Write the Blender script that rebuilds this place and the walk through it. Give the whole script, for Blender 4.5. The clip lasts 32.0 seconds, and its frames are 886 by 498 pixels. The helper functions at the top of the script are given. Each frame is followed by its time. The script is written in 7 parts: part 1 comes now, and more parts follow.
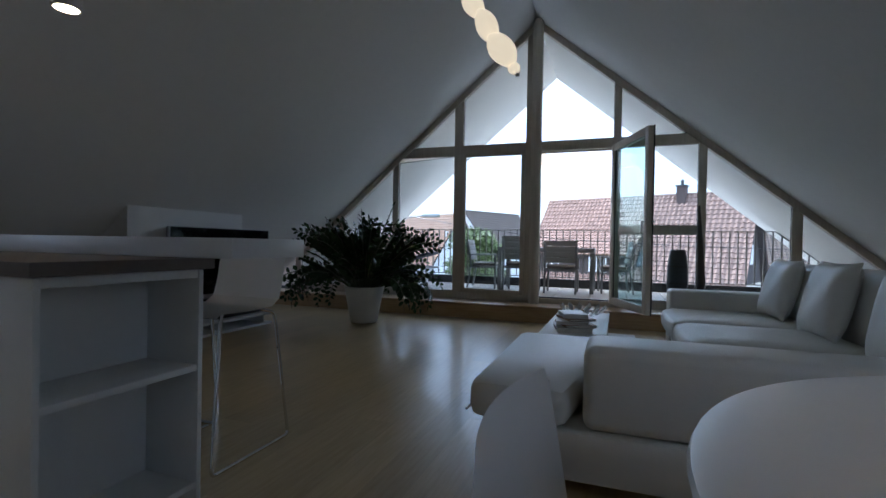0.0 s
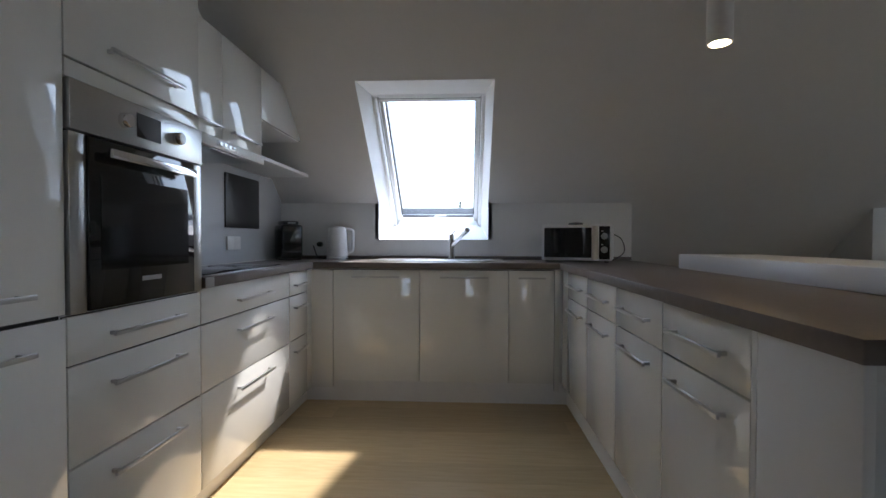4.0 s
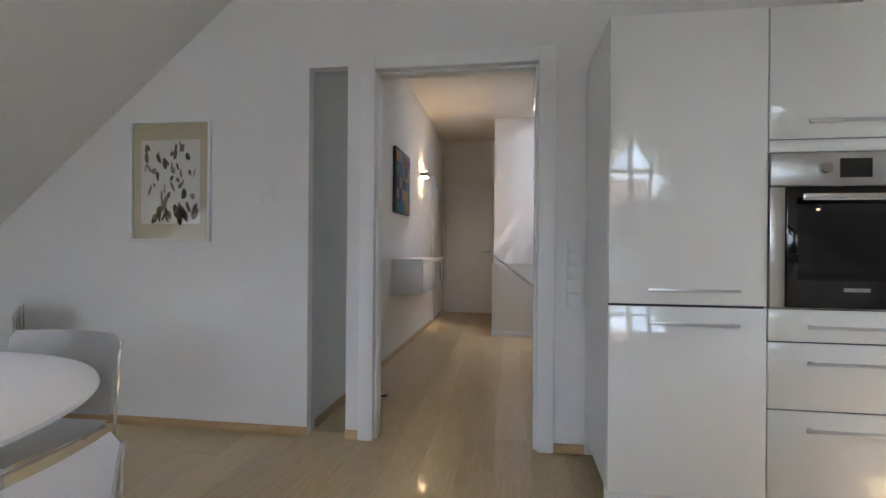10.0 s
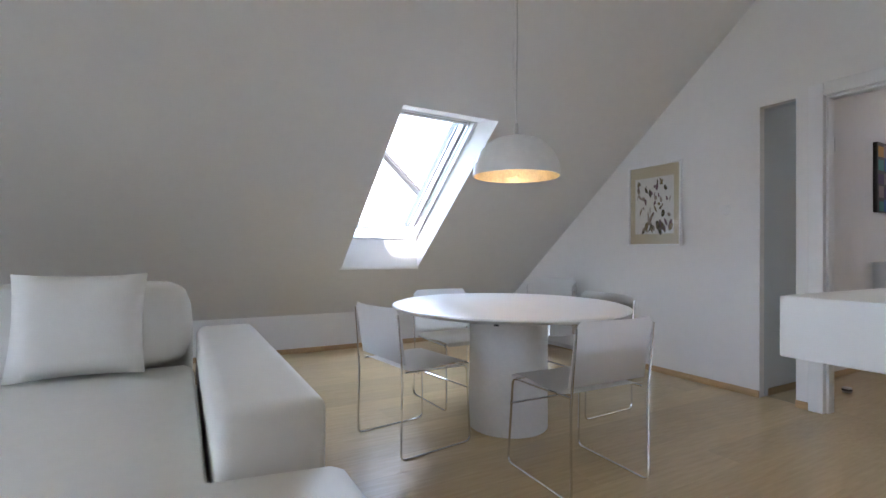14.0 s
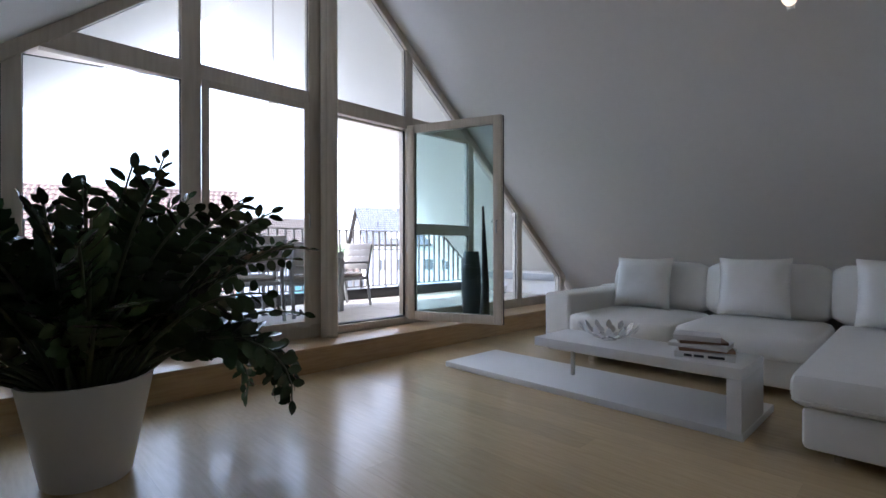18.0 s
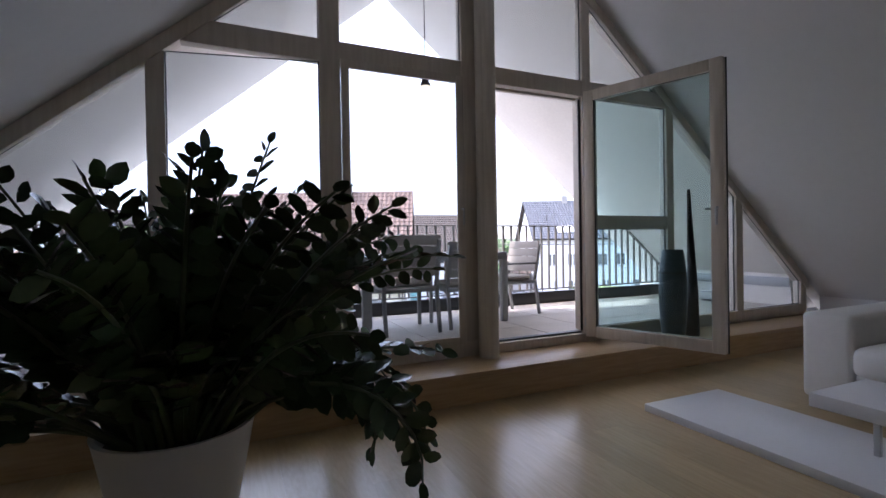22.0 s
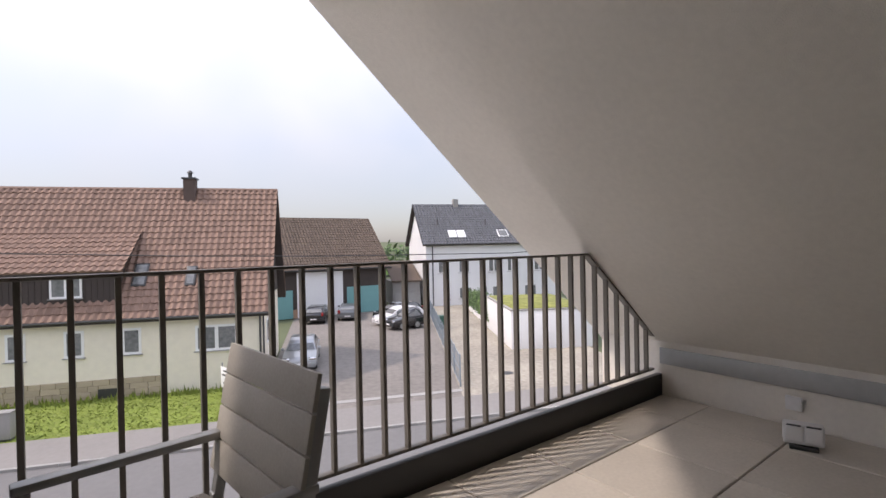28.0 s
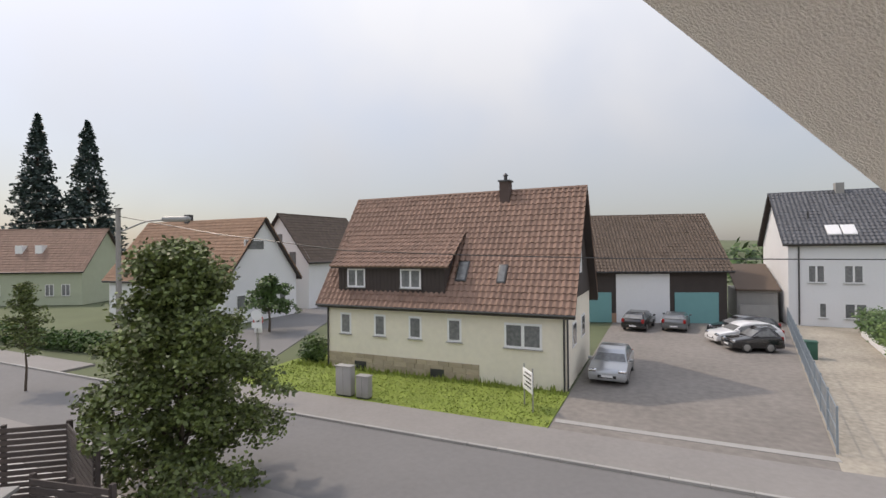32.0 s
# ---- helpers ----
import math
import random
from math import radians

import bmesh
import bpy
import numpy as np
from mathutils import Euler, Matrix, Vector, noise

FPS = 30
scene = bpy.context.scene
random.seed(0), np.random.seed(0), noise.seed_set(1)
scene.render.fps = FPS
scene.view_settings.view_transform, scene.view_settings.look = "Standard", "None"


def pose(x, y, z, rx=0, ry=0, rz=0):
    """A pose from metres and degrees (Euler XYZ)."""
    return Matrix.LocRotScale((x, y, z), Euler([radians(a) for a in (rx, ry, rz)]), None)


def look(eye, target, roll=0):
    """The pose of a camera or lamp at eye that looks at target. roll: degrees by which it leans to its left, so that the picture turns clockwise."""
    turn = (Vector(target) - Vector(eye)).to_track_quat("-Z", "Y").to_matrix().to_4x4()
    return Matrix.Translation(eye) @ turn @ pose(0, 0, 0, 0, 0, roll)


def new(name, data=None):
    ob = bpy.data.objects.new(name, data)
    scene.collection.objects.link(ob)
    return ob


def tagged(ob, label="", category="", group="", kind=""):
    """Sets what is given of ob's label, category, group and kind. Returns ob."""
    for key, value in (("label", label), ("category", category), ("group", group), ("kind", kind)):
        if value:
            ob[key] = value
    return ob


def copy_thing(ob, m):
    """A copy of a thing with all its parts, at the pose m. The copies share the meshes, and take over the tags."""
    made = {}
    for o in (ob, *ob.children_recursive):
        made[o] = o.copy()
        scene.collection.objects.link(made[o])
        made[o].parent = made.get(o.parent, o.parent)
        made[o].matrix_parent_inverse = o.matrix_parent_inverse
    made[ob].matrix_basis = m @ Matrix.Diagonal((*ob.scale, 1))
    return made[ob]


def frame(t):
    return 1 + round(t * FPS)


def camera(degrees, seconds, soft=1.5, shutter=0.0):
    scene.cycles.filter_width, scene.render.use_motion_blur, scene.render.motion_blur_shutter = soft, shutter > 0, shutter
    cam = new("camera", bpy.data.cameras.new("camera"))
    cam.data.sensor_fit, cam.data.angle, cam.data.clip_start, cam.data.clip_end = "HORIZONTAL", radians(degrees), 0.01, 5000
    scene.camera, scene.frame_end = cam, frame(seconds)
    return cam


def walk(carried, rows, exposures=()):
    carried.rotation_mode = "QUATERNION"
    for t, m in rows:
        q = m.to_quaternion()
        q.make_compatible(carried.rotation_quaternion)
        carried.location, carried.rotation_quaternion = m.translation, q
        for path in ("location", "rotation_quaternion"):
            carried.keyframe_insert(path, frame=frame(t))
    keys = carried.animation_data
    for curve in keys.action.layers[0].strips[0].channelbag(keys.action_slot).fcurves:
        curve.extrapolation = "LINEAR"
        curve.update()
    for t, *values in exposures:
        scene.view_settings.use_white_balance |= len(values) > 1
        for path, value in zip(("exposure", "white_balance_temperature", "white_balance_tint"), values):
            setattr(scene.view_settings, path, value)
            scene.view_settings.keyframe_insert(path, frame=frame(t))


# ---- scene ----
# seconds, stops, kelvin, tint
EXPOSURES = [
    (0.0, 2.55, 5500, 12), (1.0, 3.90, 5600, 13), (2.0, 4.75, 5950, 13), (3.0, 4.12, 6050, 13), (6.0, 2.15, 6550, 18), (7.0, 2.30, 6650, 18), (8.0, 2.42, 6500, 18), (9.0, 3.62, 6200, 15), (10.0, 4.58, 6300, 15), (11.0, 4.82, 6300, 16), (13.0, 4.75, 6250, 17),
    (16.0, 4.62, 5850, 18), (17.0, 4.20, 5850, 19), (18.0, 3.55, 5850, 20), (19.0, 2.60, 5850, 20), (20.0, 3.22, 5900, 22), (21.0, 3.22, 5950, 22), (22.0, 2.78, 6050, 26), (23.0, 1.78, 5900, 32), (24.0, 1.55, 5850, 28), (27.0, 1.30, 6800, 23), (29.0, 1.20, 7150, 18), (32.0, 0.82, 7350, 16),
]
cam = camera(86.60, 32.0)
# seconds, x, y, z, pitch, roll, yaw
PATH = [
    (0, 3.692, 0.821, 0.984, -0.48, 1.06, 19.65),
    (0.5, 3.588, 0.903, 0.976, -0.66, 1.17, 33.46),
    (1, 3.516, 0.963, 0.989, -0.90, 1.01, 50.15),
    (1.5, 3.455, 0.975, 0.991, -0.92, 0.82, 64.93),
    (2, 3.418, 0.952, 0.991, -0.85, 0.76, 75.01),
    (2.5, 3.389, 0.906, 0.996, -0.87, 0.59, 82.76),
    (3, 3.315, 0.895, 1.019, -0.94, 0.39, 86.99),
    (3.5, 3.166, 0.926, 1.039, -1.00, 0.24, 89.52),
    (5.5, 2.603, 1.478, 1.135, -0.79, 0.17, 101.69),
    (6, 2.449, 1.665, 1.136, -0.28, 0.25, 101.54),
    (6.5, 2.319, 1.789, 1.135, -0.01, 0.44, 101.47),
    (7, 2.312, 1.850, 1.144, 0.16, 0.46, 103.79),
    (7.5, 2.312, 1.872, 1.145, -0.07, 0.45, 114.15),
    (8, 2.312, 1.815, 1.134, -0.13, 0.59, 127.70),
    (8.5, 2.417, 1.780, 1.128, -0.05, 0.45, 142.95),
    (9, 2.607, 1.808, 1.123, 0.08, 0.36, 158.43),
    (9.5, 2.774, 1.901, 1.086, 0.02, 0.49, 173.32),
    (10, 2.876, 2.006, 1.088, 0.05, 0.46, 188.24),
    (10.5, 2.924, 2.104, 1.094, 0.18, 0.43, 197.74),
    (11, 2.931, 2.269, 1.091, 0.21, 0.40, 204.37),
    (11.5, 2.899, 2.432, 1.075, 0.19, 0.40, 208.93),
    (12, 2.799, 2.558, 1.060, 0.41, 0.19, 213.44),
    (12.5, 2.683, 2.677, 1.057, 0.47, 0.25, 219.97),
    (13, 2.525, 2.823, 1.060, 0.66, 0.19, 225.73),
    (13.5, 2.360, 2.985, 1.043, 0.61, 0.30, 232.23),
    (15.5, 1.473, 3.440, 1.041, 0.33, 0.30, 271.23),
    (16, 1.253, 3.472, 1.035, 0.32, 0.04, 280.29),
    (16.5, 1.049, 3.475, 1.036, 0.26, 0.00, 289.21),
    (17, 0.841, 3.483, 1.028, 0.29, 0.01, 298.18),
    (17.5, 0.601, 3.485, 1.024, 0.15, 0.01, 307.26),
    (18, 0.436, 3.484, 1.006, 0.02, -0.10, 315.44),
    (18.5, 0.318, 3.478, 0.989, 0.12, -0.23, 324.00),
    (19, 0.230, 3.462, 0.953, 0.22, -0.20, 335.18),
    (19.5, 0.161, 3.463, 0.948, 0.20, -0.32, 343.68),
    (20, 0.174, 3.480, 0.939, 0.26, -0.45, 347.47),
    (20.5, 0.263, 3.543, 0.961, -0.02, -0.71, 347.27),
    (21, 0.480, 3.697, 0.988, -0.20, -0.85, 346.11),
    (21.5, 0.722, 3.919, 1.040, -0.37, -0.98, 341.60),
    (22, 0.958, 4.193, 1.053, -0.48, -0.96, 335.79),
    (22.5, 1.218, 4.477, 1.083, -0.79, -1.11, 331.79),
    (23, 1.474, 4.770, 1.112, -0.72, -1.16, 330.23),
    (23.5, 1.691, 5.072, 1.112, -0.73, -1.19, 329.36),
    (24, 1.925, 5.367, 1.125, -0.71, -1.34, 328.44),
    (24.5, 2.156, 5.700, 1.140, -0.70, -1.25, 327.68),
    (26.5, 3.000, 6.841, 1.199, -0.60, -1.44, 324.94),
    (27, 3.178, 7.073, 1.183, -0.51, -1.28, 324.15),
    (27.5, 3.409, 7.279, 1.252, -0.52, -1.40, 323.52),
    (28, 3.637, 7.492, 1.347, -0.35, -1.18, 322.88),
    (28.5, 3.824, 7.720, 1.356, -0.37, -1.21, 322.12),
    (29, 4.070, 7.944, 1.404, -0.35, -1.43, 321.45),
    (29.5, 4.316, 8.109, 1.460, -0.41, -1.59, 322.06),
    (30, 4.560, 8.297, 1.504, -0.27, -1.44, 328.18),
    (30.5, 4.821, 8.526, 1.529, -0.08, -1.21, 335.85),
    (31, 5.047, 8.766, 1.535, -0.02, -1.12, 344.40),
    (31.5, 5.225, 8.985, 1.485, 0.04, -0.79, 354.83),
    (32, 5.315, 9.140, 1.415, 0.09, -0.63, 361.74),
]


def carried_pose(x, y, z, pitch, roll, yaw):
    """The eye, turned to yaw, tilted and rolled about its own axis."""
    return pose(x, y, z, 0, 0, yaw) @ pose(0, 0, 0, 90 + pitch) @ pose(0, 0, 0, 0, 0, roll)


walk(cam, [(t, carried_pose(*row)) for t, *row in PATH], EXPOSURES)

# ---- world and light ----
world = bpy.data.worlds.new("world")
scene.world = world
world.use_nodes = True
sky = world.node_tree.nodes.new("ShaderNodeTexSky")
sky.sky_type, sky.sun_disc = "NISHITA", False
sky.sun_elevation, sky.sun_rotation = radians(50.5), radians(294.4)
sky.air_density, sky.dust_density, sky.ozone_density = 1.0, 1.4, 1.2
# thin bright cloud over the blue, all round
cloud, span, mix = (world.node_tree.nodes.new(k) for k in ("ShaderNodeTexNoise", "ShaderNodeMapRange", "ShaderNodeMixRGB"))
cloud.inputs["Scale"].default_value, cloud.inputs["Detail"].default_value = 1.6, 4.0
span.inputs["From Min"].default_value, span.inputs["From Max"].default_value = 0.35, 0.68
span.inputs["To Min"].default_value, span.inputs["To Max"].default_value = 0.35, 0.9
mix.inputs[2].default_value = (4.3, 4.75, 5.3, 1)
world.node_tree.links.new(cloud.outputs["Fac"], span.inputs["Value"])
world.node_tree.links.new(span.outputs["Result"], mix.inputs[0])
world.node_tree.links.new(sky.outputs[0], mix.inputs[1])
# an overcast sky is brighter overhead than at the horizon
way, parts, rise, scaled = (world.node_tree.nodes.new(k) for k in ("ShaderNodeTexCoord", "ShaderNodeSeparateXYZ", "ShaderNodeMapRange", "ShaderNodeVectorMath"))
scaled.operation = "MULTIPLY"
rise.inputs["To Min"].default_value, rise.inputs["To Max"].default_value = 0.46, 1.6
world.node_tree.links.new(way.outputs["Generated"], parts.inputs[0])
world.node_tree.links.new(parts.outputs["Z"], rise.inputs["Value"])
world.node_tree.links.new(mix.outputs[0], scaled.inputs[0])
world.node_tree.links.new(rise.outputs["Result"], scaled.inputs[1])
world.node_tree.links.new(scaled.outputs[0], world.node_tree.nodes["Background"].inputs[0])
world.node_tree.nodes["Background"].inputs[1].default_value = 0.12
sun = new("sun", bpy.data.lights.new("sun", "SUN"))
sun.data.energy, sun.data.angle, sun.data.color = 0.95, radians(2.0), (1, 0.95, 0.87)
sun.matrix_world = look((0, 0, 30), (0.75, -0.34, 29))

# ---- materials ----
def material(name, colour, rough=0.5, metal=0.0, vary=0.06, scale=6.0, bump=0.0, bump_scale=80.0, coat=0.0, each=0.0, spec=0.5):
    """A surface with two scales of variation in colour and roughness and a fine relief."""
    m = bpy.data.materials.new(name)
    m.use_nodes = True
    nodes, links = m.node_tree.nodes, m.node_tree.links
    b = nodes["Principled BSDF"]
    b.inputs["Roughness"].default_value, b.inputs["Metallic"].default_value = rough, metal
    b.inputs["Coat Weight"].default_value = coat
    b.inputs["Coat Roughness"].default_value = 0.05
    b.inputs["Specular IOR Level"].default_value = spec
    geo = nodes.new("ShaderNodeTexCoord")
    big, small = nodes.new("ShaderNodeTexNoise"), nodes.new("ShaderNodeTexNoise")
    big.inputs["Scale"].default_value, small.inputs["Scale"].default_value = scale * 0.25, scale * 4
    big.inputs["Detail"].default_value, small.inputs["Detail"].default_value = 3, 5
    add = nodes.new("ShaderNodeMath")
    add.operation = "ADD"
    for n in (big, small):
        links.new(geo.outputs["Object"], n.inputs["Vector"])
    links.new(big.outputs[0], add.inputs[0])
    links.new(small.outputs[0], add.inputs[1])
    span = nodes.new("ShaderNodeMapRange")
    span.inputs["From Min"].default_value, span.inputs["From Max"].default_value = 0.6, 1.4
    span.inputs["To Min"].default_value, span.inputs["To Max"].default_value = 1 - vary, 1 + vary
    links.new(add.outputs[0], span.inputs[0])
    value = span.outputs[0]
    if each:
        info = nodes.new("ShaderNodeObjectInfo")
        one = nodes.new("ShaderNodeMapRange")
        one.inputs["To Min"].default_value, one.inputs["To Max"].default_value = 1 - each, 1 + each
        links.new(info.outputs["Random"], one.inputs[0])
        mul = nodes.new("ShaderNodeMath")
        mul.operation = "MULTIPLY"
        links.new(value, mul.inputs[0])
        links.new(one.outputs[0], mul.inputs[1])
        value = mul.outputs[0]
    hue = nodes.new("ShaderNodeHueSaturation")
    hue.inputs["Color"].default_value = (*colour, 1)
    links.new(value, hue.inputs["Value"])
    links.new(hue.outputs[0], b.inputs["Base Color"])
    if bump:
        fine = nodes.new("ShaderNodeTexNoise")
        fine.inputs["Scale"].default_value, fine.inputs["Detail"].default_value = bump_scale, 4
        links.new(geo.outputs["Object"], fine.inputs["Vector"])
        bp = nodes.new("ShaderNodeBump")
        bp.inputs["Strength"].default_value, bp.inputs["Distance"].default_value = bump, 0.01
        links.new(fine.outputs[0], bp.inputs["Height"])
        links.new(bp.outputs[0], b.inputs["Normal"])
    return m


def grained(name, dark, light, rough, stretch=(1, 14, 14), scale=5.0, coat=0.0, each=0.1, bump=0.08):
    """Wood: streaks along the local x axis."""
    m = material(name, light, rough, coat=coat)
    nodes, links = m.node_tree.nodes, m.node_tree.links
    b = nodes["Principled BSDF"]
    geo = nodes.new("ShaderNodeTexCoord")
    mp = nodes.new("ShaderNodeMapping")
    mp.inputs["Scale"].default_value = stretch
    info = nodes.new("ShaderNodeObjectInfo")
    off = nodes.new("ShaderNodeCombineXYZ")
    ten = nodes.new("ShaderNodeMath")
    ten.operation = "MULTIPLY"
    ten.inputs[1].default_value = 37.0
    links.new(info.outputs["Random"], ten.inputs[0])
    links.new(ten.outputs[0], off.inputs[0])
    links.new(ten.outputs[0], off.inputs[1])
    links.new(off.outputs[0], mp.inputs["Location"])
    links.new(geo.outputs["Object"], mp.inputs["Vector"])
    n = nodes.new("ShaderNodeTexNoise")
    n.inputs["Scale"].default_value, n.inputs["Detail"].default_value = scale, 6
    links.new(mp.outputs[0], n.inputs["Vector"])
    ramp = nodes.new("ShaderNodeValToRGB")
    ramp.color_ramp.elements[0].position, ramp.color_ramp.elements[1].position = 0.3, 0.72
    ramp.color_ramp.elements[0].color, ramp.color_ramp.elements[1].color = (*dark, 1), (*light, 1)
    links.new(n.outputs[0], ramp.inputs[0])
    hue = nodes.new("ShaderNodeHueSaturation")
    one = nodes.new("ShaderNodeMapRange")
    one.inputs["To Min"].default_value, one.inputs["To Max"].default_value = 1 - each, 1 + each
    links.new(info.outputs["Random"], one.inputs[0])
    links.new(one.outputs[0], hue.inputs["Value"])
    links.new(ramp.outputs[0], hue.inputs["Color"])
    links.new(hue.outputs[0], b.inputs["Base Color"])
    bp = nodes.new("ShaderNodeBump")
    bp.inputs["Strength"].default_value, bp.inputs["Distance"].default_value = bump, 0.005
    links.new(n.outputs[0], bp.inputs["Height"])
    links.new(bp.outputs[0], b.inputs["Normal"])
    return m


def glass(name, tint=(0.89, 0.93, 0.955), rough=0.0):
    """Window glass: clear with a mirror-like gloss that grows towards grazing angles."""
    m = bpy.data.materials.new(name)
    m.use_nodes = True
    nodes, links = m.node_tree.nodes, m.node_tree.links
    nodes.remove(nodes["Principled BSDF"])
    clear, gloss, mix, fres = (nodes.new(k) for k in ("ShaderNodeBsdfTransparent", "ShaderNodeBsdfGlossy", "ShaderNodeMixShader", "ShaderNodeLayerWeight"))
    power, span = nodes.new("ShaderNodeMath"), nodes.new("ShaderNodeMapRange")
    power.operation = "POWER"
    power.inputs[1].default_value = 5.0
    span.inputs["To Min"].default_value, span.inputs["To Max"].default_value = 0.03, 0.9
    clear.inputs["Color"].default_value = (*tint, 1)
    gloss.inputs["Roughness"].default_value = rough
    fres.inputs["Blend"].default_value = 0.5
    links.new(fres.outputs["Facing"], power.inputs[0])
    links.new(power.outputs[0], span.inputs["Value"])
    links.new(span.outputs["Result"], mix.inputs[0])
    links.new(clear.outputs[0], mix.inputs[1])
    links.new(gloss.outputs[0], mix.inputs[2])
    links.new(mix.outputs[0], nodes["Material Output"].inputs["Surface"])
    return m


def glowing(name, colour, strength):
    m = bpy.data.materials.new(name)
    m.use_nodes = True
    b = m.node_tree.nodes["Principled BSDF"]
    b.inputs["Base Color"].default_value = (*colour, 1)
    b.inputs["Emission Color"].default_value = (*colour, 1)
    b.inputs["Emission Strength"].default_value = strength
    return m


M_WALL = material("wall_paint", (0.78, 0.77, 0.75), 0.85, vary=0.02, scale=3, bump=0.05, bump_scale=220)
M_ROOF = material("ceiling_paint", (0.76, 0.75, 0.73), 0.9, vary=0.02, scale=3, bump=0.04, bump_scale=200)
M_TRIM = material("white_lacquer", (0.8, 0.8, 0.79), 0.35, vary=0.015)
M_FRONT = material("white_gloss_front", (0.8, 0.8, 0.76), 0.05, vary=0.01, coat=0.6)
M_CARCASE = material("white_melamine", (0.78, 0.78, 0.76), 0.4, vary=0.015)
M_GAP = material("shadow_gap", (0.03, 0.03, 0.03), 0.8)
M_STEEL = material("brushed_steel", (0.55, 0.55, 0.54), 0.28, metal=1.0, vary=0.05, scale=40)
M_CHROME = material("chrome", (0.75, 0.75, 0.76), 0.08, metal=1.0, vary=0.02)
M_WORKTOP = material("grey_brown_worktop", (0.16, 0.135, 0.12), 0.38, vary=0.12, scale=12, bump=0.03)
M_FLOOR = grained("beech_floor", (0.47, 0.34, 0.17), (0.56, 0.425, 0.235), 0.30, (1.2, 12, 12), 4.0, coat=0.15)
M_BEECH = grained("beech_edge", (0.42, 0.27, 0.13), (0.54, 0.37, 0.2), 0.35, (1, 12, 12), 4.0)
M_FRAME = grained("window_wood", (0.58, 0.51, 0.42), (0.68, 0.61, 0.515), 0.45, (14, 14, 1), 3.0, each=0.04)
M_GLASS = glass("window_glass")
M_LEAFGLASS = glass("tinted_glass", (0.82, 0.93, 0.92))
M_LEATHER = material("white_leather", (0.78, 0.76, 0.7), 0.42, vary=0.03, scale=4, bump=0.12, bump_scale=160)
M_LACQUER = material("white_table_lacquer", (0.78, 0.78, 0.77), 0.3, vary=0.015)
M_BLACK = material("black_gloss", (0.012, 0.012, 0.013), 0.08)
M_BLACKPLASTIC = material("black_plastic", (0.02, 0.02, 0.02), 0.35)
M_WHITEPLASTIC = material("white_plastic", (0.78, 0.78, 0.77), 0.35)
M_BLACKGLASS = material("black_glass", (0.008, 0.008, 0.009), 0.03, vary=0.0, spec=0.6)
M_GREYMETAL = material("dark_grey_metal", (0.07, 0.07, 0.07), 0.45, metal=0.4)
M_STONE = material("terrace_slab", (0.56, 0.515, 0.45), 0.85, vary=0.1, scale=14, bump=0.1, bump_scale=150, each=0.06)
M_RAIL = material("railing_metal", (0.15, 0.135, 0.115), 0.5, metal=0.3, vary=0.05)
M_STUCCO = material("rough_stucco", (0.83, 0.785, 0.71), 0.95, vary=0.05, scale=8, bump=0.7, bump_scale=260)
M_GREEN = material("leaf_green", (0.042, 0.078, 0.034), 0.22, vary=0.25, scale=12, each=0.3)
M_STEM = material("stem_green", (0.06, 0.09, 0.035), 0.5)
M_SOIL = material("soil", (0.035, 0.025, 0.018), 0.95, vary=0.3, scale=40, bump=0.6)

# ---- building tools ----
def mesh(name, bm, mat, smooth=None):
    data = bpy.data.meshes.new(name)
    bmesh.ops.recalc_face_normals(bm, faces=bm.faces)
    bm.to_mesh(data)
    bm.free()
    for m in (mat if isinstance(mat, (list, tuple)) else [mat]):
        data.materials.append(m)
    if smooth is not None:
        data.polygons.foreach_set("use_smooth", [True] * len(data.polygons))
        data.set_sharp_from_angle(angle=radians(smooth))
    return data


def part(name, bm, mat, parent, label="", smooth=40):
    """One mesh under a thing or under a part, in the parent's own axes."""
    ob = new(name, mesh(name, bm, mat, smooth))
    ob.parent = parent
    return tagged(ob, label)


def thing(name, label, category, at=(0, 0, 0), turn=0.0, group="", kind=""):
    """An Empty at the base of a thing, to which its parts are tied."""
    ob = new(name)
    ob.empty_display_size = 0.1
    ob.matrix_basis = pose(*at, 0, 0, turn)
    return tagged(ob, label, category, group, kind)


def solid(name, bm, mat, label, category, at=(0, 0, 0), turn=0.0, group="", kind="", smooth=40):
    """A thing that is one mesh."""
    ob = new(name, mesh(name, bm, mat, smooth))
    ob.matrix_basis = pose(*at, 0, 0, turn)
    return tagged(ob, label, category, group, kind)


def box(x0, y0, z0, x1, y1, z1, bevel=0.0, bm=None, seg=2):
    own = bmesh.new()
    bmesh.ops.create_cube(own, size=1)
    for v in own.verts:
        v.co = Vector(((x0 + x1) / 2 + v.co.x * (x1 - x0), (y0 + y1) / 2 + v.co.y * (y1 - y0), (z0 + z1) / 2 + v.co.z * (z1 - z0)))
    if bevel:
        bmesh.ops.bevel(own, geom=own.edges[:], offset=bevel, segments=seg, affect="EDGES", profile=0.5)
    return merged(bm, own)


def merged(bm, own):
    """own added to bm, or own itself where there is none yet."""
    if bm is None:
        return own
    data = bpy.data.meshes.new("tmp")
    own.to_mesh(data)
    own.free()
    bm.from_mesh(data)
    bpy.data.meshes.remove(data)
    return bm


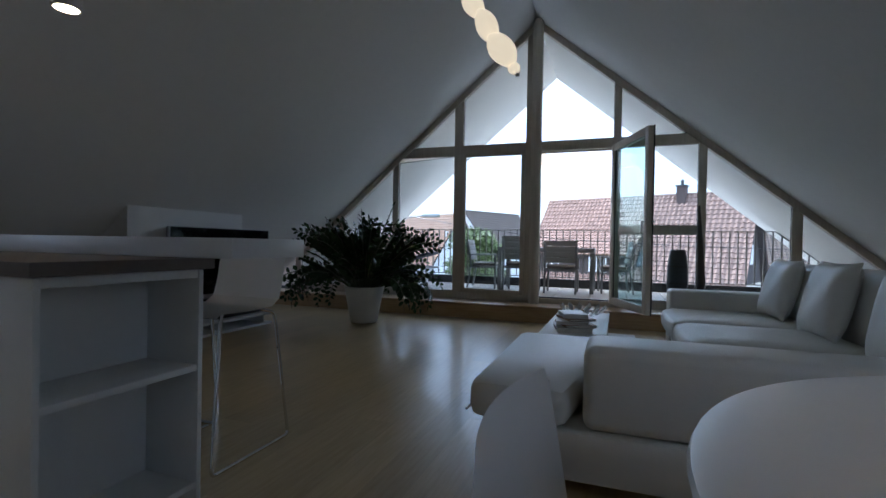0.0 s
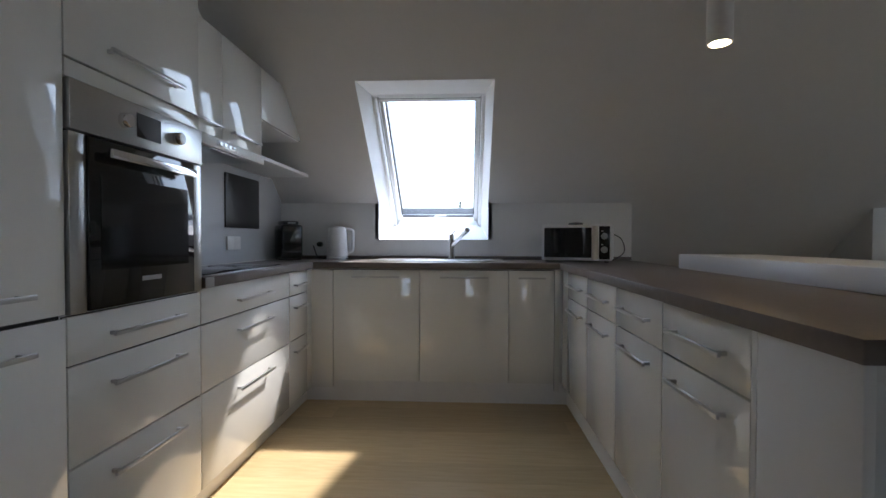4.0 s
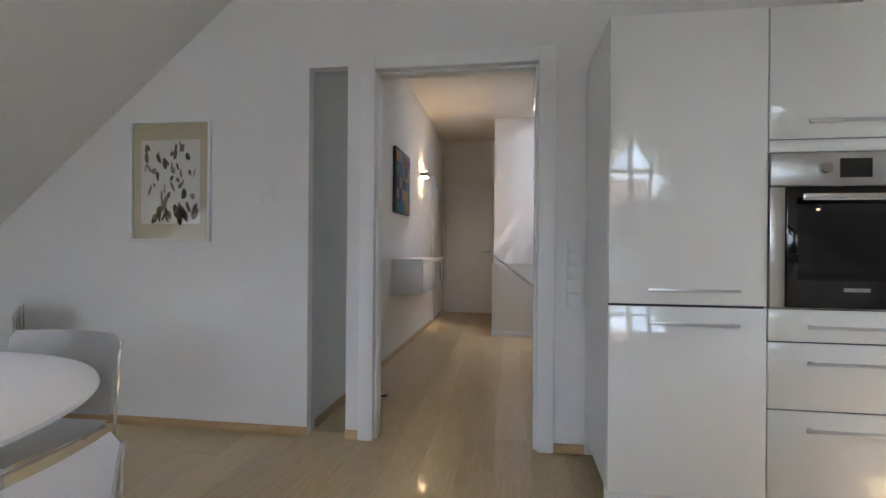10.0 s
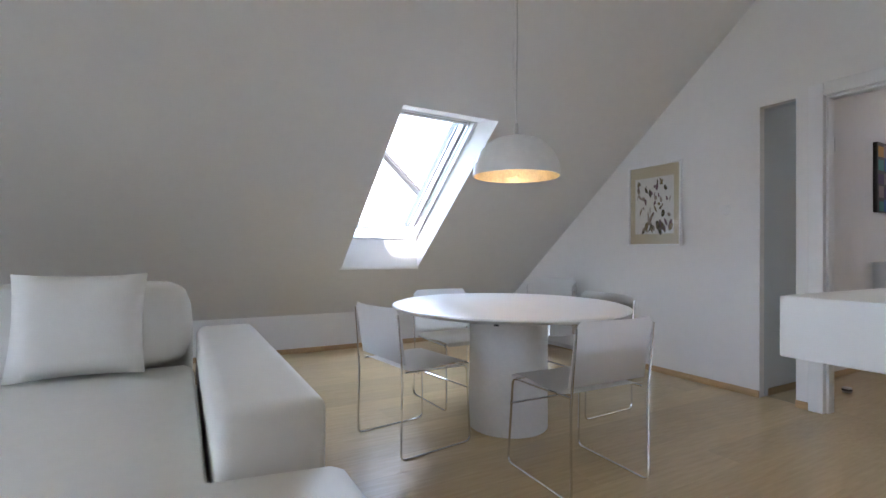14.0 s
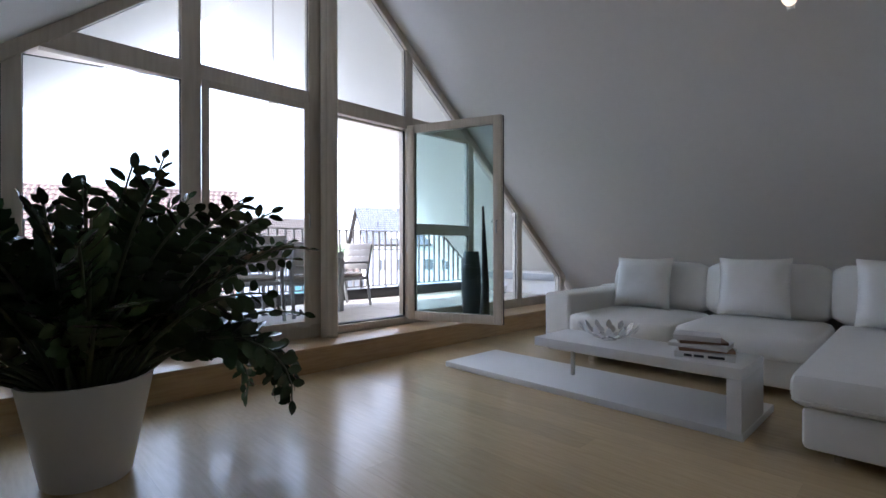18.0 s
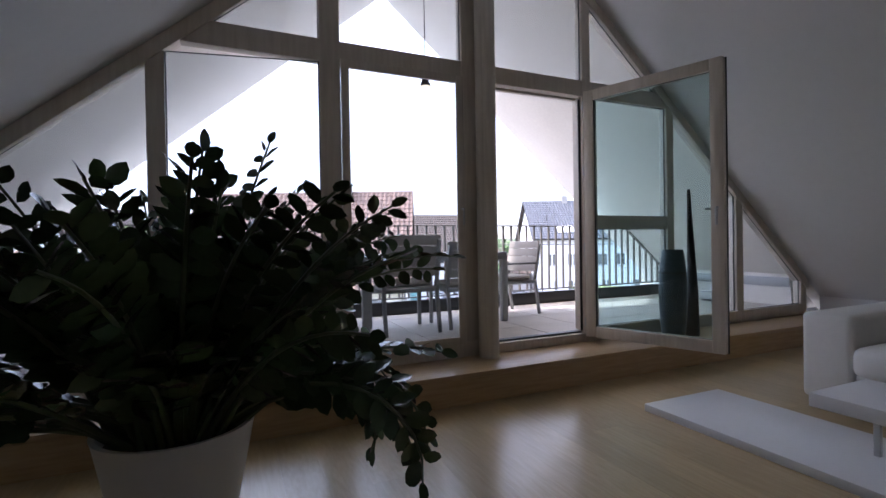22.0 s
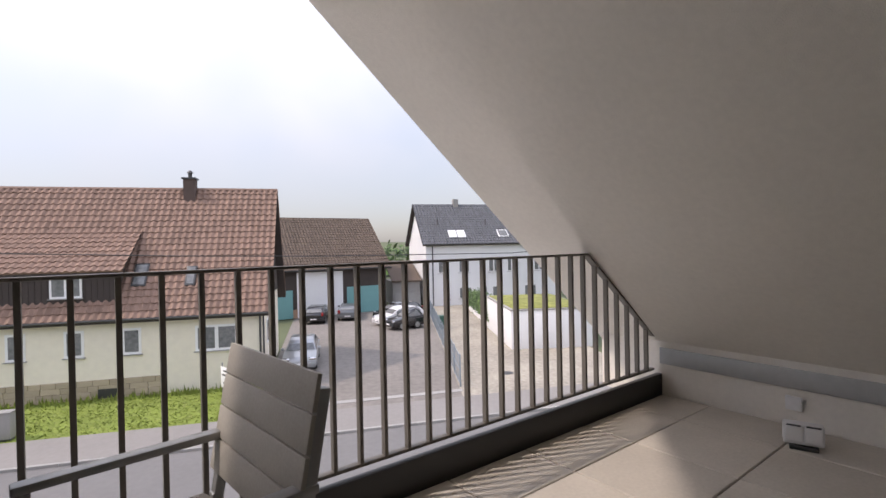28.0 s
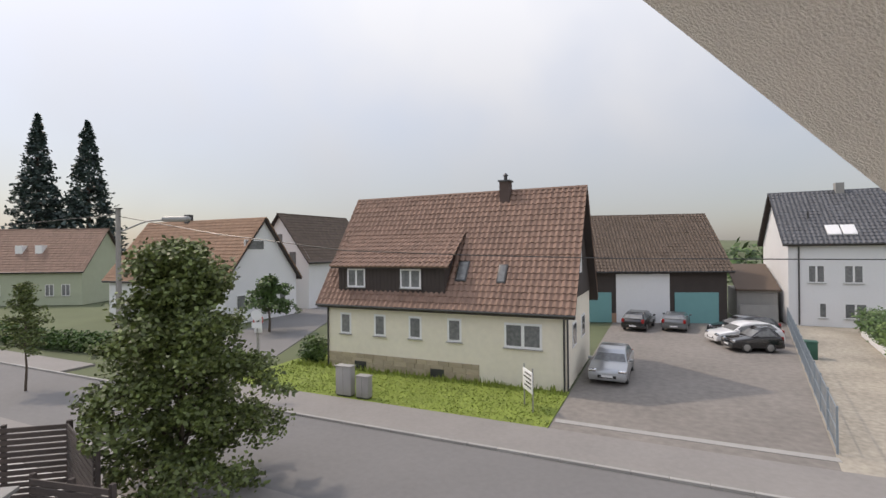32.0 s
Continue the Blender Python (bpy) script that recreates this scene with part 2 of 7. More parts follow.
def prism(points, axis, a, b, bevel=0.0, bm=None):
    """A polygon of (u, v) pushed from a to b along an axis: x takes (y, z), y takes (x, z), z takes (x, y)."""
    own = bmesh.new()
    place = {"x": lambda u, v, w: (w, u, v), "y": lambda u, v, w: (u, w, v), "z": lambda u, v, w: (u, v, w)}[axis]
    lo = [own.verts.new(place(u, v, a)) for u, v in points]
    hi = [own.verts.new(place(u, v, b)) for u, v in points]
    own.faces.new(lo)
    own.faces.new(hi[::-1])
    for i in range(len(points)):
        j = (i + 1) % len(points)
        own.faces.new((lo[i], hi[i], hi[j], lo[j]))
    bmesh.ops.recalc_face_normals(own, faces=own.faces)
    if bevel:
        bmesh.ops.bevel(own, geom=own.edges[:], offset=bevel, segments=2, affect="EDGES", profile=0.5)
    return merged(bm, own)


def lathe(profile, n=32, bm=None, at=(0, 0, 0)):
    """A turned body about z from (radius, height) pairs."""
    own = bmesh.new()
    rings = []
    for r, z in profile:
        if r < 1e-5:
            rings.append([own.verts.new((at[0], at[1], at[2] + z))])
        else:
            rings.append([own.verts.new((at[0] + r * math.cos(2 * math.pi * i / n), at[1] + r * math.sin(2 * math.pi * i / n), at[2] + z)) for i in range(n)])
    for a, b in zip(rings, rings[1:]):
        for i in range(n):
            j = (i + 1) % n
            if len(a) == 1 and len(b) == 1:
                continue
            if len(a) == 1:
                own.faces.new((a[0], b[j], b[i]))
            elif len(b) == 1:
                own.faces.new((a[i], a[j], b[0]))
            else:
                own.faces.new((a[i], a[j], b[j], b[i]))
    return merged(bm, own)


def tube(points, r, n=8, bm=None, closed=False, taper=1.0):
    """A round bar along points."""
    own = bmesh.new()
    pts = [Vector(p) for p in points]
    rings, side = [], None
    for i, p in enumerate(pts):
        if closed:
            d = pts[(i + 1) % len(pts)] - pts[i - 1]
        else:
            d = pts[min(i + 1, len(pts) - 1)] - pts[max(i - 1, 0)]
        d.normalize()
        if side is None:
            side = d.orthogonal().normalized()
        side = (side - d * side.dot(d)).normalized()
        up = d.cross(side)
        rr = r * (1 + (taper - 1) * i / max(1, len(pts) - 1))
        rings.append([own.verts.new(p + (side * math.cos(2 * math.pi * k / n) + up * math.sin(2 * math.pi * k / n)) * rr) for k in range(n)])
    pairs = list(zip(rings, rings[1:])) + ([(rings[-1], rings[0])] if closed else [])
    for a, b in pairs:
        for k in range(n):
            j = (k + 1) % n
            own.faces.new((a[k], a[j], b[j], b[k]))
    if not closed:
        own.faces.new(rings[0][::-1])
        own.faces.new(rings[-1])
    return merged(bm, own)


def rounded(points, r=0.04, steps=4):
    """A polyline with its corners rounded."""
    pts = [Vector(p) for p in points]
    out = [pts[0]]
    for a, b, c in zip(pts, pts[1:], pts[2:]):
        k = min(r, (a - b).length * 0.45, (c - b).length * 0.45)
        p, q = b + (a - b).normalized() * k, b + (c - b).normalized() * k
        for i in range(steps + 1):
            t = i / steps
            out.append(p * (1 - t) ** 2 + b * 2 * t * (1 - t) + q * t * t)
    out.append(pts[-1])
    return out


def soft_box(x0, y0, z0, x1, y1, z1, r, puff=0.0, bm=None, cuts=5):
    """A cushion: a box with wide round edges whose faces swell a little."""
    own = bmesh.new()
    bmesh.ops.create_cube(own, size=1)
    bmesh.ops.subdivide_edges(own, edges=own.edges[:], cuts=cuts, use_grid_fill=True)
    half = Vector(((x1 - x0) / 2, (y1 - y0) / 2, (z1 - z0) / 2))
    mid = Vector(((x0 + x1) / 2, (y0 + y1) / 2, (z0 + z1) / 2))
    for v in own.verts:
        u = v.co * 2
        u = Vector([math.copysign(1 - (1 - abs(a)) ** 1.6, a) for a in u])
        p = Vector((u.x * half.x, u.y * half.y, u.z * half.z))
        core = Vector([max(-h + r, min(h - r, a)) for a, h in zip(p, half)])
        d = p - core
        if d.length > 1e-6:
            p = core + d.normalized() * min(d.length, r)
        swell = [1 + puff * (1 - (u[(i + 1) % 3] ** 2)) * (1 - (u[(i + 2) % 3] ** 2)) for i in range(3)]
        v.co = mid + Vector((p.x * swell[0], p.y * swell[1], p.z * swell[2]))
    return merged(bm, own)

# ---- the plan ----
RIDGE_X, RIDGE_Z, LEFT, RIGHT = 2.69, 4.10, 0.86, 0.835
BACK, GABLE, EAVE = -0.587, 7.354, 9.72
KNEE_L, KNEE_R = -1.55, 7.13
SINK_WALL = -0.518



def roof_z(x):
    """The height of the sloping ceiling over x."""
    return RIDGE_Z - (LEFT * (RIDGE_X - x) if x < RIDGE_X else RIGHT * (x - RIDGE_X))


def under_roof(x0, x1, low=0.0, drop=0.0):
    """The outline of a wall from x0 to x1 that stands on low and ends at the roof."""
    top = [(x1, roof_z(x1) - drop)] + ([(RIDGE_X, RIDGE_Z - drop)] if x0 < RIDGE_X < x1 else []) + [(x0, roof_z(x0) - drop)]
    return [(x0, low), (x1, low)] + top


def slope_slab(name, side, y0, y1, x0, x1, mat, hole=None, thick=0.28, label=""):
    """One side of the roof, with a hole (x0, x1, y0, y1) cut through it where given."""
    bm = None
    cuts = [(x0, x1, y0, y1)]
    if hole:
        a, b, c, d = hole
        cuts = [(x0, x1, y0, c), (x0, x1, d, y1), (x0, a, c, d), (b, x1, c, d)]
    for a, b, c, d in cuts:
        bm = prism([(a, roof_z(a)), (b, roof_z(b)), (b, roof_z(b) + thick), (a, roof_z(a) + thick)], "y", c, d, bm=bm)
    return solid(name, bm, mat, label, "ceiling", kind="structure")


slope_slab("ceiling_west", -1, BACK - 0.12, GABLE, KNEE_L, RIDGE_X, M_ROOF, (-1.08, 0.25, 0.327, 1.188), label="sloping painted attic ceiling with a roof window")
slope_slab("ceiling_east", 1, BACK - 0.12, GABLE, RIDGE_X, KNEE_R + 0.1, M_ROOF, (5.126, 6.55, 0.975, 1.815), label="sloping painted attic ceiling with a roof window")
slope_slab("soffit_west", -1, GABLE, EAVE, KNEE_L - 0.6, RIDGE_X, M_STUCCO, label="rough stucco underside of the roof over the terrace")
slope_slab("soffit_east", 1, GABLE, EAVE, RIDGE_X, KNEE_R + 0.5, M_STUCCO, label="rough stucco underside of the roof over the terrace")

# ---- floor, walls and openings ----
wall = None
for a, b, low in ((KNEE_L, 2.70, 0), (2.70, 3.67, 2.135), (3.67, 3.81, 0), (3.81, 4.045, 2.135), (4.045, KNEE_R, 0)):
    wall = prism(under_roof(a, b, low), "y", BACK - 0.12, BACK, bm=wall)
solid("wall_south", wall, M_WALL, "white painted back wall with a doorway and a tall slot", "wall", kind="structure")
solid("wall_west", box(KNEE_L - 0.1, BACK, -0.1, KNEE_L, GABLE, roof_z(KNEE_L)), M_WALL, "low white knee wall under the roof slope", "wall", kind="structure")
solid("wall_east", box(KNEE_R, BACK, -0.1, KNEE_R + 0.1, GABLE, roof_z(KNEE_R) + 0.06), M_WALL, "low white knee wall under the roof slope", "wall", kind="structure")
SKY_Z = 1.064
sw = box(SINK_WALL - 0.25, BACK, 0, SINK_WALL, 0.342, roof_z(SINK_WALL))
sw = box(SINK_WALL - 0.25, 0.342, 0, SINK_WALL, 1.173, SKY_Z, bm=sw)
sw = box(SINK_WALL - 0.25, 1.173, 0, SINK_WALL, 2.222, roof_z(SINK_WALL), bm=sw)
solid("wall_sink", sw, M_WALL, "low white wall behind the kitchen sink", "wall", kind="structure")
solid("wall_hob", prism(under_roof(SINK_WALL, 1.28), "y", BACK, -0.41), M_WALL, "white wall behind the hob", "wall", kind="structure")
solid("wall_television", prism([(KNEE_L, 0), (-0.56, 0), (-0.56, roof_z(-0.56)), (KNEE_L, roof_z(KNEE_L))], "y", 3.96, 5.41), M_WALL, "white boxed-in wall behind the television", "wall", kind="structure")

# hall behind the doorway
HALL_E, HALL_W, HALL_END, HALL_TOP = 4.05, 1.7, -6.1, 2.97
solid("wall_hall_east", box(HALL_E, HALL_END, 0, HALL_E + 0.1, BACK - 0.12, HALL_TOP), M_WALL, "white hall wall", "wall", kind="structure")
solid("wall_hall_west", box(HALL_W - 0.1, HALL_END, 0, HALL_W, BACK - 0.12, HALL_TOP), M_WALL, "white stairwell wall", "wall", kind="structure")
solid("wall_hall_end", box(HALL_W, HALL_END - 0.1, 0, HALL_E, HALL_END, HALL_TOP), M_WALL, "white end wall of the hall", "wall", kind="structure")
ch = box(2.6, HALL_END, HALL_TOP, HALL_E, BACK - 0.12, HALL_TOP + 0.1)
# unseen opening added over the stairs to bring daylight into the hall
ch = box(HALL_W, HALL_END, HALL_TOP, 2.6, -4.4, HALL_TOP + 0.1, bm=ch)
ch = box(HALL_W, -3.2, HALL_TOP, 2.6, BACK - 0.12, HALL_TOP + 0.1, bm=ch)
# tall shaft walls added round the opening to keep direct sun out
for b in ((HALL_W - 0.06, -4.4, HALL_W, -3.2), (2.6, -4.4, 2.66, -3.2), (HALL_W, -4.46, 2.6, -4.4), (HALL_W, -3.2, 2.6, -3.14)):
    ch = box(b[0], b[1], HALL_TOP + 0.1, b[2], b[3], HALL_TOP + 1.42, bm=ch)
solid("ceiling_hall", ch, M_ROOF, "white hall ceiling with an unseen light shaft added over the stairs", "ceiling", kind="structure")
solid("wall_stair", box(HALL_W, HALL_END, 0, 3.12, -4.75, HALL_TOP), M_WALL, "white wall at the far end of the stairs", "wall", kind="structure")
for x0, x1, y, name in ((4.045, KNEE_R, BACK, "baseboard"), (3.73, 3.81, BACK, "baseboard"), (2.485, 2.644, BACK, "baseboard")):
    solid(name, box(x0, y, 0, x1, y + 0.014, 0.05, 0.002), M_BEECH, "narrow beech skirting strip on the wall", "baseboard", kind="structure")
solid("baseboard", box(KNEE_R - 0.014, BACK + 0.014, 0, KNEE_R, 6.95, 0.05, 0.002), M_BEECH, "narrow beech skirting strip on the wall", "baseboard", kind="structure")
solid("baseboard", box(HALL_E - 0.014, HALL_END, 0, HALL_E, BACK - 0.12, 0.05, 0.002), M_BEECH, "narrow beech skirting strip on the wall", "baseboard", kind="structure")

# door frame
frame_1 = thing("door_1", "white door frame of the open doorway to the hall", "door", kind="structure")
for nm, b in (("jamb", (2.644, BACK - 0.14, 0, 2.735, BACK + 0.022, 2.19)), ("jamb", (3.645, BACK - 0.14, 0, 3.732, BACK + 0.022, 2.19)), ("head", (2.735, BACK - 0.14, 2.105, 3.645, BACK + 0.022, 2.19))):
    part(nm, box(*b, 0.006), M_TRIM, frame_1)
for b in ((2.735, BACK - 0.10, 0, 2.75, BACK - 0.02, 2.105), (3.63, BACK - 0.10, 0, 3.645, BACK - 0.02, 2.105), (2.75, BACK - 0.10, 2.09, 3.63, BACK - 0.02, 2.105)):
    part("rebate", box(*b, 0.002), M_TRIM, frame_1)


def lever(parent, at, side):
    """A steel lever handle on a rose; side is the way it stands off, along x."""
    x, y, z = at
    part("rose", lathe([(0, 0), (0.026, 0), (0.026, 0.006), (0, 0.006)], 20), M_STEEL, parent).matrix_basis = pose(x, y, z, 0, 90 * side, 0)
    part("lever", tube(rounded([(x, y, z), (x + 0.045 * side, y, z), (x + 0.045 * side, y + 0.12, z)], 0.02), 0.009, 10), M_STEEL, parent)


part("hinge", tube([(3.652, BACK - 0.148, 0.3), (3.652, BACK - 0.148, 0.4)], 0.008, 10), M_STEEL, frame_1)
part("hinge", tube([(3.652, BACK - 0.148, 1.75), (3.652, BACK - 0.148, 1.85)], 0.008, 10), M_STEEL, frame_1)
slot = thing("slot_window", "tall narrow glass panel in the wall slot", "window", kind="structure")
part("pane", box(3.812, BACK - 0.07, 0.004, 4.043, BACK - 0.06, 2.133), M_GLASS, slot)

# end door of the hall
frame_2 = thing("door_2", "white flush door at the end of the hall", "door", kind="structure")
part("leaf", box(3.175, HALL_END + 0.031, 0.01, 3.985, HALL_END + 0.071, 2.19, 0.004), M_TRIM, frame_2)
for b in ((3.122, HALL_END, 0, 3.205, HALL_END + 0.03, 2.21), (3.96, HALL_END, 0, 4.035, HALL_END + 0.03, 2.21), (3.205, HALL_END, 2.13, 3.96, HALL_END + 0.03, 2.21)):
    part("frame", box(*b, 0.004), M_TRIM, frame_2)
part("rose", lathe([(0, 0), (0.026, 0), (0.026, 0.006), (0, 0.006)], 20), M_STEEL, frame_2).matrix_basis = pose(3.245, HALL_END + 0.071, 1.05, -90, 0, 0)
part("lever", tube(rounded([(3.245, HALL_END + 0.071, 1.05), (3.245, HALL_END + 0.126, 1.05), (3.37, HALL_END + 0.126, 1.05)], 0.02), 0.009, 10), M_STEEL, frame_2)
frame_3 = thing("door_3", "white side door of the hall with steel handle", "door", kind="structure")
for b in ((HALL_E - 0.03, -5.88, 0, HALL_E, -5.8, 2.18), (HALL_E - 0.03, -4.98, 0, HALL_E, -4.9, 2.18), (HALL_E - 0.03, -5.8, 2.1, HALL_E, -4.98, 2.18)):
    part("frame", box(*b, 0.004), M_TRIM, frame_3)
part("leaf", box(HALL_E - 0.012, -5.795, 0.01, HALL_E - 0.002, -4.985, 2.095, 0.002), M_TRIM, frame_3)

# stair balustrade in the hall
bal = thing("stair_balustrade", "white solid stair balustrade with a steel handrail", "balustrade", (3.115, -3.98, 0))
part("panel", box(-0.06, -0.768, 0.06, -0.001, -0.061, 0.89, 0.004), M_TRIM, bal)
part("end_panel", box(-1.4, -0.06, 0.06, 0, 0, 0.89, 0.006), M_TRIM, bal)
part("cap", box(-1.4, -0.07, 0.89, 0.01, 0.01, 0.91, 0.004), M_TRIM, bal)
part("plinth", box(-1.4, -0.05, 0, 0.006, 0.008, 0.06, 0.003), M_TRIM, bal)
part("handrail", tube([(-0.02, 0.05, 1.02), (-0.62, 0.06, 0.56), (-1.3, 0.06, 0.06)], 0.016, 12), M_STEEL, bal)
for x, z in ((-0.1, 0.96), (-0.9, 0.36)):
    part("bracket", tube([(x, -0.002, z - 0.03), (x, 0.05, z - 0.03), (x, 0.052, z)], 0.006, 8), M_STEEL, bal)

# ---- gable glazing ----
FR = 0.095
MULLIONS = [(-0.43, -0.35), (0.525, 0.62), (1.51, 1.645), (2.555, 2.745), (3.70, 3.79), (4.695, 4.785), (5.677, 5.785)]
ENDS = (-1.13, 6.775)
gable = thing("window_1", "large triangular timber window wall under the gable", "window", kind="structure")
for a, b in MULLIONS:
    part("mullion", prism(under_roof(a, b, 0.30, 0.08), "y", GABLE, GABLE + 0.085, 0.004), M_FRAME, gable)
for s, (a, b) in enumerate(((ENDS[0] - 0.1, RIDGE_X), (RIDGE_X, ENDS[1] + 0.12))):
    part("rafter_frame", prism([(a, roof_z(a) - 0.105), (b, roof_z(b) - 0.105), (b, roof_z(b)), (a, roof_z(a))], "y", GABLE - 0.012, GABLE + 0.097, 0.004), M_FRAME, gable)
for a, b in ((ENDS[0] - 0.1, ENDS[0]), (ENDS[1], ENDS[1] + 0.1)):
    part("end_post", prism(under_roof(a, b, 0.21), "y", GABLE, GABLE + 0.085, 0.003), M_FRAME, gable)
for a, b in ((ENDS[0] - 0.1, 2.745), (3.70, ENDS[1] + 0.1)):
    part("bottom_rail", box(a, GABLE - 0.002, 0.205, b, GABLE + 0.088, 0.325, 0.004), M_FRAME, gable)
part("threshold", box(2.745, GABLE - 0.0015, 0.19, 3.70, GABLE + 0.131, 0.28, 0.004), M_FRAME, gable, "timber door threshold")
part("threshold_strip", box(2.745, GABLE + 0.04, 0.2805, 3.70, GABLE + 0.10, 0.295, 0.003), M_GREYMETAL, gable, "dark metal strip on the threshold")
part("transom", box(0.622, GABLE + 0.002, 2.285, 2.553, GABLE + 0.083, 2.432, 0.004), M_FRAME, gable)
part("transom", box(2.7452, GABLE + 0.002, 2.300, 4.695, GABLE + 0.083, 2.432, 0.004), M_FRAME, gable)
part("transom", box(3.792, GABLE + 0.002, 1.17, 4.693, GABLE + 0.083, 1.285, 0.004), M_FRAME, gable)
part("glazing_post", tube([(2.70, GABLE - 0.07, 0.21), (2.70, GABLE - 0.07, RIDGE_Z - 0.06)], 0.062, 28), M_FRAME, gable, "round pale column before the window wall")


def pane(x0, x1, low, high=None):
    """One sheet of glass between two mullions; without a top it ends at the roof."""
    if high is None:
        pts = under_roof(x0, x1, low, 0.10)
    else:
        pts = [(x0, low), (x1, low), (x1, min(high, roof_z(x1) - 0.1)), (x0, min(high, roof_z(x0) - 0.1))]
    p = part("pane", prism(pts, "y", GABLE + 0.035, GABLE + 0.047), M_GLASS, gable)
    p.visible_shadow = False
    bead = []
    for i, (u, v) in enumerate(pts):
        bead.append((u, GABLE + 0.03, v))
    part("glazing_bead", tube(bead, 0.008, 6, closed=True), M_GREYMETAL, p)


pane(ENDS[0], -0.43, 0.325)
pane(-0.35, 0.525, 0.325)
pane(0.62, 1.51, 0.325, 2.285)
pane(0.80, 1.51, 2.432)
pane(1.645, 2.555, 0.325, 2.285)
pane(1.645, 2.555, 2.432)
pane(2.745, 3.70, 2.432)
pane(3.79, 4.56, 2.432)
pane(3.79, 4.695, 1.285, 2.30)
pane(3.79, 4.695, 0.325, 1.17)
pane(4.785, 5.677, 0.325)
pane(5.785, ENDS[1], 0.325)

# the tall sash beside the post, with its own darker frame and handle
sash = thing("window_2", "tall tilt window in the window wall with steel handle", "window", kind="structure")
for b in ((1.645, GABLE - 0.022, 0.31, 1.70, GABLE - 0.003, 2.31), (2.498, GABLE - 0.022, 0.31, 2.555, GABLE - 0.003, 2.31), (1.70, GABLE - 0.022, 0.31, 2.498, GABLE - 0.003, 0.365), (1.70, GABLE - 0.022, 2.255, 2.498, GABLE - 0.003, 2.31)):
    part("sash_bar", box(*b, 0.003), M_FRAME, sash)
part("handle", tube(rounded([(2.527, GABLE - 0.022, 1.32), (2.527, GABLE - 0.06, 1.32), (2.527, GABLE - 0.06, 1.2)], 0.015), 0.009, 8), M_STEEL, sash)

# open terrace door leaf, hinged at the mullion
hinge, tip = Vector((3.71, GABLE - 0.02)), Vector((4.083, 6.358))
run = tip - hinge
LEAF = run.length
door_4 = thing("door_4", "open glazed timber terrace door", "door", (hinge.x, hinge.y, 0.262), math.degrees(math.atan2(run.y, run.x)), kind="structure")
LH = 2.06
for nm, b in (("stile", (0, -0.034, 0, 0.085, 0.034, LH)), ("stile", (LEAF - 0.085, -0.034, 0, LEAF, 0.034, LH)), ("rail", (0.085, -0.034, 0, LEAF - 0.085, 0.034, 0.09)), ("rail", (0.085, -0.034, LH - 0.085, LEAF - 0.085, 0.034, LH))):
    part(nm, box(*b, 0.006), M_FRAME, door_4)
gp = part("pane", box(0.085, -0.006, 0.09, LEAF - 0.085, 0.006, LH - 0.085), M_LEAFGLASS, door_4)
gp.visible_shadow = False
part("gasket", tube([(0.085, -0.012, 0.09), (LEAF - 0.085, -0.012, 0.09), (LEAF - 0.085, -0.012, LH - 0.085), (0.085, -0.012, LH - 0.085)], 0.007, 6, closed=True), M_BLACKPLASTIC, door_4)
part("gasket", tube([(0.0, 0.03, 0.0), (LEAF, 0.03, 0.0), (LEAF, 0.03, LH), (0.0, 0.03, LH)], 0.009, 6, closed=True), M_BLACKPLASTIC, door_4)
part("handle", tube(rounded([(LEAF - 0.042, -0.034, 1.02), (LEAF - 0.042, -0.07, 1.02), (LEAF - 0.042, -0.07, 0.90)], 0.015), 0.009, 8), M_STEEL, door_4)
part("handle", tube(rounded([(LEAF - 0.042, 0.034, 1.02), (LEAF - 0.042, 0.075, 1.02), (LEAF - 0.15, 0.075, 1.02)], 0.015), 0.009, 8), M_STEEL, door_4)
for z in (0.12, 0.75, 1.4, 1.95):
    part("hinge", lathe([(0, 0), (0.008, 0), (0.008, 0.07), (0, 0.07)], 12, at=(-0.008, -0.024, z - 0.035)), M_STEEL, door_4)
casing = thing("door_casing", "dark rebated timber casing of the terrace doorway", "door frame", kind="structure")
for b in ((3.70, GABLE + 0.088, 0.30, 3.755, GABLE + 0.13, 2.34), (2.69, GABLE + 0.088, 0.30, 2.745, GABLE + 0.13, 2.34), (2.745, GABLE + 0.088, 2.285, 3.70, GABLE + 0.13, 2.34)):
    part("outer_frame", box(*b, 0.004), M_FRAME, casing)
for b in ((3.68, GABLE + 0.03, 0.30, 3.6995, GABLE + 0.041, 2.28), (2.74505, GABLE + 0.03, 0.30, 2.765, GABLE + 0.041, 2.28)):
    part("seal", box(*b, 0.003), M_BLACKPLASTIC, casing)
for b in ((3.683, GABLE + 0.0415, 0.30, 3.6995, GABLE + 0.08, 2.28), (2.74505, GABLE + 0.0415, 0.30, 2.762, GABLE + 0.08, 2.28)):
    part("rebate", box(*b, 0.003), M_FRAME, casing)

# bench-like wooden sill along the window wall
column = thing("round_column", "round pale timber column before the window wall", "column", (2.72, 7.262, 0), kind="structure")
part("shaft", lathe([(0, 0.21), (0.062, 0.21), (0.062, roof_z(2.72) - 0.02), (0, roof_z(2.72) - 0.02)], 36), M_FRAME, column)
part("foot_ring", lathe([(0.062, 0.21), (0.07, 0.21), (0.07, 0.218), (0.062, 0.222)], 36), M_FRAME, column)
sill = thing("sill", "deep beech step along the window wall", "sill", kind="structure")
part("top", box(KNEE_L, 6.93, 0.175, KNEE_R - 0.02, GABLE - 0.002, 0.21, 0.004), M_BEECH, sill)
part("riser", box(KNEE_L, 6.95, 0, KNEE_R - 0.02, 6.968, 0.175), M_BEECH, sill)


